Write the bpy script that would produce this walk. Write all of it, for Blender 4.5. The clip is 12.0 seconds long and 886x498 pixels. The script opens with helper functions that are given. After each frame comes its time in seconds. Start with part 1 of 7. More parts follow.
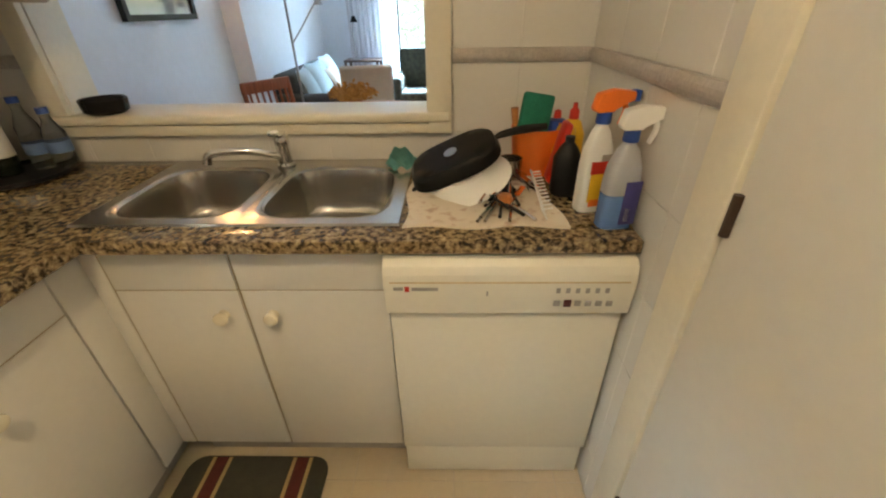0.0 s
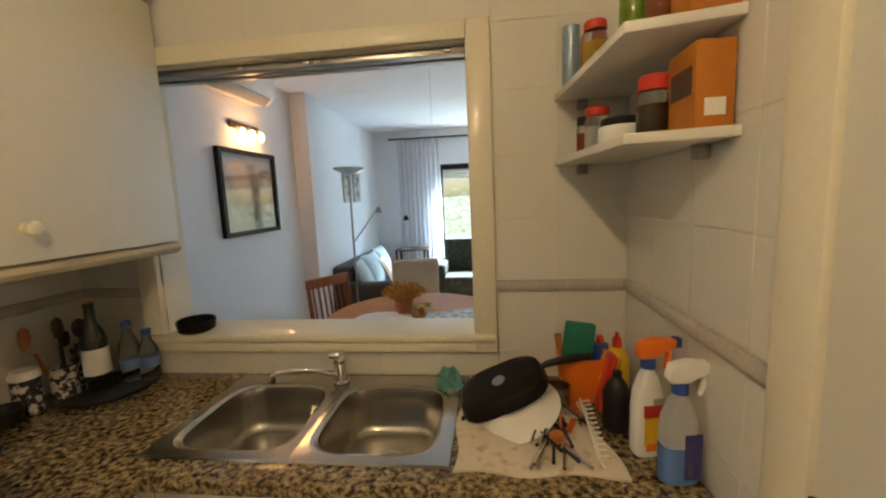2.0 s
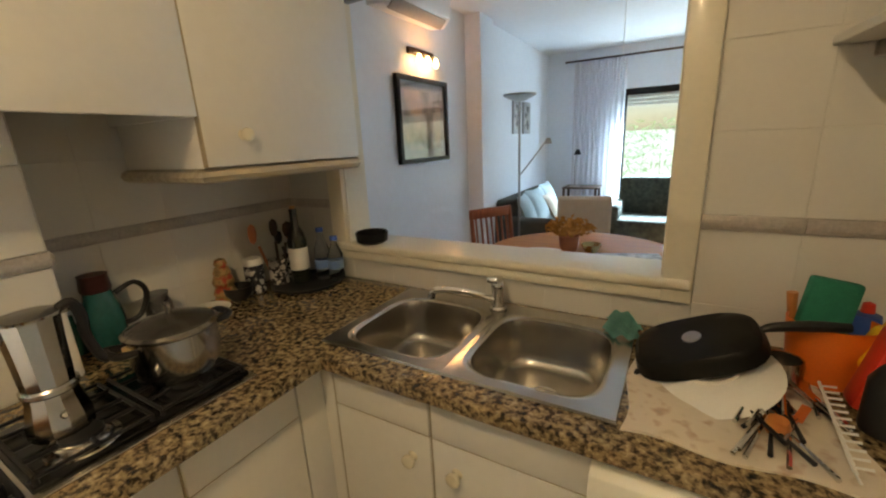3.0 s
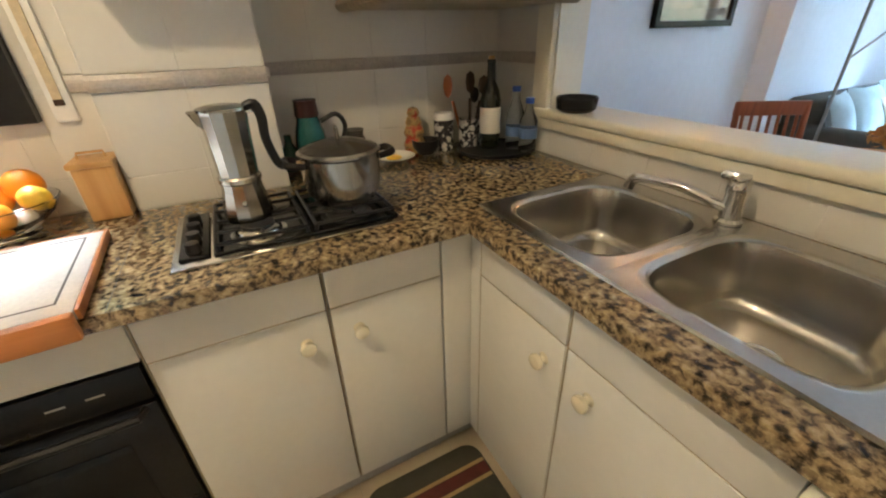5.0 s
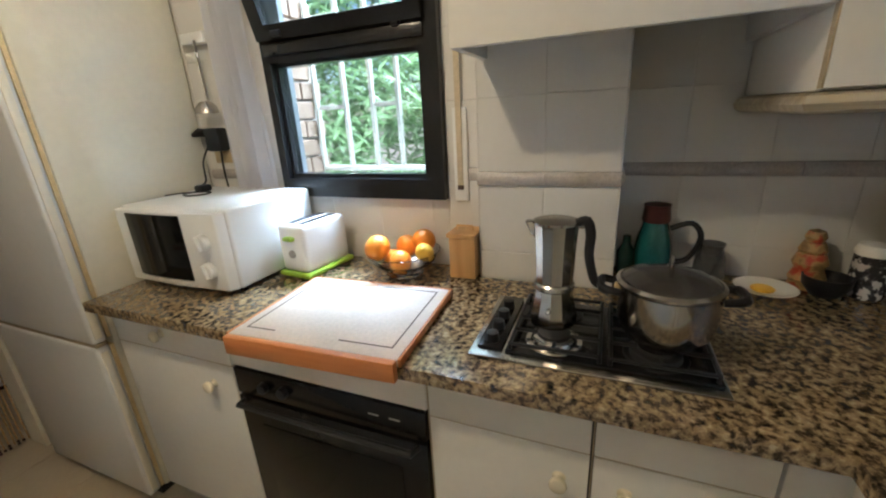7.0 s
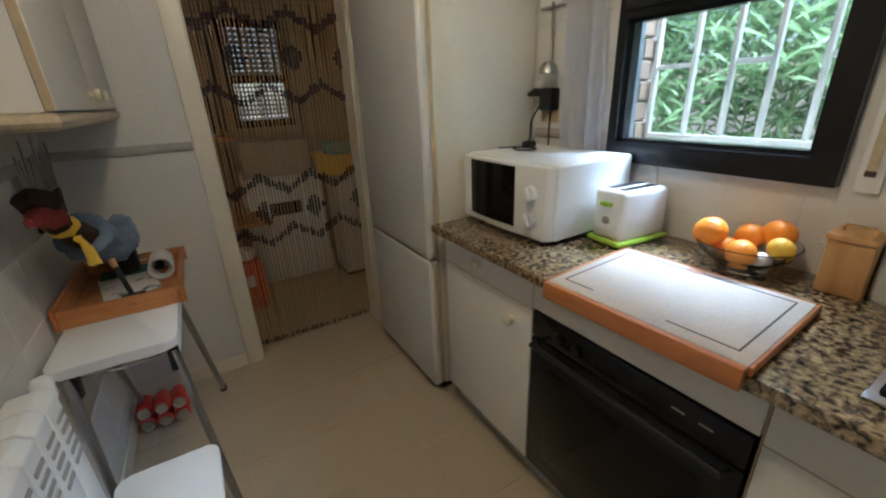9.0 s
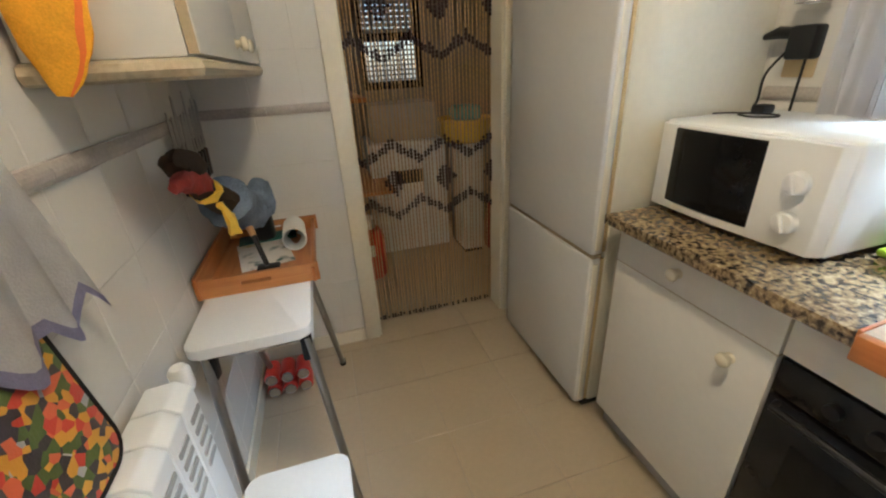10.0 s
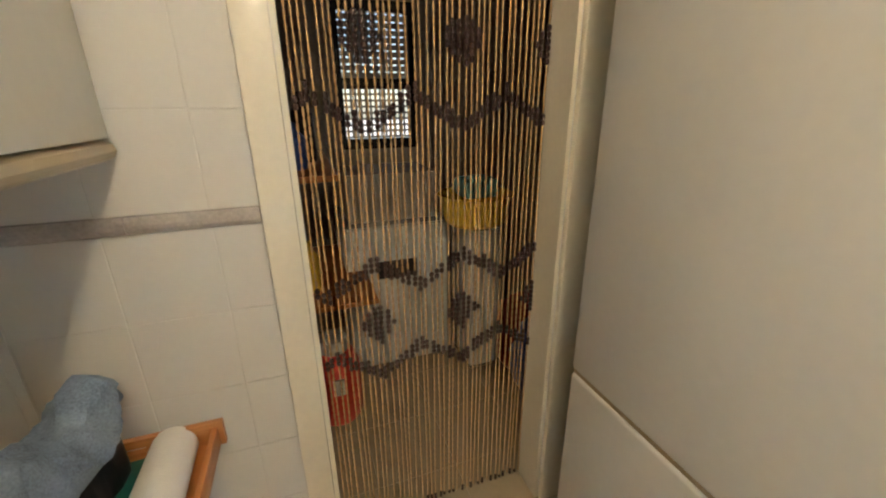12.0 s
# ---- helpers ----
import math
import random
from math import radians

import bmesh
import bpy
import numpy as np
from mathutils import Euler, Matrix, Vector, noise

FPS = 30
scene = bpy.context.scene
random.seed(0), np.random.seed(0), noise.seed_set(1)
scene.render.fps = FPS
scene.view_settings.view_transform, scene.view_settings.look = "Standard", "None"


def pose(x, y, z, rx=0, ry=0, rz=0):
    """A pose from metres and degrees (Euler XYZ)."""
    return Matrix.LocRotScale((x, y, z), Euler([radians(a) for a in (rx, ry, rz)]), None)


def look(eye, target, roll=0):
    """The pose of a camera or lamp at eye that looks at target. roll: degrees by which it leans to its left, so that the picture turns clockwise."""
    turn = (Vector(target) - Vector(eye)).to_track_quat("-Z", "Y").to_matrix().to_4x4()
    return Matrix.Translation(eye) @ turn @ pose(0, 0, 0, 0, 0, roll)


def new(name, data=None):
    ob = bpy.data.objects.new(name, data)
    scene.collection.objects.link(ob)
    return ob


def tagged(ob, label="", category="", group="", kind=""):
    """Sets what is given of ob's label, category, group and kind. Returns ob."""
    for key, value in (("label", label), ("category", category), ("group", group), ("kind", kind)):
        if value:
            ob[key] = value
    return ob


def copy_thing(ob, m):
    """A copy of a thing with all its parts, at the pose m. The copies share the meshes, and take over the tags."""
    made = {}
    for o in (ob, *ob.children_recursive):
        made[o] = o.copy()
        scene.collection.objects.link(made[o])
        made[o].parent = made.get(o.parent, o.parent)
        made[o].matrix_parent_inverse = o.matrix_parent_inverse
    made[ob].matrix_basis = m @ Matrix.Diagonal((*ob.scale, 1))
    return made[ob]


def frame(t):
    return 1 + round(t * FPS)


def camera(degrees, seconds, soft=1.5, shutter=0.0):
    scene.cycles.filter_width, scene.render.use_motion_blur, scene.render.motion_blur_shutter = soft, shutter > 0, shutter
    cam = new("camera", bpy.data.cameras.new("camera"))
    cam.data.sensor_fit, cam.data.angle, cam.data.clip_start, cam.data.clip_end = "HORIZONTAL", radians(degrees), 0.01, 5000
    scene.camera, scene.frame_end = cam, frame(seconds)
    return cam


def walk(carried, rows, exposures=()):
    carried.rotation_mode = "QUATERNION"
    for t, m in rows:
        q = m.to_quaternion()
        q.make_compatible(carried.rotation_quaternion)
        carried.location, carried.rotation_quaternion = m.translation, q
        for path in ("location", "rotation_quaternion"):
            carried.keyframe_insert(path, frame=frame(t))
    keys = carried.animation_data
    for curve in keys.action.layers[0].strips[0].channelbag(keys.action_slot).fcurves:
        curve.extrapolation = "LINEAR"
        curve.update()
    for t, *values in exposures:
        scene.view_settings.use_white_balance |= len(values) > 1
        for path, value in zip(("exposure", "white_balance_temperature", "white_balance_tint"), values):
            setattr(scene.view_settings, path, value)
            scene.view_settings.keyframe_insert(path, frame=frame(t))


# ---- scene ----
cam = camera(96.1, 12.0, soft=2.1)
PATH = [
    (0, (0.567, 0.362, 1.336), (0.522, 2.073, 0.301), -1.0),
    (0.5, (0.574, 0.36, 1.412), (0.526, 2.204, 0.637), -1.1),
    (1, (0.588, 0.357, 1.48), (0.55, 2.295, 0.987), -1.3),
    (1.5, (0.587, 0.351, 1.531), (0.518, 2.331, 1.254), -2.0),
    (2, (0.549, 0.352, 1.523), (0.317, 2.321, 1.262), -2.5),
    (2.5, (0.505, 0.381, 1.487), (-0.078, 2.252, 1.092), -3.2),
    (3, (0.499, 0.462, 1.445), (-0.479, 2.128, 0.927), -2.7),
    (3.5, (0.508, 0.546, 1.396), (-0.769, 1.934, 0.732), -2.4),
    (3.7, (0.513, 0.567, 1.369), (-0.83, 1.852, 0.63), -3.0),
    (5.3, (0.414, 0.701, 1.29), (-1.236, 1.383, 0.387), -2.2),
    (5.5, (0.372, 0.728, 1.317), (-1.338, 1.316, 0.464), -2.9),
    (6, (0.335, 0.769, 1.363), (-1.499, 1.03, 0.609), -4.1),
    (6.5, (0.331, 0.784, 1.382), (-1.513, 0.427, 0.694), -2.9),
    (7, (0.343, 0.752, 1.399), (-1.405, 0.017, 0.763), -3.2),
    (7.2, (0.351, 0.751, 1.405), (-1.356, -0.113, 0.821), -3.5),
    (8.8, (0.466, 0.661, 1.385), (-0.59, -0.897, 0.709), -2.7),
    (9, (0.469, 0.596, 1.385), (-0.482, -1.011, 0.668), -2.4),
    (9.5, (0.513, 0.414, 1.366), (-0.18, -1.299, 0.602), -2.8),
    (10, (0.533, 0.231, 1.345), (0.041, -1.519, 0.512), -3.2),
    (10.5, (0.447, -0.011, 1.341), (0.055, -1.801, 0.54), -2.4),
    (11, (0.367, -0.242, 1.387), (0.028, -2.076, 0.664), -0.5),
    (11.5, (0.392, -0.51, 1.392), (-0.086, -2.33, 0.724), 0.1),
    (12, (0.377, -0.676, 1.437), (-0.244, -2.455, 0.765), -0.6),
]
walk(cam, [(t, look(eye, target, roll)) for t, eye, target, roll in PATH],
     exposures=[(0, .82, 6900, 10), (.6, .74, 7100, 10), (1.1, .60, 7300, 10), (1.7, .38, 7700, 10), (2.5, .36, 7700, 10), (3.7, .48, 6900, 10), (5.4, 1.05, 6300, 10), (6.1, .95, 5900, 10), (6.5, .68, 5600, 10), (7.1, .40, 5700, 10), (9.0, -.10, 5500, 10), (9.6, .72, 5650, 10), (10.6, .78, 5900, 10), (11.0, 1.0, 6200, 10), (11.5, 1.28, 6200, 10), (12, 1.22, 6200, 10)])

# ---- world and lights ----
world = bpy.data.worlds.new("sky")
scene.world = world
world.use_nodes = True
wn = world.node_tree
sky = wn.nodes.new("ShaderNodeTexSky")
sky.sky_type, sky.sun_disc = "NISHITA", False
sky.sun_elevation, sky.sun_rotation = radians(42), radians(100)
wn.links.new(sky.outputs[0], wn.nodes["Background"].inputs[0])
wn.nodes["Background"].inputs[1].default_value = 0.14
SUN = bpy.data.lights.new("sun", "SUN")
SUN.energy, SUN.angle, SUN.color = 5.0, radians(0.6), (1.0, 0.95, 0.88)
sun = new("sun", SUN)
sun.matrix_world = look((5, -2, 9), (0, 0, 0))


def lamp(name, kind, place, target, energy, colour, size=0.1, size_y=0.0):
    data = bpy.data.lights.new(name, kind)
    data.energy, data.color = energy, colour
    if kind == "AREA":
        data.shape = "RECTANGLE" if size_y else "DISK"
        data.size = size
        if size_y:
            data.size_y = size_y
    else:
        data.shadow_soft_size = size
    ob = new(name, data)
    ob.matrix_world = look(place, target)
    return ob


WARM = (1.0, 0.78, 0.49)
DAY = (0.72, 0.86, 1.0)
lamp("kitchen_bulb", "POINT", (0.25, 0.04, 2.385), (0.25, 0.04, 0), 30, WARM, 0.045)
lamp("window_daylight", "AREA", (-1.65, -0.07, 2.85), (0.3, -0.25, 0.7), 360, (0.70, 0.85, 1.0), 1.2, 0.7)
lamp("balcony_daylight", "AREA", (0.7, 7.7, 3.0), (0.1, 3.6, 0.6), 3600, (0.50, 0.74, 1.0), 2.2, 1.2)
lamp("sconce_bulb", "POINT", (-1.2, 3.33, 2.04), (-1.2, 3.3, 0), 3.6, (1.0, 0.46, 0.18), 0.03)
lamp("utility_daylight", "AREA", (-0.1, -3.6, 2.1), (-0.1, -2.4, 0.9), 0.2, (0.9, 0.95, 1.0), 0.5, 0.5)


# ---- materials ----
def links(m):
    return m.node_tree.nodes, m.node_tree.links


def mat(name, base, rough=0.5, metal=0.0, vary=0.06, scale=6.0, bump=0.0, bump_scale=60.0, coat=0.0, trans=0.0, ior=1.45, random_hue=0.0, emit=0.0, alpha=1.0, spec=0.5):
    """A plain surface with two scales of variation in colour and gloss, and a fine relief."""
    m = bpy.data.materials.new(name)
    m.use_nodes = True
    n, l = links(m)
    p = n["Principled BSDF"]
    p.inputs["Metallic"].default_value = metal
    p.inputs["Coat Weight"].default_value = coat
    p.inputs["Coat Roughness"].default_value = 0.12
    p.inputs["Transmission Weight"].default_value = trans
    p.inputs["IOR"].default_value = ior
    p.inputs["Alpha"].default_value = alpha
    p.inputs["Specular IOR Level"].default_value = spec
    geo = n.new("ShaderNodeNewGeometry")
    big, small = n.new("ShaderNodeTexNoise"), n.new("ShaderNodeTexNoise")
    big.inputs["Scale"].default_value, big.inputs["Detail"].default_value = scale, 3
    small.inputs["Scale"].default_value, small.inputs["Detail"].default_value = scale * 14, 4
    mix = n.new("ShaderNodeMath")
    mix.operation = "ADD"
    for t, i in ((big, 0), (small, 1)):
        l.new(geo.outputs["Position"], t.inputs["Vector"])
        l.new(t.outputs["Fac"], mix.inputs[i])
    last = mix.outputs[0]
    if random_hue:
        info, more = n.new("ShaderNodeObjectInfo"), n.new("ShaderNodeMath")
        more.operation = "MULTIPLY_ADD"
        more.inputs[1].default_value = random_hue
        l.new(info.outputs["Random"], more.inputs[0])
        l.new(last, more.inputs[2])
        last = more.outputs[0]
    ramp = n.new("ShaderNodeMapRange")
    ramp.inputs["From Min"].default_value, ramp.inputs["From Max"].default_value = 0.6, 1.4 + random_hue
    ramp.inputs["To Min"].default_value, ramp.inputs["To Max"].default_value = 1 - vary, 1 + vary
    l.new(last, ramp.inputs["Value"])
    col = n.new("ShaderNodeVectorMath")
    col.operation = "SCALE"
    col.inputs[0].default_value = base[:3]
    l.new(ramp.outputs[0], col.inputs["Scale"])
    l.new(col.outputs[0], p.inputs["Base Color"])
    gloss = n.new("ShaderNodeMapRange")
    gloss.inputs["To Min"].default_value, gloss.inputs["To Max"].default_value = max(0.02, rough - 0.03), min(1, rough + 0.03)
    l.new(big.outputs["Fac"], gloss.inputs["Value"])
    l.new(gloss.outputs[0], p.inputs["Roughness"])
    if bump:
        grain, b = n.new("ShaderNodeTexNoise"), n.new("ShaderNodeBump")
        grain.inputs["Scale"].default_value, grain.inputs["Detail"].default_value = bump_scale, 4
        b.inputs["Strength"].default_value, b.inputs["Distance"].default_value = bump, 0.004
        l.new(geo.outputs["Position"], grain.inputs["Vector"])
        l.new(grain.outputs["Fac"], b.inputs["Height"])
        l.new(b.outputs[0], p.inputs["Normal"])
    if emit:
        p.inputs["Emission Color"].default_value = (*base[:3], 1)
        p.inputs["Emission Strength"].default_value = emit
    return m


def ramp_of(n, stops):
    r = n.new("ShaderNodeValToRGB")
    e = r.color_ramp.elements
    while len(e) < len(stops):
        e.new(0.5)
    for el, (pos, c) in zip(e, stops):
        el.position, el.color = pos, (*c, 1)
    return r


def granite():
    m = bpy.data.materials.new("granite")
    m.use_nodes = True
    n, l = links(m)
    p = n["Principled BSDF"]
    geo = n.new("ShaderNodeNewGeometry")
    warp = n.new("ShaderNodeTexNoise")
    warp.inputs["Scale"].default_value, warp.inputs["Detail"].default_value = 55, 3
    add = n.new("ShaderNodeVectorMath")
    add.operation = "MULTIPLY_ADD"
    add.inputs[1].default_value = (0.014, 0.014, 0.014)
    l.new(geo.outputs["Position"], warp.inputs["Vector"])
    l.new(warp.outputs["Color"], add.inputs[0])
    l.new(geo.outputs["Position"], add.inputs[2])
    blot, cell = n.new("ShaderNodeTexNoise"), n.new("ShaderNodeTexVoronoi")
    blot.inputs["Scale"].default_value, blot.inputs["Detail"].default_value, blot.inputs["Roughness"].default_value = 66, 4, 0.55
    cell.inputs["Scale"].default_value = 115
    l.new(add.outputs[0], blot.inputs["Vector"])
    l.new(add.outputs[0], cell.inputs["Vector"])
    r1 = ramp_of(n, [(0.34, (0.018, 0.014, 0.011)), (0.43, (0.085, 0.062, 0.038)), (0.50, (0.23, 0.17, 0.10)), (0.58, (0.33, 0.25, 0.14)), (0.72, (0.46, 0.38, 0.245))])
    l.new(blot.outputs["Fac"], r1.inputs[0])
    r2 = ramp_of(n, [(0.0, (0.10, 0.09, 0.08)), (0.22, (0.42, 0.34, 0.24)), (0.55, (0.9, 0.85, 0.75)), (1.0, (1, 1, 1))])
    l.new(cell.outputs["Color"], r2.inputs[0])
    mx = n.new("ShaderNodeMix")
    mx.data_type, mx.blend_type = "RGBA", "MULTIPLY"
    mx.inputs["Factor"].default_value = 0.5
    l.new(r1.outputs[0], mx.inputs["A"])
    l.new(r2.outputs[0], mx.inputs["B"])
    l.new(mx.outputs["Result"], p.inputs["Base Color"])
    p.inputs["Roughness"].default_value = 0.12
    return m


def wood(name, light, dark, axis="Y", scale=1.0, rough=0.45):
    m = bpy.data.materials.new(name)
    m.use_nodes = True
    n, l = links(m)
    p = n["Principled BSDF"]
    tex, mp = n.new("ShaderNodeNewGeometry"), n.new("ShaderNodeMapping")
    s = {"X": (1.5, 22, 22), "Y": (22, 1.5, 22), "Z": (22, 22, 1.5)}[axis]
    mp.inputs["Scale"].default_value = [v * scale for v in s]
    g, b = n.new("ShaderNodeTexNoise"), n.new("ShaderNodeBump")
    g.inputs["Scale"].default_value, g.inputs["Detail"].default_value, g.inputs["Distortion"].default_value = 1.6, 6, 0.6
    r = ramp_of(n, [(0.3, dark), (0.62, light)])
    l.new(tex.outputs["Position"], mp.inputs[0])
    l.new(mp.outputs[0], g.inputs["Vector"])
    l.new(g.outputs["Fac"], r.inputs[0])
    l.new(r.outputs[0], p.inputs["Base Color"])
    l.new(g.outputs["Fac"], b.inputs["Height"])
    b.inputs["Strength"].default_value, b.inputs["Distance"].default_value = 0.15, 0.002
    l.new(b.outputs[0], p.inputs["Normal"])
    p.inputs["Roughness"].default_value = rough
    return m


def cloth_pattern(name, stops, scale, rough=0.9, kind="cell"):
    """Printed cloth: irregular blots in the given colours, with a woven relief."""
    m = bpy.data.materials.new(name)
    m.use_nodes = True
    n, l = links(m)
    p = n["Principled BSDF"]
    tex = n.new("ShaderNodeNewGeometry")
    v = n.new("ShaderNodeTexVoronoi" if kind == "cell" else "ShaderNodeTexNoise")
    v.inputs["Scale"].default_value = scale
    r = ramp_of(n, stops)
    r.color_ramp.interpolation = "CONSTANT" if kind == "cell" else "LINEAR"
    l.new(tex.outputs["Position"], v.inputs["Vector"])
    l.new(v.outputs["Color" if kind == "cell" else "Fac"], r.inputs[0])
    l.new(r.outputs[0], p.inputs["Base Color"])
    p.inputs["Roughness"].default_value = rough
    w, b = n.new("ShaderNodeTexNoise"), n.new("ShaderNodeBump")
    w.inputs["Scale"].default_value = 260
    b.inputs["Strength"].default_value, b.inputs["Distance"].default_value = 0.3, 0.002
    l.new(tex.outputs["Position"], w.inputs["Vector"])
    l.new(w.outputs["Fac"], b.inputs["Height"])
    l.new(b.outputs[0], p.inputs["Normal"])
    return m


def sheer(name, colour):
    """Thin cloth that lets light through."""
    m = mat(name, colour, 0.9, vary=0.08, scale=30, bump=0.25, bump_scale=220)
    n, l = links(m)
    t, a, c, x = n.new("ShaderNodeBsdfTranslucent"), n.new("ShaderNodeBsdfTransparent"), n.new("ShaderNodeMixShader"), n.new("ShaderNodeMixShader")
    t.inputs[0].default_value = (*colour, 1)
    c.inputs[0].default_value, x.inputs[0].default_value = 0.6, 0.22
    l.new(n["Principled BSDF"].outputs[0], c.inputs[1])
    l.new(t.outputs[0], c.inputs[2])
    l.new(c.outputs[0], x.inputs[1])
    l.new(a.outputs[0], x.inputs[2])
    l.new(x.outputs[0], n["Material Output"].inputs[0])
    return m


def leaf_material():
    """Narrow leaves, some pale, that let part of the light through."""
    m = mat("leaf", (0.25, 0.37, 0.19), 0.36, vary=0.5, scale=7)
    n, l = links(m)
    t, x = n.new("ShaderNodeBsdfTranslucent"), n.new("ShaderNodeMixShader")
    t.inputs[0].default_value = (0.42, 0.56, 0.30, 1)
    x.inputs[0].default_value = 0.35
    l.new(n["Principled BSDF"].outputs[0], x.inputs[1])
    l.new(t.outputs[0], x.inputs[2])
    l.new(x.outputs[0], n["Material Output"].inputs[0])
    return m


def glass(name, tint=(1, 1, 1), rough=0.02):
    m = mat(name, tint, rough, trans=1.0, vary=0.01, ior=1.45)
    return m


WALL = mat("wall_paint", (0.75, 0.735, 0.70), 0.7, vary=0.04, scale=2.5, bump=0.12, bump_scale=140)
LIVING = mat("living_wall_paint", (0.74, 0.78, 0.83), 0.75, vary=0.04, scale=1.6, bump=0.12, bump_scale=120)
CEIL = mat("ceiling_paint", (0.76, 0.75, 0.72), 0.85, vary=0.03, scale=2, bump=0.1, bump_scale=150)
GROUT = mat("tile_grout", (0.68, 0.66, 0.615), 0.85, vary=0.1, scale=9)
TILE = mat("wall_tile", (0.71, 0.69, 0.645), 0.24, vary=0.022, scale=5, random_hue=0.04, bump=0.05, bump_scale=25)
BAND = mat("border_tile", (0.44, 0.40, 0.37), 0.35, vary=0.22, scale=9, bump=0.1, bump_scale=40)
FLOOR_T = mat("floor_tile", (0.51, 0.42, 0.295), 0.32, vary=0.08, scale=3.2, random_hue=0.35, bump=0.08, bump_scale=30)
FLOOR_G = mat("floor_joint", (0.47, 0.42, 0.34), 0.85, vary=0.15)
CREAM = mat("cream_lacquer", (0.78, 0.73, 0.60), 0.36, vary=0.05, scale=4, bump=0.05, bump_scale=30, coat=0.2)
LAMINATE = mat("white_laminate", (0.74, 0.72, 0.665), 0.38, vary=0.03, scale=3, bump=0.03, bump_scale=40)
EDGE = mat("cabinet_edge", (0.42, 0.34, 0.22), 0.5, vary=0.14, scale=12)
# dark carcass colour, paints the shade in gaps between the fronts
DARK_GAP = mat("dark_gap_shade", (0.10, 0.085, 0.065), 0.8, vary=0.2)
LIPWOOD = wood("limed_oak", (0.50, 0.42, 0.29), (0.37, 0.30, 0.20), "Y", 1.4, 0.42)
KNOB = mat("ceramic_knob", (0.80, 0.73, 0.56), 0.18, vary=0.04, scale=30, coat=0.5)
GRANITE = granite()
STEEL = mat("brushed_steel", (0.50, 0.475, 0.435), 0.21, 1.0, vary=0.07, scale=10, bump=0.04, bump_scale=200)
POTSTEEL = mat("pot_steel", (0.40, 0.38, 0.35), 0.14, 1.0, vary=0.06, scale=12)
CHROME = mat("chrome", (0.72, 0.72, 0.72), 0.09, 1.0, vary=0.04, scale=12)
GREYM = mat("grey_tube", (0.36, 0.35, 0.34), 0.32, 1.0, vary=0.08, scale=14)
BLACKM = mat("black_enamel", (0.012, 0.012, 0.013), 0.2, vary=0.2, scale=9, spec=0.28)
BLACKP = mat("black_plastic", (0.012, 0.012, 0.013), 0.42, vary=0.25, scale=14, bump=0.05, spec=0.3)
PAN = mat("nonstick_coating", (0.009, 0.0085, 0.008), 0.3, vary=0.3, scale=20, bump=0.06, bump_scale=90, spec=0.1)
APPL = mat("appliance_enamel", (0.82, 0.825, 0.80), 0.3, vary=0.015, scale=4)
FRIDGE = mat("fridge_door_enamel", (0.66, 0.65, 0.625), 0.30, vary=0.03, scale=3, bump=0.04, bump_scale=160, coat=0.15)
FRIDGE_SIDE = mat("yellowed_fridge_side", (0.70, 0.66, 0.53), 0.24, vary=0.04, scale=3, bump=0.05, bump_scale=60, coat=0.3)
DWHITE = mat("yellowed_enamel", (0.80, 0.77, 0.66), 0.33, vary=0.03, scale=4, coat=0.2)
YELLOWED = mat("yellowed_seal", (0.62, 0.47, 0.24), 0.5, vary=0.2, scale=14)
GREYP = mat("grey_print", (0.36, 0.34, 0.31), 0.5, vary=0.1, scale=30)
REDP = mat("red_plastic", (0.60, 0.04, 0.025), 0.35, vary=0.12, scale=18)
ORANGEP = mat("orange_plastic", (0.85, 0.19, 0.03), 0.36, vary=0.08, scale=18)
YELLOWP = mat("yellow_plastic", (0.80, 0.50, 0.04), 0.4, vary=0.1, scale=18)
BLUEP = mat("blue_plastic", (0.03, 0.08, 0.33), 0.36, vary=0.12, scale=18)
NAVY = mat("navy_label", (0.05, 0.045, 0.18), 0.45, vary=0.2, scale=40)
GREENP = mat("green_plastic", (0.34, 0.55, 0.05), 0.35, vary=0.1, scale=18)
SPONGE = mat("green_sponge", (0.015, 0.17, 0.11), 0.95, vary=0.25, scale=40, bump=0.5, bump_scale=220)
TEAL = mat("teal_cloth", (0.16, 0.40, 0.37), 0.95, vary=0.15, scale=25, bump=0.4, bump_scale=240)
WHITEP = mat("white_plastic", (0.82, 0.82, 0.80), 0.36, vary=0.03, scale=8)
CERAMIC = mat("white_ceramic", (0.84, 0.83, 0.79), 0.12, vary=0.03, scale=10, coat=0.4)
PAPER = mat("paper", (0.80, 0.78, 0.73), 0.85, vary=0.06, scale=20, bump=0.1, bump_scale=180)
BOARD = mat("scrubbed_board", (0.58, 0.52, 0.455), 0.6, vary=0.13, scale=9, bump=0.1, bump_scale=120)
BEECH = wood("orange_beech", (0.52, 0.20, 0.055), (0.40, 0.13, 0.03), "Y", 1.0, 0.4)
BEECHX = wood("beech_strip", (0.56, 0.25, 0.08), (0.42, 0.16, 0.045), "X", 1.0, 0.45)
PINE = wood("pine_box", (0.60, 0.34, 0.13), (0.48, 0.25, 0.08), "Z", 0.8, 0.5)
CHAIRW = wood("chestnut_stain", (0.30, 0.085, 0.03), (0.20, 0.05, 0.018), "Z", 1.0, 0.35)
DARKW = wood("dark_wood", (0.06, 0.03, 0.018), (0.03, 0.015, 0.01), "Z", 1.0, 0.4)
GLASS = glass("clear_glass")
WINGLASS = glass("window_glass", (0.97, 0.99, 0.98))
TEALGLASS = glass("teal_glass", (0.05, 0.34, 0.33))
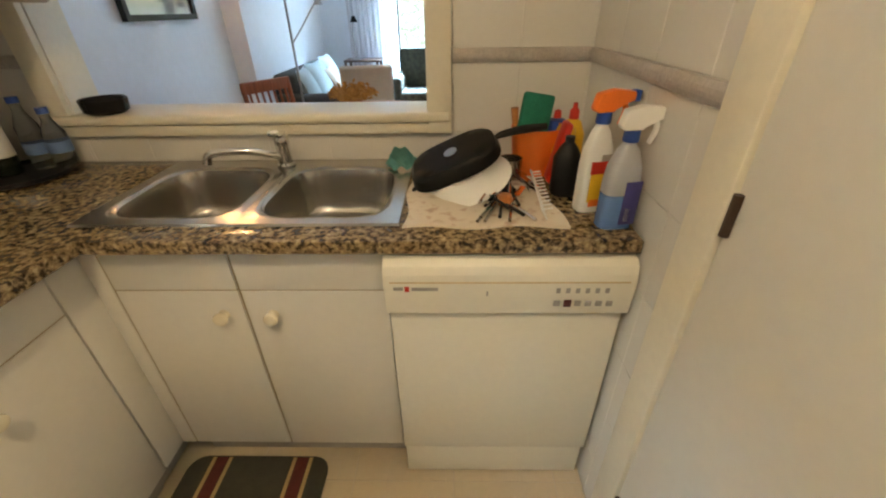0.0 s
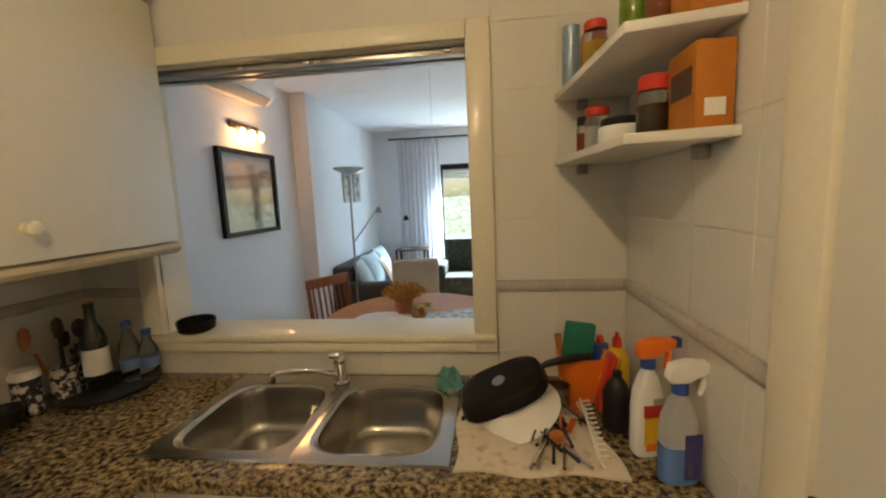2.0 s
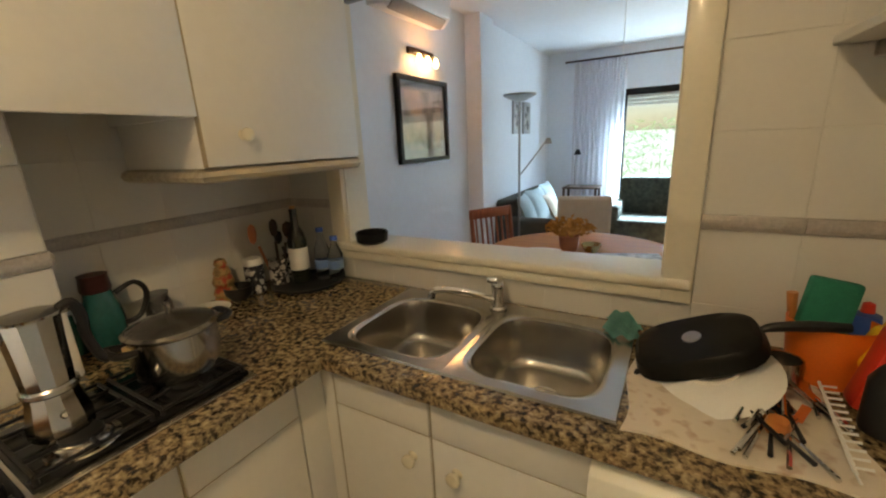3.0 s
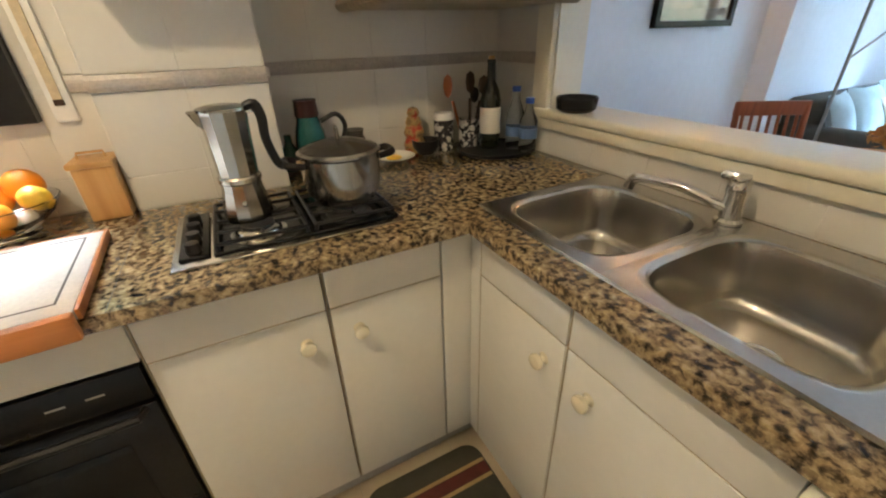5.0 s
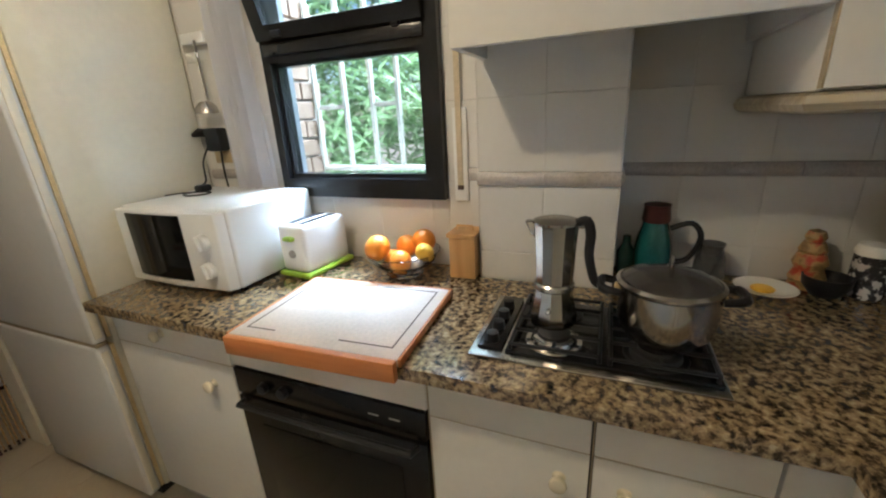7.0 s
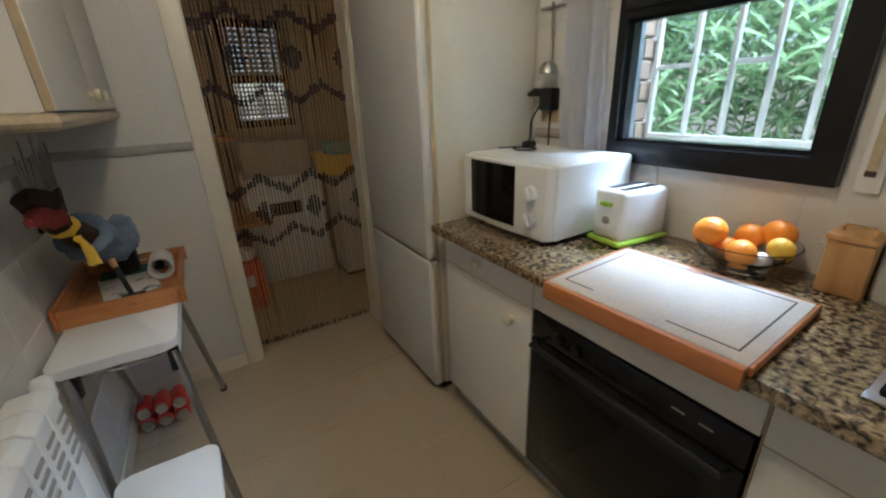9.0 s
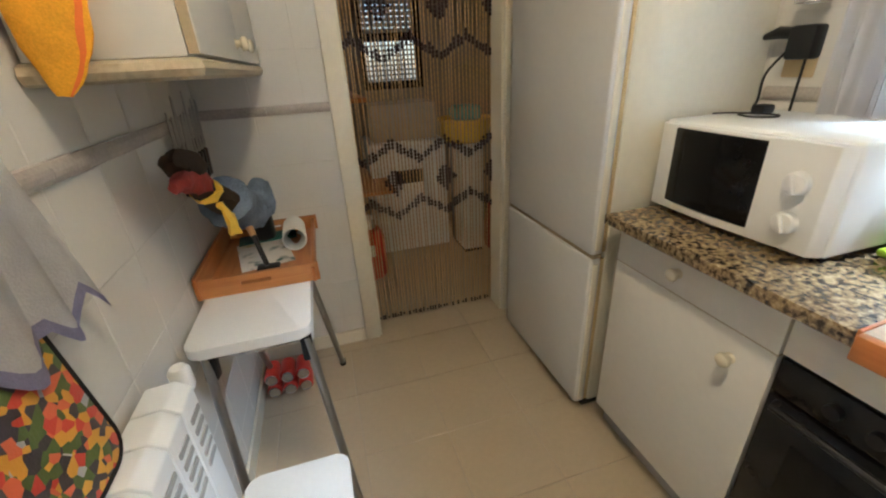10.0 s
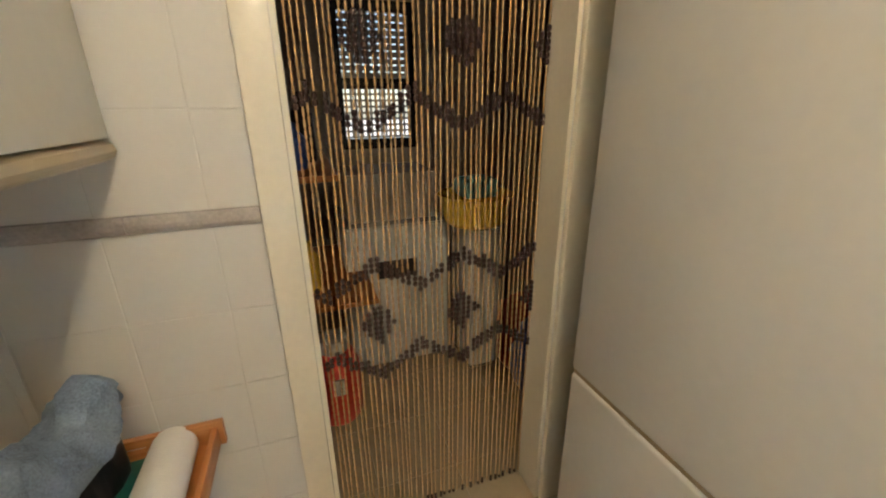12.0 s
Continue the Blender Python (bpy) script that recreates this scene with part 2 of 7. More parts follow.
BLUEGLASS = glass("blue_bottle", (0.82, 0.87, 0.92), 0.05)
WINEG = mat("wine_bottle_glass", (0.012, 0.016, 0.010), 0.08, vary=0.1, coat=0.5)
LIQUID = mat("blue_liquid", (0.10, 0.20, 0.46), 0.2, vary=0.05)
MILKY = mat("translucent_plastic", (0.72, 0.74, 0.78), 0.3, vary=0.04, trans=0.45)
OVENG = mat("oven_glass", (0.006, 0.006, 0.006), 0.1, vary=0.1, spec=0.25)
ORANGE = mat("orange_peel", (0.86, 0.29, 0.02), 0.42, vary=0.1, scale=20, bump=0.35, bump_scale=330, random_hue=0.6)
LEMON = mat("lemon_peel", (0.85, 0.52, 0.05), 0.42, vary=0.1, scale=20, bump=0.35, bump_scale=330)
SHEER = sheer("sheer_curtain", (0.82, 0.82, 0.85))
DENIM = mat("denim", (0.19, 0.245, 0.335), 0.95, vary=0.38, scale=16, bump=0.45, bump_scale=300)
BROWN = mat("brown_felt", (0.04, 0.024, 0.014), 0.95, vary=0.3, scale=24, bump=0.4, bump_scale=200)
REDCLOTH = mat("red_cloth", (0.25, 0.03, 0.025), 0.9, vary=0.4, scale=30, bump=0.4, bump_scale=180)
SOFA = mat("grey_sofa", (0.07, 0.075, 0.07), 0.95, vary=0.2, scale=14, bump=0.4, bump_scale=200)
CUSHION = mat("pale_blue_cushion", (0.36, 0.45, 0.48), 0.95, vary=0.12, scale=14, bump=0.3, bump_scale=200)
CREAMC = mat("cream_fabric", (0.52, 0.45, 0.36), 0.95, vary=0.1, scale=12, bump=0.3, bump_scale=220)
DRIED = mat("dried_flowers", (0.46, 0.22, 0.055), 0.95, vary=0.5, scale=40, bump=0.4, bump_scale=200)
TERRA = mat("terracotta", (0.42, 0.15, 0.07), 0.7, vary=0.15, scale=20)
BEADL = mat("light_bead", (0.52, 0.33, 0.15), 0.5, vary=0.25, scale=30, random_hue=0.5)
BEADD = mat("dark_bead", (0.05, 0.025, 0.022), 0.4, vary=0.3, scale=30)
LEAF = leaf_material()
STEMS = mat("green_stem", (0.16, 0.20, 0.08), 0.7, vary=0.3, scale=9)
GRILLE = mat("white_grille_paint", (0.58, 0.55, 0.48), 0.5, vary=0.08, scale=18)
BRICKP = mat("pale_brick", (0.30, 0.21, 0.15), 0.85, vary=0.2, scale=22, bump=0.4, bump_scale=90, random_hue=0.4)
CARTON = mat("orange_carton", (0.46, 0.16, 0.022), 0.5, vary=0.12, scale=20)
COFFEE = mat("dark_grounds", (0.05, 0.022, 0.012), 0.8, vary=0.3, scale=60)
SPICE = mat("red_spice", (0.40, 0.09, 0.03), 0.8, vary=0.3, scale=60)
MAT_RUG = mat("rug_pile", (0.045, 0.042, 0.03), 0.97, vary=0.2, scale=30, bump=0.6, bump_scale=240)
RUG_RED = mat("rug_red", (0.09, 0.02, 0.016), 0.97, vary=0.3, scale=40, bump=0.6, bump_scale=240)
RUG_TAN = mat("rug_tan", (0.36, 0.25, 0.11), 0.97, vary=0.2, scale=40, bump=0.6, bump_scale=240)
TOWEL = cloth_pattern("printed_tea_towel", [(0.28, (0.52, 0.42, 0.31)), (0.38, (0.68, 0.60, 0.49)), (0.56, (0.70, 0.62, 0.51)), (0.66, (0.54, 0.40, 0.30)), (0.74, (0.42, 0.33, 0.28))], 22, kind="noise")
FLORAL = cloth_pattern("floral_oilcloth", [(0.0, (0.55, 0.05, 0.03)), (0.24, (0.62, 0.30, 0.03)), (0.4, (0.10, 0.14, 0.04)), (0.58, (0.06, 0.05, 0.06)), (0.72, (0.62, 0.12, 0.05)), (0.86, (0.36, 0.36, 0.40))], 62, 0.45)
PLAID = cloth_pattern("plaid_fabric", [(0.3, (0.02, 0.025, 0.02)), (0.7, (0.07, 0.08, 0.06))], 18, kind="noise")
BULB = mat("lit_bulb", (1.0, 0.62, 0.25), 0.4, emit=18.0)
LAMPGLASS = mat("opal_lamp_glass", (1.0, 0.86, 0.62), 0.4, emit=3.0)


# ---- building helpers ----
ORIGIN = {}


def thing(name, base, label, category, group="", kind=""):
    """A thing of several parts: an empty at its base."""
    ob = new(name)
    ob.location = base
    ob.empty_display_size = 0.05
    ORIGIN[ob] = Vector(base)
    return tagged(ob, label, category, group, kind)


def part(name, bm, material, parent=None, label="", smooth=35):
    """One mesh object out of a bmesh in world metres, under a thing or a part."""
    base = ORIGIN.get(parent, Vector((0, 0, 0)))
    if base.length:
        bmesh.ops.translate(bm, vec=-base, verts=bm.verts)
    bmesh.ops.recalc_face_normals(bm, faces=bm.faces)
    me = bpy.data.meshes.new(name)
    if smooth:
        lim = radians(smooth)
        for f in bm.faces:
            f.smooth = True
        for e in bm.edges:
            if len(e.link_faces) != 2 or e.calc_face_angle(0) > lim:
                e.smooth = False
    bm.to_mesh(me)
    bm.free()
    for m in material if isinstance(material, (list, tuple)) else (material,):
        me.materials.append(m)
    ob = new(name, me)
    if parent:
        ob.parent = parent
    ORIGIN[ob] = base
    if label:
        ob["label"] = label
    return ob


def about(place, m):
    p_ = Vector(place)
    return Matrix.Translation(p_) @ m @ Matrix.Translation(-p_)


def reshape(ob, m):
    """Moves, turns or scales all meshes of a thing by a matrix in world metres."""
    for o_ in ob.children_recursive:
        o_.data.transform(Matrix.Translation(-ORIGIN[ob]) @ m @ Matrix.Translation(ORIGIN[ob]))


def single(name, bm, material, label, category, group="", kind="", smooth=35):
    return tagged(part(name, bm, material, None, "", smooth), label, category, group, kind)


def box(x0, x1, y0, y1, z0, z1, bevel=0.0, bm=None, seg=2, turn=None):
    """A block, its edges rounded by bevel; turn: a matrix about its middle."""
    own = bmesh.new()
    bmesh.ops.create_cube(own, size=1)
    c = Vector(((x0 + x1) / 2, (y0 + y1) / 2, (z0 + z1) / 2))
    bmesh.ops.scale(own, vec=(abs(x1 - x0), abs(y1 - y0), abs(z1 - z0)), verts=own.verts)
    if bevel:
        bmesh.ops.bevel(own, geom=own.edges[:], offset=bevel, segments=seg, profile=0.5, affect="EDGES", clamp_overlap=True)
    if turn is not None:
        bmesh.ops.transform(own, matrix=turn, verts=own.verts)
    bmesh.ops.translate(own, vec=c, verts=own.verts)
    return own if bm is None else join(bm, own)


def join(a, b):
    me = bpy.data.meshes.new("tmp")
    b.to_mesh(me)
    b.free()
    a.from_mesh(me)
    bpy.data.meshes.remove(me)
    return a


def lathe(profile, place=(0, 0, 0), seg=24, turn=None, bm=None):
    """A turned shape out of (radius, height) pairs."""
    own = bmesh.new()
    rings = []
    for r, z in profile:
        if r < 1e-5:
            rings.append([own.verts.new((0, 0, z))])
        else:
            rings.append([own.verts.new((r * math.cos(2 * math.pi * i / seg), r * math.sin(2 * math.pi * i / seg), z)) for i in range(seg)])
    for a, b in zip(rings, rings[1:]):
        for i in range(seg):
            j = (i + 1) % seg
            q = [a[i % len(a)], a[j % len(a)], b[j % len(b)], b[i % len(b)]]
            q = list(dict.fromkeys(q))
            if len(q) > 2:
                own.faces.new(q)
    for ring, closed in ((rings[0], len(rings[0]) > 1), (rings[-1], len(rings[-1]) > 1)):
        if closed and abs(rings[0][0].co.z - rings[-1][0].co.z) > 1e-4:
            own.faces.new(ring)
    if turn is not None:
        bmesh.ops.transform(own, matrix=turn, verts=own.verts)
    bmesh.ops.translate(own, vec=place, verts=own.verts)
    return own if bm is None else join(bm, own)


def tube(points, r, seg=10, bm=None, smooth_steps=0):
    """A round bar along points; r: a radius, or one for each point."""
    pts = [Vector(p) for p in points]
    if smooth_steps:
        fine = []
        for i in range(len(pts) - 1):
            a, b, c, d = pts[max(i - 1, 0)], pts[i], pts[i + 1], pts[min(i + 2, len(pts) - 1)]
            for k in range(smooth_steps):
                t = k / smooth_steps
                fine.append(0.5 * (2 * b + (c - a) * t + (2 * a - 5 * b + 4 * c - d) * t * t + (3 * b - a - 3 * c + d) * t ** 3))
        pts = fine + [pts[-1]]
    n = len(pts)
    rad = r if isinstance(r, (list, tuple)) else [r] * n
    if len(rad) != n:
        rad = [np.interp(i / (n - 1), np.linspace(0, 1, len(rad)), rad) for i in range(n)]
    own = bmesh.new()
    rings, up = [], None
    for i, p in enumerate(pts):
        d = (pts[min(i + 1, n - 1)] - pts[max(i - 1, 0)]).normalized()
        if up is None:
            up = d.orthogonal().normalized()
        up = (up - d * up.dot(d)).normalized()
        side = d.cross(up)
        rings.append([own.verts.new(p + float(rad[i]) * (math.cos(2 * math.pi * k / seg) * up + math.sin(2 * math.pi * k / seg) * side)) for k in range(seg)])
    for a, b in zip(rings, rings[1:]):
        for k in range(seg):
            own.faces.new((a[k], a[(k + 1) % seg], b[(k + 1) % seg], b[k]))
    own.faces.new(rings[0])
    own.faces.new(rings[-1][::-1])
    return own if bm is None else join(bm, own)


def prism(outline, z0, z1, bevel=0.0, axis="z"):
    """An outline in the plane, drawn out along an axis."""
    own = bmesh.new()
    place = {"z": lambda u, v, w: (u, v, w), "x": lambda u, v, w: (w, u, v), "y": lambda u, v, w: (u, w, v)}[axis]
    a = [own.verts.new(place(u, v, z0)) for u, v in outline]
    b = [own.verts.new(place(u, v, z1)) for u, v in outline]
    own.faces.new(a)
    own.faces.new(b[::-1])
    for i in range(len(a)):
        j = (i + 1) % len(a)
        own.faces.new((a[i], a[j], b[j], b[i]))
    if bevel:
        bmesh.ops.bevel(own, geom=own.edges[:], offset=bevel, segments=2, profile=0.5, affect="EDGES", clamp_overlap=True)
    return own


def slab(rects, z0, z1, holes=(), bevel=0.0):
    """A plate made of rectangles (x0, x1, y0, y1) less some holes."""
    xs = sorted({v for r in (*rects, *holes) for v in r[:2]})
    ys = sorted({v for r in (*rects, *holes) for v in r[2:]})
    inside = lambda r, x, y: r[0] < x < r[1] and r[2] < y < r[3]
    own = bmesh.new()
    got = {}

    def v(x, y, z):
        if (x, y, z) not in got:
            got[x, y, z] = own.verts.new((x, y, z))
        return got[x, y, z]

    cells = {}
    for i in range(len(xs) - 1):
        for j in range(len(ys) - 1):
            mx, my = (xs[i] + xs[i + 1]) / 2, (ys[j] + ys[j + 1]) / 2
            cells[i, j] = any(inside(r, mx, my) for r in rects) and not any(inside(h, mx, my) for h in holes)
    for (i, j), on in cells.items():
        if not on:
            continue
        x0, x1, y0, y1 = xs[i], xs[i + 1], ys[j], ys[j + 1]
        own.faces.new((v(x0, y0, z1), v(x1, y0, z1), v(x1, y1, z1), v(x0, y1, z1)))
        own.faces.new((v(x0, y0, z0), v(x0, y1, z0), v(x1, y1, z0), v(x1, y0, z0)))
        for di, dj, p, q in ((-1, 0, (x0, y0), (x0, y1)), (1, 0, (x1, y0), (x1, y1)), (0, -1, (x0, y0), (x1, y0)), (0, 1, (x0, y1), (x1, y1))):
            if not cells.get((i + di, j + dj), False):
                own.faces.new((v(*p, z0), v(*q, z0), v(*q, z1), v(*p, z1)))
    if bevel:
        bmesh.ops.recalc_face_normals(own, faces=own.faces)
        bmesh.ops.dissolve_limit(own, angle_limit=0.01, verts=own.verts, edges=own.edges)
        edges = [e for e in own.edges if len(e.link_faces) == 2 and e.calc_face_angle(0) > 0.5 and abs(e.verts[0].co.z - e.verts[1].co.z) < 1e-5 and e.verts[0].co.z > z1 - 1e-5]
        bmesh.ops.bevel(own, geom=edges, offset=bevel, segments=2, profile=0.5, affect="EDGES", clamp_overlap=True)
    return own


def letters(name, text, size, place, turn, material, parent):
    """Flat letters of the built-in font, as a mesh."""
    cu = bpy.data.curves.new(name, "FONT")
    cu.body, cu.size, cu.extrude = text, size, 0.0004
    tmp = new(name, cu)
    me = bpy.data.meshes.new_from_object(tmp)
    bpy.data.objects.remove(tmp)
    b = bmesh.new()
    b.from_mesh(me)
    bmesh.ops.transform(b, matrix=Matrix.Translation(place) @ turn, verts=b.verts)
    return part(name, b, material, parent, smooth=0)


def rounded(x0, x1, y0, y1, r, seg=5):
    """The outline of a rectangle with round corners."""
    out = []
    for cx, cy, a in ((x1 - r, y1 - r, 0), (x0 + r, y1 - r, 90), (x0 + r, y0 + r, 180), (x1 - r, y0 + r, 270)):
        for k in range(seg + 1):
            t = radians(a + 90 * k / seg)
            out.append((cx + r * math.cos(t), cy + r * math.sin(t)))
    return out


def turned(rx=0, ry=0, rz=0):
    return pose(0, 0, 0, rx, ry, rz)


# ---- the large structure ----
NORTH, SOUTH, EAST, WEST, RECESS, PILLAR = 1.68, -1.63, 0.985, -0.88, -1.0, -0.80
TOP = 2.45
BAND0, BAND1 = 1.194, 1.234


def blocks(*items):
    b = bmesh.new()
    for it in items:
        box(*it, bm=b)
    return b


def structure(name, bm, material, label, category, smooth=0):
    return single(name, bm, material, label, category, kind="structure", smooth=smooth)


floor = structure("floor", box(-1.1, 1.1, -3.3, 1.72, -0.12, -0.003), FLOOR_G, "beige tiled kitchen floor with thin darker joints", "floor")
living_floor = structure("living_floor", box(-1.5, 3.8, 1.72, 6.8, -0.12, 0.0), wood("parquet", (0.30, 0.16, 0.07), (0.22, 0.11, 0.05), "Y"), "brown wooden floor of the living room", "floor")
ceiling = structure("ceiling", box(-1.15, 1.15, -1.8, 1.74, TOP, TOP + 0.1), CEIL, "plain white painted kitchen ceiling", "ceiling")
living_ceiling = structure("living_ceiling", box(-1.5, 3.8, 1.74, 6.8, 2.56, 2.66), LIVING, "plain white living room ceiling", "ceiling")
utility_ceiling = structure("utility_ceiling", box(-1.15, 1.15, -3.4, -1.8, 2.3, 2.4), CEIL, "plain ceiling of the utility room", "ceiling")

# openings: the serving hatch, the window, the two doors
HX0, HX1, HZ0, HZ1 = -0.67, 0.495, 1.03, 2.01
wall_north = structure("wall_north", blocks(
    (-1.5, HX0, NORTH + 0.004, NORTH + 0.13, 0, 2.66), (HX1, 3.8, NORTH + 0.004, NORTH + 0.13, 0, 2.66),
    (HX0, HX1, NORTH + 0.004, NORTH + 0.13, 0, HZ0), (HX0, HX1, NORTH + 0.004, NORTH + 0.13, HZ1, 2.66)), GROUT, "wall with a wide serving hatch to the living room, off-white tiles", "wall")
WY0, WY1, WZ0, WZ1 = -0.398, 0.268, 1.135, 2.12
wall_west = structure("wall_west", blocks(
    (-0.965, WEST - 0.004, -1.77, WY0, 0, TOP), (-1.1, -0.965, -1.77, -0.50, 0, TOP), (-1.1, WEST - 0.004, WY1, 0.40, 0, TOP),
    (-1.1, WEST - 0.004, WY0, WY1, 0, WZ0), (-1.1, WEST - 0.004, WY0, WY1, WZ1, TOP),
    (-1.1, PILLAR - 0.004, 0.40, 0.785, 0, TOP), (-1.14, RECESS - 0.004, 0.785, NORTH + 0.004, 0, TOP)), GROUT, "off-white tiled wall with a projecting flue pier", "wall")
DY0, DY1 = 0.10, 0.885
wall_east = structure("wall_east", blocks(
    (EAST + 0.004, 1.1, -1.77, DY0, 0, TOP), (EAST + 0.004, 1.1, DY1, NORTH + 0.004, 0, TOP), (EAST + 0.004, 1.1, DY0, DY1, 2.06, TOP)), GROUT, "off-white tiled wall beside the kitchen door", "wall")
SX0, SX1 = -0.335, 0.40
wall_south = structure("wall_south", blocks(
    (-1.1, SX0, -1.77, SOUTH - 0.004, 0, TOP), (SX1, 1.1, -1.77, SOUTH - 0.004, 0, TOP), (SX0, SX1, -1.77, SOUTH - 0.004, 2.06, TOP)), GROUT, "off-white tiled wall around the utility room doorway", "wall")
living_walls = [
    ("living_wall_west", blocks((-1.5, -1.31, 1.81, 4.12, 0, 2.56), (-1.5, -1.22, 4.42, 6.6, 0, 2.56)), "pale blue-white plaster wall of the living room"),
    ("living_pillar", box(-1.5, -1.15, 4.12, 4.42, 0, 2.56, 0.006), "white plastered pier warmed by the wall light"),
    ("living_wall_north", blocks((-1.5, -0.22, 6.6, 6.75, 0, 2.66), (1.65, 3.8, 6.6, 6.75, 0, 2.66), (-0.22, 1.65, 6.6, 6.75, 2.02, 2.66)), "white plaster wall with a wide balcony door"),
    ("living_wall_east", box(3.6, 3.75, 1.81, 6.6, 0, 2.66), "white plaster wall of the living room"),
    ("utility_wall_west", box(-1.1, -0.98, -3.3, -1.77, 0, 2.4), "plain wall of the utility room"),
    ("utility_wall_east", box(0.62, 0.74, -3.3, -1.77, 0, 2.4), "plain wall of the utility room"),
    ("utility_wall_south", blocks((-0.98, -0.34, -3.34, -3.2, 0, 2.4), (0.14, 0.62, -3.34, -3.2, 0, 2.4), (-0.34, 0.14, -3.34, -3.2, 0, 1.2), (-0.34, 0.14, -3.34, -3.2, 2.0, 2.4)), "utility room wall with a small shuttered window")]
# dark wall colour carries the dimness of the utility room
DIM_WALL = mat("dim_room_wall", (0.24, 0.20, 0.165), 0.9, vary=0.15, scale=4, bump=0.3, bump_scale=90)
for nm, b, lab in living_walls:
    structure(nm, b, LIVING if nm.startswith("living") else DIM_WALL, lab, "wall")


# ---- fitted kitchen ----
def knob(m, place, parent):
    """A round ceramic knob that stands out to local -y."""
    b = lathe([(0.0, 0.034), (0.011, 0.0335), (0.018, 0.0295), (0.0198, 0.024), (0.018, 0.018), (0.0105, 0.0125), (0.0095, 0.0045), (0.015, 0.0), (0.0, 0.0)], (0, 0, 0), 18, turned(90, 0, 0))
    bmesh.ops.scale(b, vec=(0.96, 0.96, 0.96), verts=b.verts)
    bmesh.ops.translate(b, vec=place, verts=b.verts)
    bmesh.ops.transform(b, matrix=m, verts=b.verts)
    part("knob", b, KNOB, parent, "cream ceramic knob")


def moved(b, m):
    bmesh.ops.transform(b, matrix=m, verts=b.verts)
    return b


def base_unit(m, w, depth, knob_at, label, drawer_knob=None, group="base units", split=0.735, top=0.865):
    """A base unit seen from local -y: carcass, plinth, drawer front and door."""
    u = thing("base_cabinet", m.translation, label, "cabinet", group)
    # carcass in the gap colour, so the slits between fronts read shaded
    part("body", moved(box(0.002, w - 0.002, 0.021, depth, 0.10, top), m), DARK_GAP, u)
    part("plinth", moved(box(0.0, w, 0.05, 0.066, 0.0, 0.099), m), GREY_PLINTH, u)
    d = part("drawer_front", moved(box(0.0045, w - 0.0035, 0, 0.019, split + 0.003, 0.862, 0.002), m), LAMINATE, u)
    part("edge_strip", moved(box(0.004, w - 0.004, 0.002, 0.018, split - 0.0005, split + 0.0025), m), EDGE, u, "tan edge strip")
    door = part("door", moved(box(0.0045, w - 0.0035, 0, 0.019, 0.105, split - 0.001, 0.002), m), LAMINATE, u)
    part("edge_strip", moved(box(0.0, 0.0025, 0.002, 0.02, 0.105, 0.862), m), EDGE, u)
    knob(m, (knob_at, 0, split - 0.075), door)
    if drawer_knob is not None:
        knob(m, (drawer_knob, 0, 0.80), d)
    return u


DARKRED = mat("dark_red_switch", (0.06, 0.008, 0.008), 0.4)
GREY_PLINTH = mat("plinth_laminate", (0.42, 0.40, 0.38), 0.45, vary=0.12, scale=8)
FN, FW = 1.155, -0.335


def north_unit(x0):
    return Matrix.Translation((x0, FN, 0))


def west_unit(y0):
    return Matrix.Translation((FW, y0, 0)) @ turned(0, 0, 90)


base_unit(north_unit(-0.29), 0.32, 0.48, 0.262, "white base cabinet with a tan-edged door under the sink", top=0.74)
base_unit(north_unit(0.03), 0.378, 0.48, 0.072, "white base cabinet with a tan-edged door under the sink", top=0.74)
base_unit(west_unit(0.765), 0.30, 0.55, 0.066, "white base cabinet with one door under the hob")
base_unit(west_unit(0.405), 0.36, 0.55, 0.299, "white base cabinet with one door under the hob")
base_unit(west_unit(-0.745), 0.525, 0.55, 0.43, "white base cabinet with a drawer and a door", drawer_knob=0.24)
filler = thing("corner_filler", (FW, FN, 0.1), "narrow white filler strips in the corner between cabinets", "filler panel")
part("strip", box(FW - 0.02, FW - 0.001, 1.068, FN + 0.018, 0.105, 0.862, 0.001), LAMINATE, filler)
part("strip", box(FW, -0.292, FN, FN + 0.018, 0.105, 0.862, 0.001), LAMINATE, filler)
part("plinth", box(FW - 0.07, FW - 0.055, 1.06, FN + 0.06, 0, 0.099), GREY_PLINTH, filler)

# worktop
BX = [(-0.345, -0.012), (0.037, 0.37)]
BY = (1.222, 1.575)
SINK_X = 0.034
worktop = thing("worktop", (-0.3, 1.1, 0.87), "polished beige and black speckled granite worktop", "worktop")
part("slab", slab([(RECESS + 0.002, EAST - 0.002, 1.115, NORTH - 0.002), (RECESS + 0.002, -0.28, 0.787, 1.115), (PILLAR + 0.002, -0.28, 0.398, 0.787), (WEST + 0.002, -0.28, -0.756, 0.398)], 0.868, 0.9,
                  holes=[(BX[0][0] - 0.02 + SINK_X, BX[1][1] + 0.02 + SINK_X, BY[0] - 0.02, BY[1] + 0.02)], bevel=0.004), GRANITE, worktop)
part("joint", box(-0.86, -0.283, 0.4075, 0.4085, 0.8995, 0.9003), BLACKP, worktop, "dark joint line")

# sink
sink = thing("double_sink", (0.01, 1.4, 0.9), "brushed steel double-bowl sink set in the granite worktop", "sink")


def loop(cx, cy, hx, hy, e, n=48):
    pts = []
    for k in range(n):
        t = 2 * math.pi * (k + 0.5) / n
        c, s_ = math.cos(t), math.sin(t)
        r = (abs(c) ** e + abs(s_) ** e) ** (-1 / e)
        pts.append((cx + hx * c * r, cy + hy * s_ * r))
    return pts


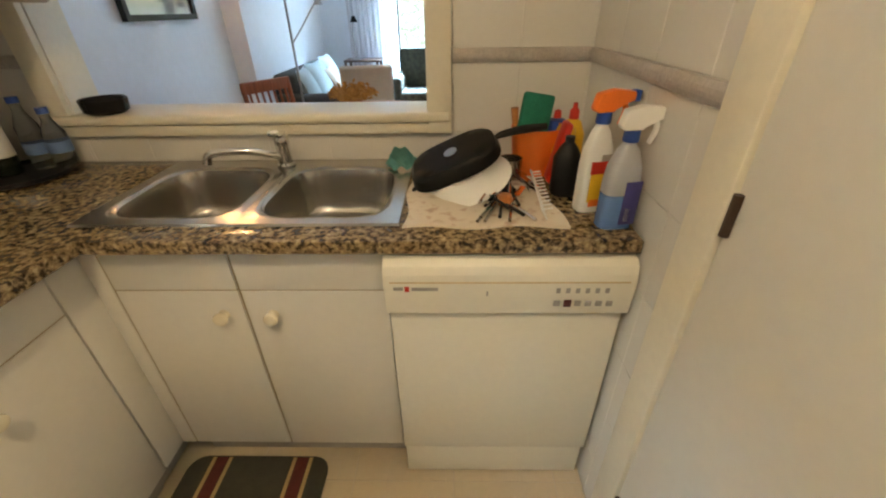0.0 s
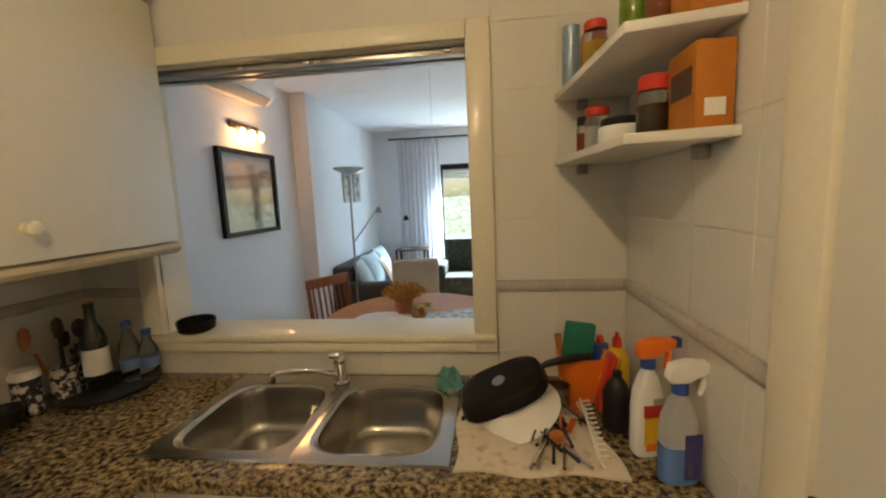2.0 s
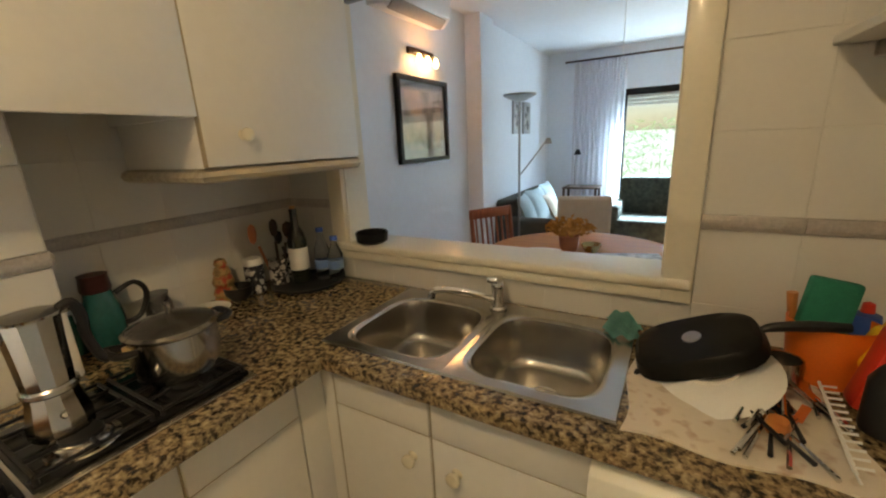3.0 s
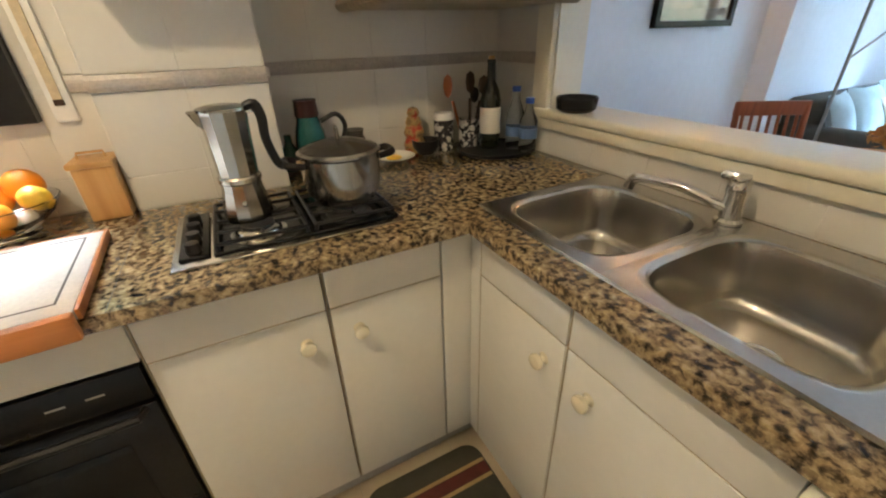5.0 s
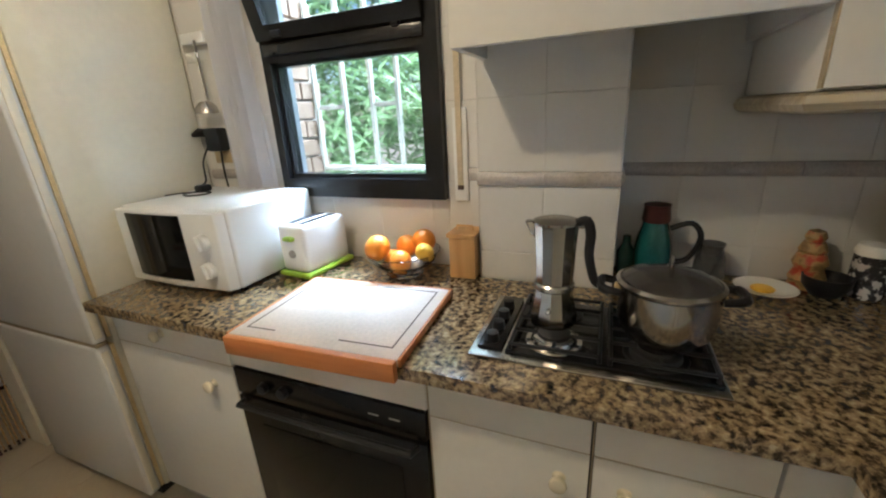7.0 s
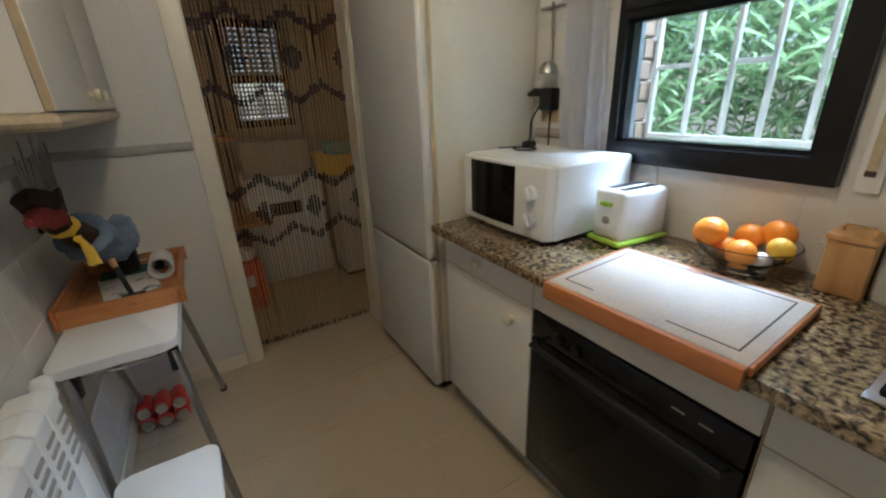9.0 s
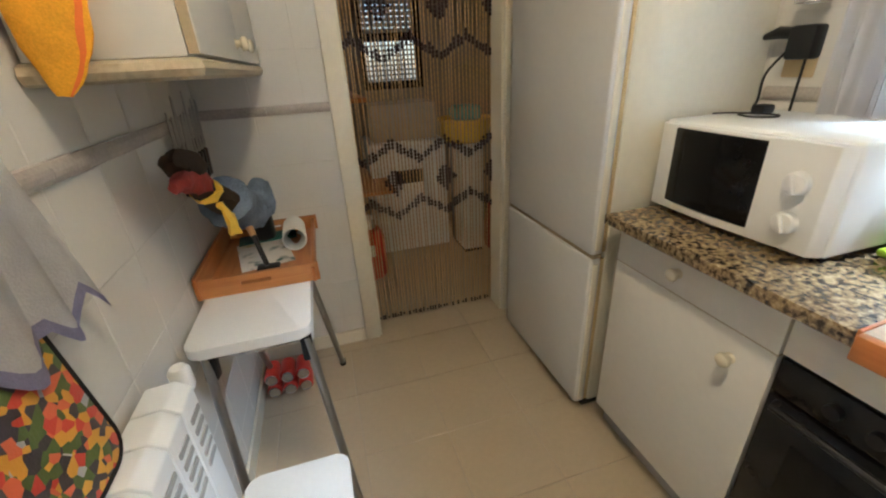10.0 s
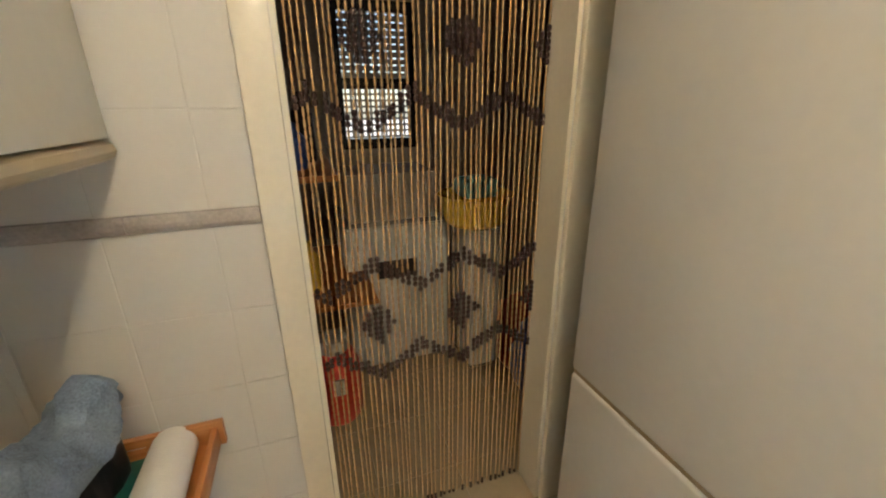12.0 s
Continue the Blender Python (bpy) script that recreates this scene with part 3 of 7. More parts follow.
for (x0, x1) in BX:
    cx, cy, hx, hy = (x0 + x1) / 2, (BY[0] + BY[1]) / 2, (x1 - x0) / 2, (BY[1] - BY[0]) / 2
    b = bmesh.new()
    rings = []
    for inset, z, e in ((-0.008, 0.9085, 5), (0.0, 0.9075, 4.6), (0.006, 0.902, 4.3), (0.010, 0.88, 4), (0.017, 0.80, 4), (0.021, 0.778, 4), (0.030, 0.765, 4), (0.042, 0.7585, 3.9), (0.062, 0.755, 3.6), (0.10, 0.7515, 3), (0.13, 0.749, 2.4)):
        rings.append([b.verts.new((x, y, z)) for x, y in loop(cx, cy, hx - inset, hy - inset, e)])
    for a, c in zip(rings, rings[1:]):
        for k in range(48):
            b.faces.new((a[k], a[(k + 1) % 48], c[(k + 1) % 48], c[k]))
    b.faces.new(rings[-1])
    part("bowl", b, STEEL, sink, "deep rounded steel bowl")
    part("drain", lathe([(0.0, 0.752), (0.018, 0.7525), (0.03, 0.7515), (0.043, 0.7545), (0.045, 0.7505), (0.0, 0.7495)], (cx + 0.0, cy + 0.02, 0), 24), CHROME, sink)
# rim: two framed halves round the bowls
b = bmesh.new()
for (x0, x1), (rx0, rx1) in zip(BX, ((-0.385, 0.0125), (0.0125, 0.408))):
    cx, cy, hx, hy = (x0 + x1) / 2, (BY[0] + BY[1]) / 2, (x1 - x0) / 2 + 0.008, (BY[1] - BY[0]) / 2 + 0.008
    inner = [b.verts.new((x, y, 0.9085)) for x, y in loop(cx, cy, hx, hy, 5)]
    outer = []
    for v in inner:
        dx, dy = v.co.x - cx, v.co.y - cy
        s_ = min((rx1 - cx) / dx if dx > 1e-6 else 9, (rx0 - cx) / dx if dx < -1e-6 else 9, (1.648 - cy) / dy if dy > 1e-6 else 9, (1.19 - cy) / dy if dy < -1e-6 else 9)
        outer.append(b.verts.new((cx + dx * s_, cy + dy * s_, 0.9065)))
    for qx, qy in ((rx0, 1.19), (rx1, 1.19), (rx1, 1.648), (rx0, 1.648)):
        best = min(outer, key=lambda v: (v.co.x - qx) ** 2 + (v.co.y - qy) ** 2)
        best.co.x, best.co.y = qx, qy
    for k in range(48):
        j = (k + 1) % 48
        b.faces.new((inner[k], inner[j], outer[j], outer[k]))
    low = [b.verts.new((v.co.x + (0.003 if v.co.x > 0.40 else -0.003 if v.co.x < -0.38 else 0), v.co.y + (0.003 if v.co.y > 1.64 else -0.003 if v.co.y < 1.2 else 0), 0.9005)) for v in outer]
    for k in range(48):
        j = (k + 1) % 48
        b.faces.new((outer[k], outer[j], low[j], low[k]))
part("rim", b, STEEL, sink)
tap = thing("mixer_tap", (0.0, 1.6, 0.9), "chrome single-lever mixer tap with its spout swung over a bowl", "tap")
part("base", lathe([(0.0, 0.9085), (0.028, 0.9085), (0.028, 0.914), (0.022, 0.92), (0.021, 0.975), (0.023, 0.98), (0.022, 1.0), (0.016, 1.008), (0, 1.01)], (0.0, 1.595, 0), 24), CHROME, tap)
part("spout", tube([(0.0, 1.59, 0.94), (-0.03, 1.575, 0.95), (-0.09, 1.555, 0.968), (-0.16, 1.535, 0.972), (-0.2, 1.525, 0.966), (-0.21, 1.52, 0.94)], [0.013, 0.012, 0.011, 0.011, 0.012, 0.013], 12, smooth_steps=4), CHROME, tap)
part("lever", box(-0.018, 0.018, 1.53, 1.615, 1.008, 1.026, 0.007, turn=turned(-14, 0, 8)), CHROME, tap)

sink.location.x += SINK_X
tap.location.x += SINK_X

# dishwasher
dw = thing("dishwasher", (0.69, 1.115, 0), "yellowed white built-in dishwasher with a bulging control panel", "dishwasher")
part("body", box(0.415, 0.978, 1.14, 1.66, 0.03, 0.856), DWHITE, dw)
part("door", box(0.415, 0.977, 1.112, 1.139, 0.155, 0.70, 0.004), DWHITE, dw)
panel = part("control_panel", prism([(1.139, 0.704), (1.108, 0.704), (1.092, 0.716), (1.088, 0.80), (1.09, 0.826), (1.097, 0.846), (1.112, 0.857), (1.139, 0.858)], 0.411, 0.980, 0.0025, "x"), DWHITE, dw)
part("kick_panel", box(0.418, 0.973, 1.125, 1.139, 0.006, 0.150, 0.003), DWHITE, dw)
part("groove", box(0.425, 0.965, 1.0875, 1.0895, 0.806, 0.809), YELLOWED, panel)
for i in range(6):
    part("button", box(0.80 + 0.024 * i, 0.815 + 0.024 * i, 1.0855, 1.0885, 0.742, 0.757, 0.002), GREYP, panel)
    part("print", box(0.803 + 0.022 * i, 0.812 + 0.022 * i, 1.0868, 1.0885, 0.779, 0.792), GREYP, panel, "grey printed symbol")
part("indicator", box(0.823, 0.841, 1.0845, 1.0885, 0.740, 0.760, 0.002), DARKRED, panel, "dark red switch")
part("badge", box(0.433, 0.455, 1.0868, 1.0885, 0.787, 0.795), GREYP, panel)
part("badge", box(0.459, 0.469, 1.0866, 1.0885, 0.783, 0.797), REDP, panel, "small red badge")
part("badge", box(0.475, 0.535, 1.0868, 1.0885, 0.786, 0.794), GREYP, panel)
part("catch", box(0.645, 0.649, 1.0862, 1.0885, 0.772, 0.784), GREYP, panel)

# oven
oven = thing("built_in_oven", (FW, 0.09, 0.1), "black built-in oven with a dark glass door", "oven")
part("body", box(-0.85, FW - 0.022, -0.21, 0.395, 0.10, 0.74), DARK_GAP, oven)
part("fascia", box(FW - 0.02, FW + 0.004, -0.213, 0.398, 0.655, 0.742, 0.004), BLACKM, oven)
odoor = part("door", box(FW - 0.02, FW + 0.006, -0.213, 0.398, 0.115, 0.648, 0.005), BLACKM, oven)
part("glass", box(FW + 0.0065, FW + 0.0085, -0.14, 0.325, 0.19, 0.56, 0.0008), OVENG, odoor)
part("handle", tube([(FW + 0.004, -0.19, 0.635), (FW + 0.034, -0.185, 0.64), (FW + 0.036, 0.09, 0.64), (FW + 0.034, 0.37, 0.64), (FW + 0.004, 0.375, 0.635)], 0.009, 8), BLACKP, odoor)
for k in (-0.1, -0.03):
    part("dial", lathe([(0.016, 0), (0.015, 0.016), (0.0, 0.018)], (FW + 0.004, k, 0.70), 16, turned(0, 90, 0)), BLACKP, oven)
for k in (0.24, 0.3):
    part("print", box(FW + 0.0038, FW + 0.0048, k, k + 0.03, 0.70, 0.704), GREYP, oven)
panel_o = thing("filler_board", (FW, 0.09, 0.745), "white filler panel above the oven", "panel")
part("front", box(FW - 0.019, FW, -0.217, 0.402, 0.748, 0.862, 0.002), LAMINATE, panel_o)
part("plinth", box(FW - 0.066, FW - 0.05, -0.22, 0.405, 0, 0.099), GREY_PLINTH, panel_o)

# fridge
fridge = thing("fridge_freezer", (-0.6, -1.125, 0), "tall white fridge-freezer with yellowed door seals", "fridge")
part("body", box(WEST + 0.005, -0.352, -1.475, -0.815, 0.035, 1.98, 0.01), FRIDGE_SIDE, fridge)
part("seal", box(-0.351, -0.339, -1.47, -0.820, 0.045, 0.70), YELLOWED, fridge, "yellowed rubber seal")
part("seal", box(-0.351, -0.339, -1.47, -0.820, 0.728, 1.975), YELLOWED, fridge, "yellowed rubber seal")
for z0, z1 in ((0.04, 0.706), (0.720, 1.98)):
    dd = part("door", box(-0.338, -0.292, -1.475, -0.815, z0, z1, 0.012, seg=3), FRIDGE, fridge)
    part("edge_trim", box(-0.325, -0.303, -0.818, -0.8115, z0 + 0.02, z1 - 0.02, 0.002), CREAM, dd, "cream edge grip")
part("split", box(-0.335, -0.30, -1.47, -0.818, 0.706, 0.720), EDGE, fridge)
part("base_grille", box(-0.80, -0.34, -1.46, -0.83, 0.0, 0.035), BLACKP, fridge)
for yy in (-1.42, -0.86):
    part("hinge", box(-0.33, -0.305, yy - 0.015, yy + 0.015, 0.02, 0.04), GREYM, fridge)

# wall units on the west side, with the hood
UC = thing("wall_cabinet", (-0.8, 1.37, 1.4), "white wall cabinet with a rounded limed-oak cornice below", "wall cabinet")
part("body", box(RECESS + 0.003, -0.579, 1.075, 1.665, 1.405, 2.245, 0.001), LAMINATE, UC)
ucd = part("door", box(-0.577, -0.558, 1.078, 1.662, 1.408, 2.202, 0.002), LAMINATE, UC)
part("edge_strip", box(-0.576, -0.559, 1.0745, 1.0775, 1.408, 2.202), EDGE, UC)
knob(Matrix.Translation((-0.558, 1.19, 1.49)) @ turned(0, 0, 90), (0, 0, 0), ucd)


def cornice(path, name, parent, z0=1.366):
    """A half-round oak moulding, mitred along a path in the plan."""
    prof = [(0.0, 0.0), (0.014, 0.0), (0.027, 0.006), (0.033, 0.018), (0.028, 0.031), (0.016, 0.037), (0.0, 0.037)]
    own = bmesh.new()
    pts = [Vector((x, y, 0)) for x, y in path]
    rings = []
    for i, p in enumerate(pts):
        d0 = (p - pts[i - 1]).normalized() if i else (pts[1] - p).normalized()
        d1 = (pts[i + 1] - p).normalized() if i < len(pts) - 1 else d0
        n0, n1 = Vector((d0.y, -d0.x, 0)), Vector((d1.y, -d1.x, 0))
        nn = (n0 + n1).normalized()
        nn /= max(0.3, nn.dot(n0))
        rings.append([own.verts.new(p + nn * u + Vector((0, 0, z0 + v))) for u, v in prof])
    for a, c in zip(rings, rings[1:]):
        for k in range(len(prof)):
            own.faces.new((a[k], a[(k + 1) % len(prof)], c[(k + 1) % len(prof)], c[k]))
    own.faces.new(rings[0])
    own.faces.new(rings[-1][::-1])
    part(name, own, LIPWOOD, parent, "rounded limed-oak moulding")


cornice([(RECESS + 0.004, 1.085), (-0.585, 1.085), (-0.585, 1.66)], "cornice", UC)
cornice([(RECESS + 0.004, 1.085), (-0.575, 1.085), (-0.575, 1.66)], "top_cornice", UC, 2.206)
part("underside", box(RECESS + 0.004, -0.586, 1.086, 1.66, 1.372, 1.404), LIPWOOD, UC)
hood = thing("cooker_hood", (-0.7, 0.74, 1.53), "white cabinet-fronted cooker hood over the hob", "cooker hood")
part("front", box(-0.575, -0.556, 0.415, 1.072, 1.535, 2.28, 0.002), LAMINATE, hood)
part("side", box(PILLAR + 0.003, -0.576, 0.415, 0.433, 1.535, 2.28), LAMINATE, hood)
part("side", box(RECESS + 0.003, -0.579, 1.055, 1.073, 1.535, 2.28), LAMINATE, hood)
part("top", box(PILLAR + 0.003, -0.577, 0.435, 1.053, 2.262, 2.28), LAMINATE, hood)
part("filter", box(PILLAR + 0.003, -0.578, 0.435, 1.053, 1.60, 1.615), GREYM, hood, "grey metal filter plate")
part("switch", box(-0.63, -0.60, 1.0, 1.03, 1.578, 1.599, 0.004), BLACKP, hood)

# wall unit on the east side
EC = thing("wall_cabinet", (0.86, -1.14, 1.4), "white wall cabinet with two doors and a limed-oak cornice", "wall cabinet")
part("body", box(0.735, EAST - 0.002, -1.625, -0.66, 1.405, 2.28, 0.001), LAMINATE, EC)
for y0, y1, ky in ((-1.622, -1.174, -1.235), (-1.171, -0.662, -1.115)):
    d2 = part("door", box(0.714, 0.733, y0, y1, 1.408, 2.278, 0.002), LAMINATE, EC)
    knob(Matrix.Translation((0.714, ky, 1.45)) @ turned(0, 0, -90), (0, 0, 0), d2)
part("edge_strip", box(0.716, 0.733, -0.6615, -0.6585, 1.408, 2.278), EDGE, EC)
cornice([(0.74, -1.624), (0.74, -0.664), (EAST - 0.003, -0.664)][::-1], "cornice", EC)
part("underside", box(0.741, EAST - 0.003, -1.624, -0.665, 1.372, 1.404), LIPWOOD, EC)

EC.location.z -= 0.02

# serving hatch frame
hatch = thing("hatch_frame", (0, NORTH, 1.0), "cream lacquered wooden frame round the serving hatch", "frame", kind="structure")
part("sill", box(HX0 - 0.075, HX1 + 0.07, NORTH - 0.03, NORTH + 0.17, HZ0 - 0.006, HZ0 + 0.026, 0.012, seg=3), CREAM, hatch)
part("apron", box(HX0 - 0.07, HX1 + 0.072, NORTH - 0.018, NORTH + 0.003, HZ0 - 0.042, HZ0 - 0.008, 0.004), CREAM, hatch)
part("architrave", box(HX0 - 0.075, HX0 + 0.002, NORTH - 0.02, NORTH + 0.003, HZ0 + 0.024, HZ1 + 0.055, 0.004), CREAM, hatch)
part("architrave", box(HX1 - 0.002, HX1 + 0.072, NORTH - 0.02, NORTH + 0.003, HZ0 - 0.042, HZ1 + 0.055, 0.004), CREAM, hatch)
part("architrave", box(HX0 + 0.003, HX1 - 0.003, NORTH - 0.02, NORTH + 0.003, HZ1 - 0.004, HZ1 + 0.055, 0.004), CREAM, hatch)
for x in (HX0, HX1 - 0.006):
    part("lining", box(x, x + 0.006, NORTH + 0.004, NORTH + 0.13, HZ0 + 0.026, HZ1), CREAM, hatch)
part("lining", box(HX0, HX1, NORTH + 0.004, NORTH + 0.13, HZ1 - 0.006, HZ1 - 0.001), CREAM, hatch)
rail = thing("sliding_track", (0, NORTH + 0.06, HZ1), "old aluminium sliding track under the hatch head", "track")
part("track", box(HX0 + 0.008, HX1 - 0.008, NORTH + 0.03, NORTH + 0.075, HZ1 - 0.03, HZ1 - 0.008, 0.002), GREYM, rail)
part("track", box(HX0 + 0.008, HX1 - 0.008, NORTH + 0.085, NORTH + 0.12, HZ1 - 0.034, HZ1 - 0.008, 0.002), GREYM, rail)
for x in (-0.3, -0.06, -0.02, 0.42):
    part("roller", box(x, x + 0.025, NORTH + 0.024, NORTH + 0.036, HZ1 - 0.026, HZ1 - 0.012, 0.003), CHROME, rail)

# kitchen door in the east wall
kd = thing("kitchen_door", (EAST, 0.48, 0), "closed white flush door with dark hinges in a cream frame", "door", kind="structure")
part("leaf", box(EAST - 0.02, EAST + 0.02, DY0 + 0.003, DY1 - 0.003, 0.008, 2.03, 0.003), LAMINATE, kd)
for y0, y1 in ((DY1 + 0.001, 0.972), (DY0 - 0.085, DY0 - 0.001)):
    part("architrave", box(EAST - 0.028, EAST + 0.003, y0, y1, 0, 2.12, 0.004), CREAM, kd)
part("architrave", box(EAST - 0.028, EAST + 0.003, DY0, DY1, 2.036, 2.12, 0.004), CREAM, kd)
for z in (0.30, 1.08, 1.86):
    part("hinge", tube([(EAST - 0.026, DY1 - 0.014, z - 0.032), (EAST - 0.026, DY1 - 0.014, z + 0.032)], 0.007, 10), DARKW, kd, "dark metal hinge")

# utility doorway frame
fd = thing("doorway_frame", (0.02, SOUTH, 0), "cream lacquered frame of the utility room doorway", "door frame", kind="structure")
part("architrave", box(SX1 + 0.001, SX1 + 0.073, SOUTH - 0.003, SOUTH + 0.016, 0, 2.14, 0.004), CREAM, fd)
part("architrave", box(SX0 - 0.09, SX0 - 0.001, SOUTH - 0.003, SOUTH + 0.016, 0, 2.14, 0.004), CREAM, fd)
part("architrave", box(SX0, SX1, SOUTH - 0.003, SOUTH + 0.016, 2.045, 2.14, 0.004), CREAM, fd)
part("jamb", box(SX1 - 0.012, SX1, -1.765, SOUTH - 0.004, 0, 2.045), CREAM, fd)
part("jamb", box(SX0, SX0 + 0.012, -1.765, SOUTH - 0.004, 0, 2.045), CREAM, fd)
part("head", box(SX0 + 0.012, SX1 - 0.012, -1.765, SOUTH - 0.004, 2.04, 2.058), CREAM, fd)


# ---- ceiling lamp ----
cl = thing("ceiling_lamp", (0.25, 0.04, TOP), "round opal glass ceiling lamp with a pale base", "lamp")
part("base", lathe([(0.0, TOP), (0.06, TOP), (0.06, TOP - 0.02), (0.045, TOP - 0.05), (0.0, TOP - 0.05)], (0.25, 0.04, 0), 24), WHITEP, cl)

# ---- kitchen window ----
win = thing("window_1", (WEST, -0.07, 1.13), "black aluminium window with a lower and an upper sash", "window", kind="structure")
FX0, FX1 = -0.935, -0.85
part("frame", slab([(WY0, WY1, WZ0, WZ1)], FX0, FX1, holes=[(WY0 + 0.032, WY1 - 0.062, 1.203, 1.60), (WY0 + 0.032, WY1 - 0.062, 1.675, 2.07)]), BLACKM, win)
for o in win.children:
    o.data.transform(Matrix.Translation(ORIGIN[win]))
    o.data.transform(Matrix(((0, 0, 1, 0), (1, 0, 0, 0), (0, 1, 0, 0), (0, 0, 0, 1))))
    o.data.transform(Matrix.Translation(-ORIGIN[win]))
part("outer_frame", blocks((-0.962, FX0 - 0.001, WY0 + 0.005, WY0 + 0.03, 1.19, 2.09), (-0.962, FX0 - 0.001, WY1 - 0.06, WY1 - 0.02, 1.19, 2.09), (-0.962, FX0 - 0.001, WY0 + 0.031, WY1 - 0.061, 1.17, 1.20)), mat("grey_aluminium", (0.30, 0.32, 0.36), 0.4, 0.6, vary=0.08), win, "grey outer rail of the frame")
part("mullion", box(FX1 + 0.0005, FX1 + 0.012, WY0 + 0.02, WY1 - 0.04, 1.622, 1.660, 0.004), BLACKM, win)
y0, y1 = WY0 + 0.026, WY1 - 0.054
s2 = part("sash", blocks((-0.915, -0.875, y0, y0 + 0.018, 1.197, 1.606), (-0.915, -0.875, y1 - 0.02, y1, 1.197, 1.606),
                         (-0.915, -0.875, y0 + 0.018, y1 - 0.02, 1.197, 1.217), (-0.915, -0.875, y0 + 0.018, y1 - 0.02, 1.588, 1.606)), BLACKM, win)
g = part("pane", box(-0.897, -0.893, y0 + 0.016, y1 - 0.018, 1.215, 1.59), WINGLASS, s2)
g.visible_shadow = False
# the upper sash, tilted into the room about its lower edge
tilt = about((-0.846, 0, 1.672), turned(0, 16, 0))
s2 = part("sash", moved(blocks((-0.868, -0.828, WY0 + 0.012, WY0 + 0.062, 1.672, 2.075), (-0.868, -0.828, WY1 - 0.088, WY1 - 0.038, 1.672, 2.075),
                               (-0.868, -0.828, WY0 + 0.062, WY1 - 0.088, 1.672, 1.718), (-0.868, -0.828, WY0 + 0.062, WY1 - 0.088, 2.03, 2.075)), tilt), BLACKM, win, "black sash tilted open")
g = part("pane", moved(box(-0.85, -0.846, WY0 + 0.06, WY1 - 0.086, 1.715, 2.033), tilt), WINGLASS, s2)
g.visible_shadow = False
part("catch", moved(box(-0.827, -0.812, WY0 + 0.09, WY0 + 0.13, 1.680, 1.70, 0.005), tilt), BLACKP, s2)
part("catch", box(FX1, FX1 + 0.02, 0.13, 0.155, 1.655, 1.68, 0.004), BLACKP, win)
strap = thing("shutter_strap", (WEST, 0.318, 1.15), "cream shutter strap with its wall plate", "shutter strap")
part("strap", box(WEST + 0.012, WEST + 0.015, 0.309, 0.327, 1.17, 2.3), mat("strap_webbing", (0.55, 0.46, 0.32), 0.85, vary=0.2, scale=60), strap)
part("plate", box(WEST, WEST + 0.010, 0.296, 0.342, 1.13, 1.42, 0.003), WHITEP, strap)
part("slot", box(WEST + 0.0095, WEST + 0.017, 0.308, 0.328, 1.168, 1.182, 0.002), DARKW, strap)
net = thing("net_curtain", (WEST + 0.03, -0.5, 1.15), "white sheer curtain gathered beside the window", "curtain")
b = bmesh.new()
rows = []
for i in range(41):
    u = i / 40
    row = []
    for j in range(13):
        z = 1.16 + (2.3 - 1.16) * j / 12
        wide = 0.20 - 0.05 * (j / 12)
        row.append(b.verts.new((WEST + 0.04 + 0.018 * math.sin(u * 40 + 0.4 * math.sin(j)) + 0.012 * math.sin(u * 17), -0.61 + wide * u + 0.02 * (1 - j / 12) * math.sin(u * 6), z + 0.006 * math.sin(u * 21) * (j == 0))))
    rows.append(row)
for a, c in zip(rows, rows[1:]):
    for j in range(12):
        b.faces.new((a[j], a[j + 1], c[j + 1], c[j]))
part("cloth", b, SHEER, net)

# ---- wall lamp, socket and cable by the window ----
wl = thing("hanging_ladles", (WEST, -0.735, 1.3), "steel ladle hanging from a rack on the wall", "utensils")
part("rack", box(WEST, WEST + 0.03, -0.78, -0.66, 1.70, 1.74, 0.006), WHITEP, wl)
part("handle", tube([(WEST + 0.035, -0.70, 1.71), (WEST + 0.03, -0.70, 1.50)], 0.005, 8), STEEL, wl)
part("bowl", lathe([(0.0, 0.045), (0.02, 0.042), (0.036, 0.026), (0.042, 0.0), (0.039, 0.0), (0.033, 0.024), (0.018, 0.038), (0.0, 0.041)], (WEST + 0.045, -0.70, 1.455), 20), STEEL, wl)
sk = thing("socket_adaptor", (WEST, -0.72, 1.36), "black adaptor and plugs in a wall socket", "plug")
part("plate", box(WEST, WEST + 0.008, -0.76, -0.67, 1.26, 1.36, 0.003), mat("beige_plate", (0.55, 0.42, 0.24), 0.5), sk)
part("adaptor", box(WEST + 0.008, WEST + 0.06, -0.735, -0.66, 1.31, 1.40, 0.01), BLACKP, sk)
part("plug", tube([(WEST + 0.04, -0.82, 1.375), (WEST + 0.045, -0.77, 1.385), (WEST + 0.04, -0.72, 1.38)], [0.008, 0.018, 0.016], 10), BLACKP, sk)
part("cable", tube([(WEST + 0.05, -0.735, 1.33), (WEST + 0.06, -0.77, 1.27), (WEST + 0.07, -0.765, 1.20), (WEST + 0.1, -0.75, 1.185)], 0.004, 6, smooth_steps=4), BLACKP, sk)
part("cable", tube([(WEST + 0.04, -0.68, 1.31), (WEST + 0.05, -0.675, 1.23), (WEST + 0.03, -0.69, 1.1)], 0.004, 6, smooth_steps=4), BLACKP, sk)
adp = thing("power_adaptor", (-0.72, -0.68, 1.171), "small black power adaptor with a coiled cable on the microwave", "adaptor")
part("brick", box(-0.75, -0.70, -0.70, -0.66, 1.170, 1.196, 0.008), BLACKP, adp)
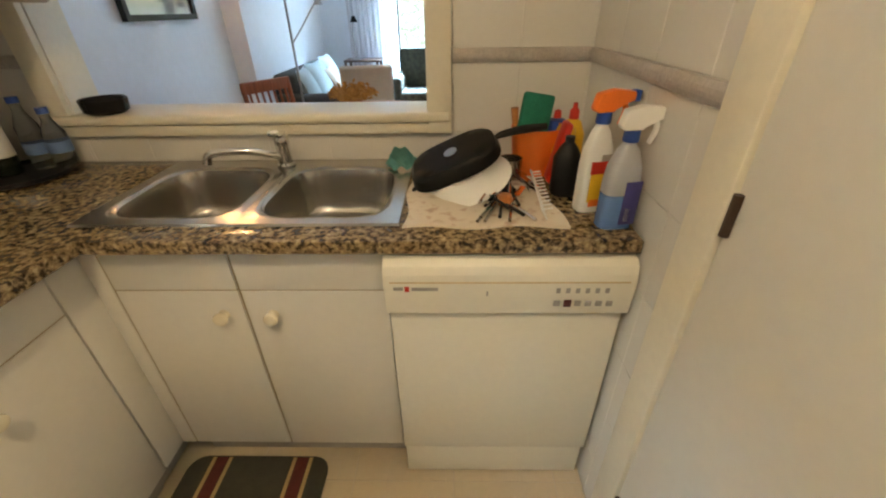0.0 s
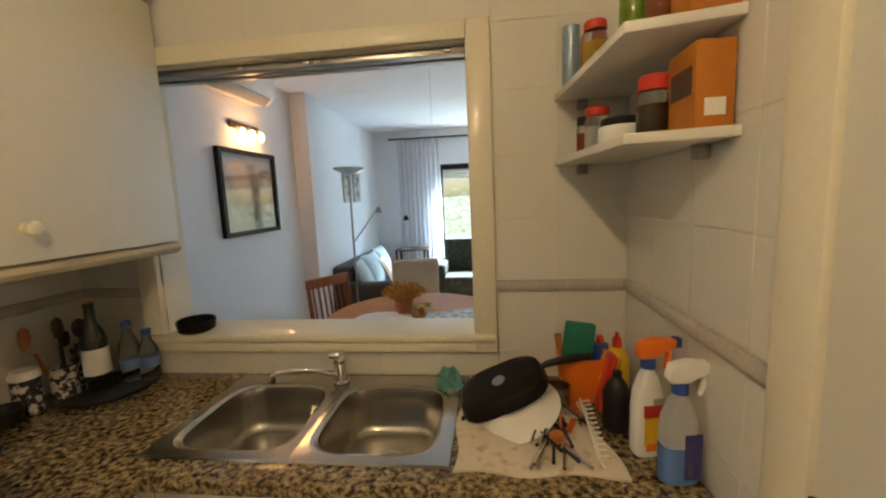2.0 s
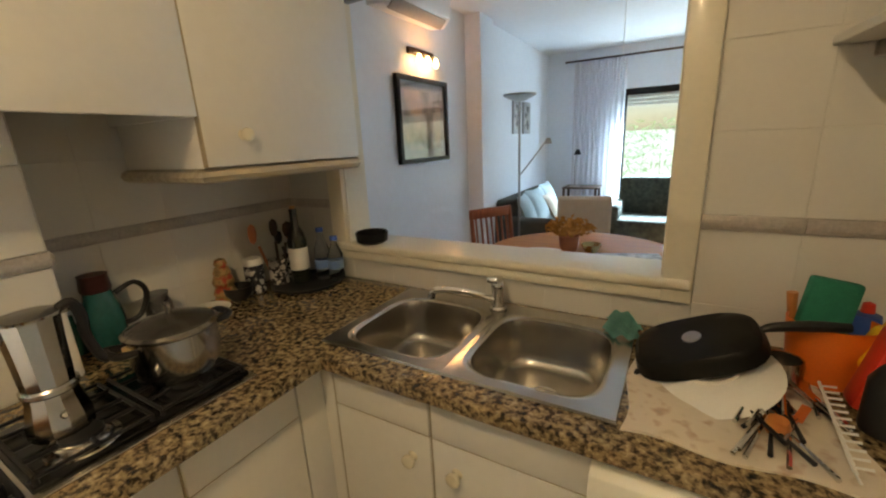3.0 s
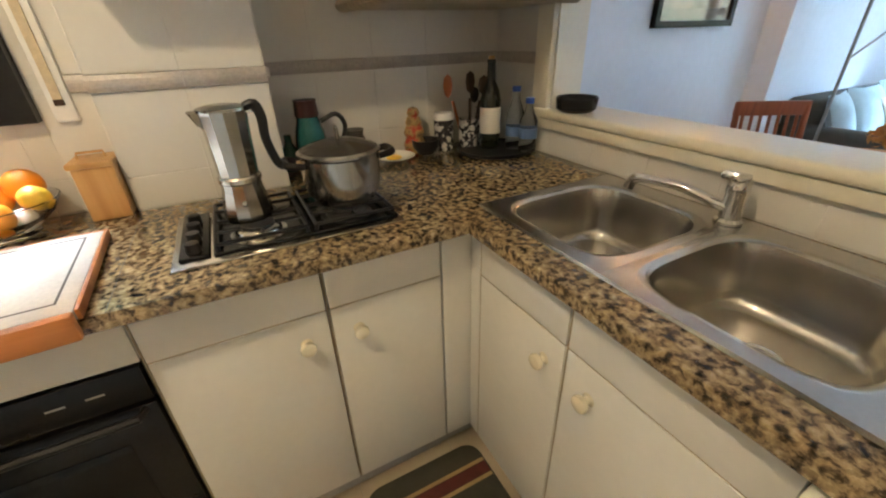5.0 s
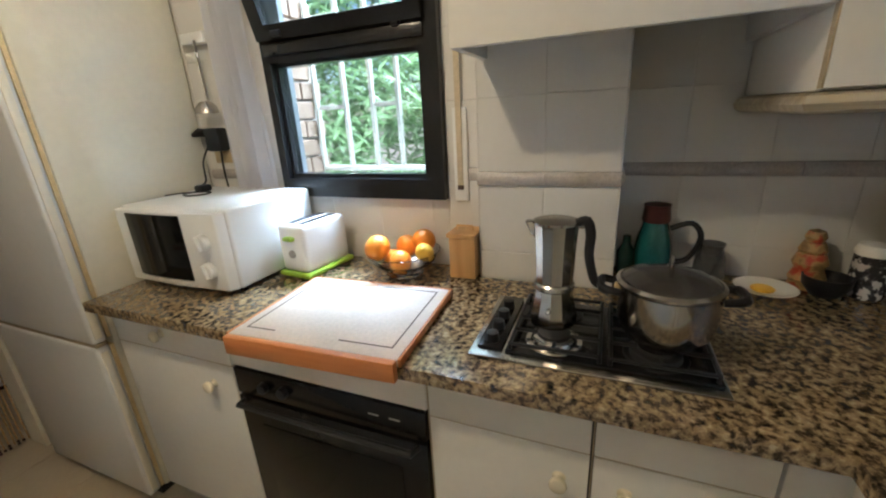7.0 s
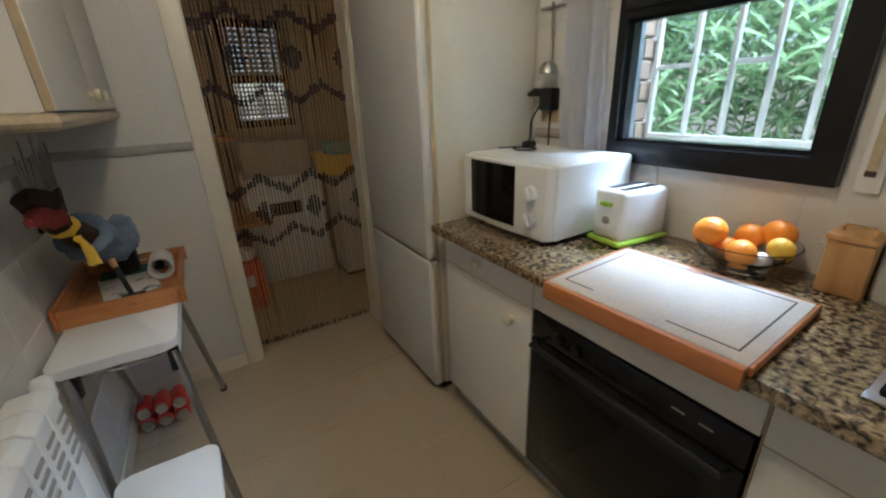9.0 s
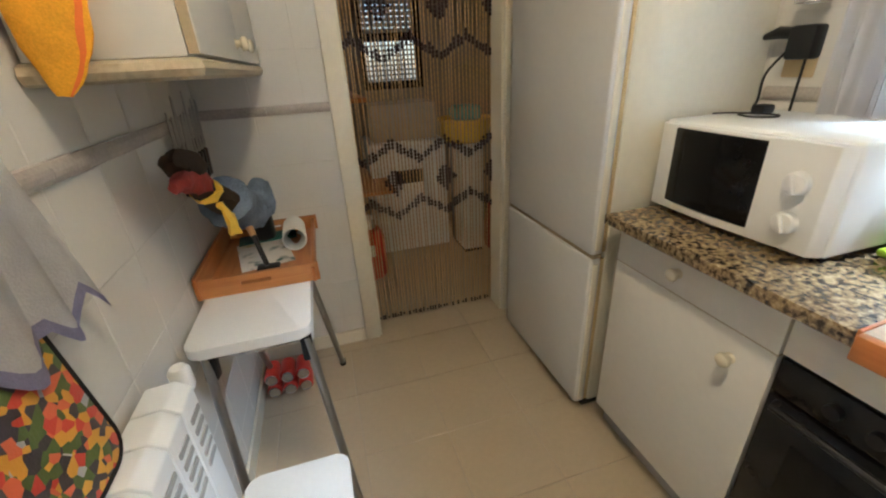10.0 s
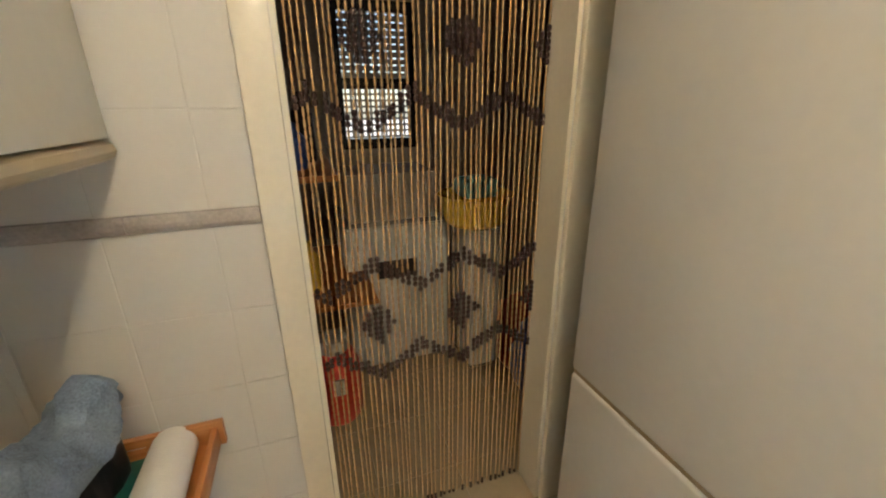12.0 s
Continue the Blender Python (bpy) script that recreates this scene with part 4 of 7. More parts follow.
part("cable", tube([(-0.72, -0.68, 1.174), (-0.66, -0.70, 1.1725), (-0.63, -0.64, 1.1725), (-0.67, -0.60, 1.1725), (-0.71, -0.63, 1.1725), (-0.68, -0.72, 1.1725), (-0.62, -0.75, 1.1725)], 0.003, 6, smooth_steps=5), BLACKP, adp)

# ---- microwave and toaster ----
mw = thing("microwave", (-0.66, -0.54, 0.9), "white microwave oven with a dark door and two dials", "microwave")
MX0, MX1, MY0, MY1, MZ0, MZ1 = -0.85, -0.475, -0.775, -0.28, 0.915, 1.168
part("body", box(MX0, MX1 - 0.002, MY0, MY1, MZ0, MZ1, 0.010, seg=3), APPL, mw)
front = part("front", prism([(MX1 + 0.0, MY0 + 0.004), (MX1 + 0.028, MY0 + 0.02), (MX1 + 0.036, (MY0 + MY1) / 2), (MX1 + 0.028, MY1 - 0.02), (MX1 + 0.0, MY1 - 0.004)], MZ0 + 0.002, MZ1 - 0.006, 0.004), APPL, mw)
part("window", prism([(MX1 + 0.024, MY0 + 0.025), (MX1 + 0.0345, MY0 + 0.11), (MX1 + 0.0385, MY0 + 0.22), (MX1 + 0.0365, MY0 + 0.335), (MX1 + 0.03, MY0 + 0.335), (MX1 + 0.02, MY0 + 0.03)], MZ0 + 0.025, MZ1 - 0.015, 0.003), OVENG, mw, "dark door glass")
for z in (0.985, 1.075):
    dial = part("dial", lathe([(0.026, 0.0), (0.025, 0.014), (0.021, 0.018), (0.0, 0.019)], (MX1 + 0.032, MY1 - 0.075, z), 24, turned(0, 90, 0)), WHITEP, mw)
    part("grip", box(MX1 + 0.05, MX1 + 0.062, MY1 - 0.08, MY1 - 0.07, z - 0.022, z + 0.022, 0.003, turn=turned(20, 0, 0)), WHITEP, dial)
for x in (MX0 + 0.04, MX1 - 0.04):
    for y in (MY0 + 0.04, MY1 - 0.04):
        part("foot", lathe([(0.012, 0.9), (0.012, 0.916)], (x, y, 0), 12), BLACKP, mw)
to = thing("toaster", (-0.72, -0.215, 0.9), "white two-slot toaster with a lime green base and lever", "toaster")
rot = Matrix.Translation((-0.735, -0.192, 0)) @ turned(0, 0, -6)
body = part("body", moved(box(-0.105, 0.105, -0.062, 0.062, 0.918, 1.083, 0.018, seg=3), rot), WHITEP, to)
part("base", moved(box(-0.115, 0.115, -0.07, 0.07, 0.903, 0.922, 0.008), rot), GREENP, to, "lime green base")
for y in (-0.024, 0.024):
    part("slot", moved(box(-0.075, 0.075, y - 0.014, y + 0.014, 1.0815, 1.0850), rot), BLACKP, body)
    part("jaw", moved(box(-0.07, 0.07, y - 0.0015, y + 0.0015, 1.082, 1.0860), rot), STEEL, body)
part("lever", moved(box(0.10, 0.122, -0.02, 0.02, 1.032, 1.046, 0.004), rot), GREENP, body, "lime green lever")
part("control", moved(lathe([(0.014, 0), (0.013, 0.007), (0, 0.008)], (0.104, 0.0, 0.985), 16, turned(0, 90, 0)), rot), GREYP, body)

# ---- chopping board, fruit, box ----
cb = thing("chopping_board", (-0.45, 0.11, 0.9), "worn wooden chopping board overhanging the worktop edge", "chopping board")
part("board", box(-0.62, -0.262, -0.09, 0.366, 0.902, 0.922, 0.003), BOARD, cb)
part("front_lip", box(-0.2615, -0.242, -0.09, 0.366, 0.874, 0.9225, 0.004), BEECH, cb, "orange-brown front lip")
part("edge", box(-0.62, -0.262, 0.3665, 0.3735, 0.902, 0.9222, 0.002), BEECH, cb)
part("edge", box(-0.62, -0.262, -0.0975, -0.0905, 0.902, 0.9222, 0.002), BEECH, cb)
part("edge", box(-0.6275, -0.6205, -0.0975, 0.3735, 0.902, 0.9222, 0.002), BEECH, cb)
gro = bmesh.new()
for seg_ in ((-0.596, -0.592, -0.064, 0.336), (-0.596, -0.30, 0.335, 0.339), (-0.596, -0.30, -0.066, -0.062), (-0.302, -0.298, 0.20, 0.339), (-0.302, -0.298, -0.066, 0.02)):
    box(seg_[0], seg_[1], seg_[2], seg_[3], 0.9205, 0.9226, bm=gro)
part("groove", gro, DARKW, cb, "dark juice groove")
part("stain", prism(loop(-0.60, 0.12, 0.016, 0.026, 2.2, 14), 0.9215, 0.9226), mat("board_stain", (0.42, 0.24, 0.14), 0.6, vary=0.2, scale=40), cb)
reshape(cb, about((-0.43, 0.138, 0.9), turned(0, 0, 3.0)))
fb = thing("glass_bowl", (-0.755, 0.15, 0.9), "cut glass fruit bowl on a foot", "bowl")
part("bowl", lathe([(0.0, 0.904), (0.055, 0.904), (0.062, 0.908), (0.05, 0.914), (0.075, 0.93), (0.105, 0.955), (0.122, 0.985), (0.118, 0.986), (0.1, 0.958), (0.07, 0.935), (0.03, 0.925), (0.0, 0.923)], (-0.755, 0.15, 0), 32), GLASS, fb)


def fruit(x, y, z, r, m, lab, kind):
    own = bmesh.new()
    bmesh.ops.create_uvsphere(own, u_segments=20, v_segments=14, radius=r)
    for v in own.verts:
        v.co.z *= 0.93
        if v.co.xy.length < r * 0.25:
            v.co.z *= 0.96
    bmesh.ops.rotate(own, matrix=Euler((x * 9, y * 11, z * 5)).to_matrix(), verts=own.verts)
    bmesh.ops.translate(own, vec=(x, y, z), verts=own.verts)
    single(kind, own, m, lab, "fruit", "fruit in the bowl", smooth=180)


fruit(-0.72, 0.072, 0.998, 0.044, ORANGE, "large orange on the heap in the glass bowl", "orange")
fruit(-0.80, 0.14, 0.985, 0.038, ORANGE, "orange lying in the glass bowl", "orange")
fruit(-0.81, 0.20, 1.005, 0.04, ORANGE, "deep orange mandarin on top of the heap", "mandarin")
fruit(-0.70, 0.165, 0.965, 0.038, ORANGE, "orange at the rim of the glass bowl", "orange")
fruit(-0.735, 0.235, 0.99, 0.031, LEMON, "small yellow lemon at the bowl's rim", "lemon")
fruit(-0.77, 0.10, 0.945, 0.034, ORANGE, "orange low in the glass bowl", "orange")
fruit(-0.74, 0.20, 0.944, 0.026, CERAMIC, "pale garlic bulb low in the glass bowl", "garlic")
wb = thing("wooden_box", (-0.81, 0.35, 0.9), "small upright pine box with a wire handle", "box")
part("body", box(-0.862, -0.765, 0.306, 0.391, 0.901, 1.034, 0.003), PINE, wb)
part("lid", box(-0.866, -0.758, 0.300, 0.395, 1.0345, 1.049, 0.004), PINE, wb)
part("handle", tube([(-0.81, 0.318, 1.049), (-0.81, 0.32, 1.064), (-0.81, 0.373, 1.064), (-0.81, 0.375, 1.049)], 0.003, 6), PINE, wb)

# ---- hob and pots ----
hob = thing("gas_hob", (-0.5, 0.74, 0.9), "black glass-topped gas hob with a steel end panel", "hob")
part("tray", box(-0.665, -0.362, 0.498, 0.985, 0.9005, 0.907, 0.003), STEEL, hob)
part("plate", box(-0.655, -0.385, 0.575, 0.978, 0.907, 0.914, 0.003), BLACKM, hob)
part("control_strip", box(-0.65, -0.39, 0.512, 0.568, 0.907, 0.914, 0.003), BLACKM, hob)
for x in (-0.585, -0.53, -0.475, -0.42):
    part("dial", lathe([(0.015, 0.914), (0.0135, 0.934), (0.0, 0.936)], (x, 0.54, 0), 16), BLACKP, hob)
for x, y, r in ((-0.585, 0.67, 0.042), (-0.455, 0.67, 0.05), (-0.585, 0.87, 0.036), (-0.455, 0.87, 0.05)):
    bur = part("burner", lathe([(r + 0.012, 0.914), (r + 0.01, 0.917), (r, 0.918), (r - 0.004, 0.926), (r - 0.012, 0.93), (0.0, 0.931)], (x, y, 0), 24), STEEL if x > -0.5 and y < 0.7 else BLACKP, hob)
    part("cap", lathe([(r - 0.014, 0.930), (r - 0.016, 0.936), (0, 0.937)], (x, y, 0), 24), BLACKP, bur)
for y0, y1 in ((0.585, 0.765), (0.785, 0.968)):
    g = bmesh.new()
    for p, q in (((-0.645, y0), (-0.395, y0)), ((-0.645, y1), (-0.395, y1)), ((-0.645, y0), (-0.645, y1)), ((-0.395, y0), (-0.395, y1)), ((-0.52, y0), (-0.52, y1))):
        tube([(p[0], p[1], 0.928), (q[0], q[1], 0.928)], 0.0045, 6, g)
    ym = (y0 + y1) / 2
    for x in (-0.585, -0.455):
        tube([(x - 0.055, ym, 0.930), (x - 0.02, ym, 0.930)], 0.0045, 6, g)
        tube([(x + 0.02, ym, 0.930), (x + 0.055, ym, 0.930)], 0.0045, 6, g)
        tube([(x, y0, 0.930), (x, ym - 0.02, 0.930)], 0.0045, 6, g)
        tube([(x, y1, 0.930), (x, ym + 0.02, 0.930)], 0.0045, 6, g)
    for x in (-0.645, -0.395):
        for y in (y0, y1):
            tube([(x, y, 0.914), (x, y, 0.928)], 0.005, 6, g)
    part("pan_support", g, BLACKP, hob, "black wire pan support")


mk = thing("moka_pot", (-0.51, 0.66, 0.935), "large stainless steel moka coffee pot with a black handle", "coffee pot")
mx, my, mz = -0.505, 0.66, 0.9345


def facets(profile, n=12):
    """A faceted body of the coffee pot, its flats kept crisp."""
    return lathe(profile, (mx, my, mz), n)


boiler = part("boiler", facets([(0.0, 0.0), (0.049, 0.0), (0.0515, 0.008), (0.0505, 0.030), (0.042, 0.074), (0.041, 0.088), (0.0, 0.088)]), POTSTEEL, mk, smooth=12)
part("valve", lathe([(0.006, 0.0), (0.0055, 0.009), (0.003, 0.012), (0.0, 0.012)], (mx + 0.046, my - 0.004, mz + 0.047), 12, turned(0, 80, 0)), CHROME, boiler)
part("collar", lathe([(0.042, 0.086), (0.0445, 0.089), (0.0445, 0.098), (0.041, 0.102), (0.0, 0.102)], (mx, my, mz), 28), STEEL, mk)
jug = part("jug", facets([(0.040, 0.102), (0.041, 0.120), (0.043, 0.176), (0.0465, 0.228), (0.048, 0.236), (0.0455, 0.236), (0.041, 0.176), (0.036, 0.106), (0.0, 0.104)]), POTSTEEL, mk, smooth=12)
part("spout", prism([(my - 0.066, mz + 0.238), (my - 0.038, mz + 0.238), (my - 0.038, mz + 0.192), (my - 0.047, mz + 0.212)], mx - 0.012, mx + 0.012, 0.004, "x"), POTSTEEL, jug)
mlid = part("lid", lathe([(0.049, 0.236), (0.0485, 0.241), (0.030, 0.246), (0.008, 0.248), (0.0, 0.248)], (mx, my, mz), 28), POTSTEEL, mk)
part("hinge", box(mx - 0.008, mx + 0.008, my + 0.042, my + 0.058, mz + 0.226, mz + 0.246, 0.003), POTSTEEL, mlid)
part("handle", tube([(mx + 0.003, my + 0.043, mz + 0.238), (mx + 0.006, my + 0.062, mz + 0.243), (mx + 0.008, my + 0.071, mz + 0.215), (mx + 0.009, my + 0.070, mz + 0.17), (mx + 0.010, my + 0.082, mz + 0.120), (mx + 0.012, my + 0.094, mz + 0.104)], [0.009, 0.0105, 0.0105, 0.0095, 0.0095, 0.007], 10, smooth_steps=4), BLACKP, mk)

pot = thing("stock_pot", (-0.48, 0.875, 0.95), "shiny steel stock pot with a glass lid and black side handles", "pot")
px, py, pz = -0.505, 0.885, 0.9345
UP = 0.022
part("body", lathe([(0.0, -UP), (0.082, -UP), (0.088, 0.006 - UP), (0.09, 0.018 - UP), (0.105, 0.03 - UP), (0.112, 0.045), (0.113, 0.115), (0.117, 0.119), (0.112, 0.121), (0.108, 0.115), (0.106, 0.03), (0.0, 0.02)], (px, py, pz + UP), 40), POTSTEEL, pot)
lid = part("lid", lathe([(0.118, 0.121), (0.119, 0.127), (0.110, 0.133), (0.108, 0.130)], (px, py, pz + UP), 40), POTSTEEL, pot)
part("lid_glass", lathe([(0.109, 0.131), (0.08, 0.146), (0.04, 0.156), (0.0, 0.159), (0.0, 0.156), (0.04, 0.153), (0.08, 0.143), (0.107, 0.128)], (px, py, pz + UP), 40), mat("smoked_glass", (0.12, 0.11, 0.10), 0.06, vary=0.05, trans=0.6), lid)
part("lid_knob", tube([(px - 0.012, py, pz + UP + 0.158), (px - 0.01, py, pz + UP + 0.185), (px + 0.0, py, pz + UP + 0.192), (px + 0.01, py, pz + UP + 0.185), (px + 0.012, py, pz + UP + 0.158)], 0.004, 8, smooth_steps=3), POTSTEEL, lid)
for sgn in (-1, 1):
    part("handle", tube([(px - 0.035, py + sgn * 0.108, pz + UP + 0.1), (px - 0.032, py + sgn * 0.15, pz + UP + 0.108), (px + 0.032, py + sgn * 0.15, pz + UP + 0.108), (px + 0.035, py + sgn * 0.108, pz + UP + 0.1)], [0.009, 0.011, 0.011, 0.009], 10, smooth_steps=4), BLACKP, pot)
    part("bracket", box(px - 0.018, px + 0.018, py + sgn * 0.113 - 0.008, py + sgn * 0.113 + 0.008, pz + UP + 0.085, pz + UP + 0.108, 0.003), YELLOWED, pot)
reshape(pot, about((px, py, pz), Matrix.Scale(0.83, 4)))

# ---- things in the recess ----
lant = thing("teal_lantern", (-0.93, 0.90, 0.9), "dark teal glass lantern with a black top", "lantern")
part("glass", lathe([(0.0, 0.902), (0.045, 0.902), (0.05, 0.91), (0.052, 0.98), (0.046, 1.03), (0.036, 1.06), (0.034, 1.075), (0.0, 1.075)], (-0.925, 0.895, 0), 20), mat("teal_glazed", (0.012, 0.10, 0.095), 0.15, vary=0.2, coat=0.5), lant)
part("top", lathe([(0.036, 1.075), (0.038, 1.082), (0.034, 1.12), (0.036, 1.125), (0.0, 1.127)], (-0.925, 0.895, 0), 20), mat("dark_red_lid", (0.06, 0.02, 0.018), 0.4), lant)
part("handle", tube([(-0.925, 0.935, 1.055), (-0.915, 0.985, 1.075), (-0.91, 1.01, 1.035), (-0.915, 0.985, 0.97), (-0.92, 0.945, 0.955)], 0.008, 8, smooth_steps=4), BLACKP, lant)
kt = thing("glass_jug", (-0.93, 1.04, 0.9), "small dark glass jug in the recess", "jug")
part("body", lathe([(0.0, 0.902), (0.036, 0.902), (0.042, 0.93), (0.038, 0.975), (0.03, 1.0), (0.034, 1.015), (0.031, 1.015), (0.027, 0.998), (0.0, 0.91)], (-0.935, 1.045, 0), 20), mat("grey_glass", (0.3, 0.3, 0.3), 0.08, trans=0.7), kt)
bt = single("green_bottle", lathe([(0.0, 0.902), (0.025, 0.902), (0.026, 0.97), (0.012, 0.995), (0.011, 1.02), (0.0, 1.022)], (-0.95, 0.825, 0), 16), mat("dark_green_glaze", (0.015, 0.07, 0.05), 0.15, coat=0.4), "squat dark green bottle beside the flue pier", "bottle")
pl = thing("saucer", (-0.89, 1.17, 0.9), "white saucer with a slice of lemon", "saucer")
part("dish", lathe([(0.0, 0.902), (0.04, 0.902), (0.065, 0.912), (0.072, 0.917), (0.069, 0.918), (0.04, 0.907), (0.0, 0.906)], (-0.885, 1.17, 0), 28), CERAMIC, pl)
single("lemon_slice", lathe([(0.0, 0.907), (0.026, 0.9065), (0.028, 0.911), (0.022, 0.915), (0, 0.915)], (-0.885, 1.165, 0), 18), LEMON, "yellow slice of lemon on the saucer", "fruit")
fig = bmesh.new()
for z, r in ((0.93, 0.042), (0.975, 0.04), (1.01, 0.032), (1.045, 0.024)):
    lathe([(0.0, -r * 0.9), (r * 0.7, -r * 0.7), (r, 0.0), (r * 0.75, r * 0.65), (0.0, r * 0.95)], (-0.945, 1.275, z), 14, bm=fig)
lathe([(0.03, 0.902), (0.04, 0.905), (0.036, 0.93), (0.0, 0.935)], (-0.945, 1.275, 0), 14, bm=fig)
single("figurine", fig, cloth_pattern("painted_figurine", [(0.35, (0.22, 0.14, 0.05)), (0.5, (0.40, 0.25, 0.09)), (0.62, (0.40, 0.05, 0.02))], 30, 0.5, "noise"), "small painted figurine with an orange bundle", "figurine")
dk = single("dark_bowl", lathe([(0.0, 0.902), (0.03, 0.902), (0.05, 0.93), (0.052, 0.955), (0.048, 0.955), (0.04, 0.93), (0.0, 0.92)], (-0.90, 1.30, 0), 20), BLACKP, "small dark bowl before the figurine", "bowl")


def holder(x, y, h, m, lab):
    h_ = thing("utensil_jar", (x, y, 0.9), lab, "jar", "utensil jars")
    part("jar", lathe([(0.0, 0.902), (0.036, 0.902), (0.038, 0.91), (0.037, 0.9 + h), (0.034, 0.9 + h), (0.033, 0.912), (0.0, 0.908)], (x, y, 0), 22), m, h_)
    return h_


PRINT = cloth_pattern("printed_jar", [(0.4, (0.03, 0.03, 0.035)), (0.5, (0.08, 0.08, 0.09)), (0.56, (0.62, 0.6, 0.58))], 55, 0.25, "noise")
j1 = holder(-0.915, 1.385, 0.115, PRINT, "black and white patterned jar with a white lid")
part("lid", lathe([(0.039, 1.015), (0.04, 1.022), (0.033, 1.04), (0.0, 1.045)], (-0.915, 1.385, 0), 22), PAPER, j1)
j2 = holder(-0.9, 1.485, 0.11, PRINT, "black and white patterned jar full of wooden utensils")
j3 = holder(-0.93, 1.575, 0.1, PRINT, "dark patterned jar holding kitchen spoons")
for (x, y, dx, dy, ln, head, m, nm, lab) in ((-0.91, 1.47, -0.03, -0.05, 0.21, (0.02, 0.085), TERRA, "spatula", "rust-orange spatula standing in a jar"), (-0.9, 1.49, -0.02, 0.015, 0.22, (0.021, 0.08), DARKW, "wooden_spoon", "dark wooden spoon standing in a jar"),
                                          (-0.895, 1.495, 0.015, 0.045, 0.21, (0.026, 0.07), DARKW, "wooden_spoon", "broad dark wooden spoon standing in a jar"), (-0.93, 1.57, 0.0, 0.01, 0.19, (0.018, 0.07), BEECH, "wooden_fork", "brown wooden fork standing in a jar"), (-0.925, 1.575, -0.02, -0.035, 0.17, (0.021, 0.06), BLACKP, "serving_spoon", "black plastic serving spoon standing in a jar")):
    b = tube([(x, y, 0.915), (x + dx * 0.7, y + dy * 0.7, 0.915 + ln * 0.75)], 0.006, 8)
    lathe([(0.0, -head[1] / 2), (head[0] * 0.7, -head[1] * 0.35), (head[0], 0.0), (head[0] * 0.8, head[1] * 0.35), (0.0, head[1] / 2)], (x + dx, y + dy, 0.915 + ln), 12, Matrix.Diagonal((0.35, 1, 1, 1)), b)
    single(nm, b, m, lab, "utensil", "utensils in the jars")
tray = single("round_tray", lathe([(0.0, 0.902), (0.13, 0.902), (0.14, 0.906), (0.143, 0.918), (0.138, 0.918), (0.13, 0.908), (0.0, 0.907)], (-0.79, 1.533, 0), 32), BLACKP, "round black tray holding bottles", "tray")
wine = thing("wine_bottle", (-0.825, 1.535, 0.907), "dark wine bottle with a pale label", "bottle")
part("glass", lathe([(0.0, 0.909), (0.034, 0.909), (0.038, 0.914), (0.038, 1.08), (0.03, 1.115), (0.0155, 1.145), (0.0145, 1.2), (0.016, 1.205), (0.0145, 1.215), (0.0, 1.215)], (-0.825, 1.535, 0), 24), WINEG, wine)
part("label", lathe([(0.0385, 0.965), (0.039, 0.966), (0.039, 1.055), (0.0385, 1.056)], (-0.825, 1.535, 0), 24), PAPER, wine, "pale paper label")
part("cork", lathe([(0.011, 1.215), (0.011, 1.225), (0.0, 1.226)], (-0.825, 1.535, 0), 12), PINE, wine)
for x, y, h in ((-0.765, 1.605, 0.20), (-0.705, 1.62, 0.165)):
    wbt = thing("water_bottle", (x, y, 0.907), "clear plastic water bottle with a blue cap", "bottle", "water bottles")
    part("body", lathe([(0.0, 0.909), (0.03, 0.909), (0.033, 0.92), (0.031, 0.95), (0.033, 0.98), (0.031, 0.909 + h * 0.65), (0.014, 0.909 + h * 0.88), (0.013, 0.909 + h), (0.0, 0.909 + h)], (x, y, 0), 22), BLUEGLASS, wbt)
    part("cap", lathe([(0.016, 0.909 + h), (0.016, 0.927 + h), (0.0, 0.928 + h)], (x, y, 0), 16), BLUEP, wbt)
    part("label", lathe([(0.0325, 0.955), (0.0335, 0.956), (0.0335, 0.99), (0.0325, 0.991)], (x, y, 0), 22), mat("blue_label", (0.12, 0.2, 0.4), 0.5), wbt)
single("black_bowl", lathe([(0.0, 1.057), (0.052, 1.057), (0.064, 1.066), (0.068, 1.10), (0.065, 1.104), (0.06, 1.10), (0.055, 1.068), (0.0, 1.064)], (-0.565, 1.70, 0), 28), BLACKM, "shiny black ashtray bowl on the hatch sill", "bowl")

# ---- things by the sink ----
b = bmesh.new()
gx, gy = 28, 22
vs = {}
for i in range(gx + 1):
    for j in range(gy + 1):
        u, v = i / gx, j / gy
        x = 0.452 + 0.385 * u + 0.008 * math.sin(v * 9) - 0.05 * v * u
        y = 1.175 + 0.375 * v + 0.008 * math.sin(u * 11)
        vs[i, j] = b.verts.new((x, y, 0.9055 + 0.0035 * max(0, noise.noise((x * 14, y * 14, 3)))))
for i in range(gx):
    for j in range(gy):
        b.faces.new((vs[i, j], vs[i + 1, j], vs[i + 1, j + 1], vs[i, j + 1]))
edge = [vs[i, 0] for i in range(gx + 1)] + [vs[gx, j] for j in range(1, gy + 1)] + [vs[i, gy] for i in range(gx - 1, -1, -1)] + [vs[0, j] for j in range(gy - 1, 0, -1)]
foot = [b.verts.new((v.co.x, v.co.y, 0.9005)) for v in edge]
for k in range(len(edge)):
    j = (k + 1) % len(edge)
    b.faces.new((edge[k], foot[k], foot[j], edge[j]))
single("tea_towel", b, TOWEL, "cream printed tea towel spread on the granite", "towel")
plt = thing("plate", (0.58, 1.37, 0.92), "white dinner plate tipped up to drain", "plate")
tp = Matrix.Translation((0.565, 1.355, 0.958)) @ turned(16, -22, 0)
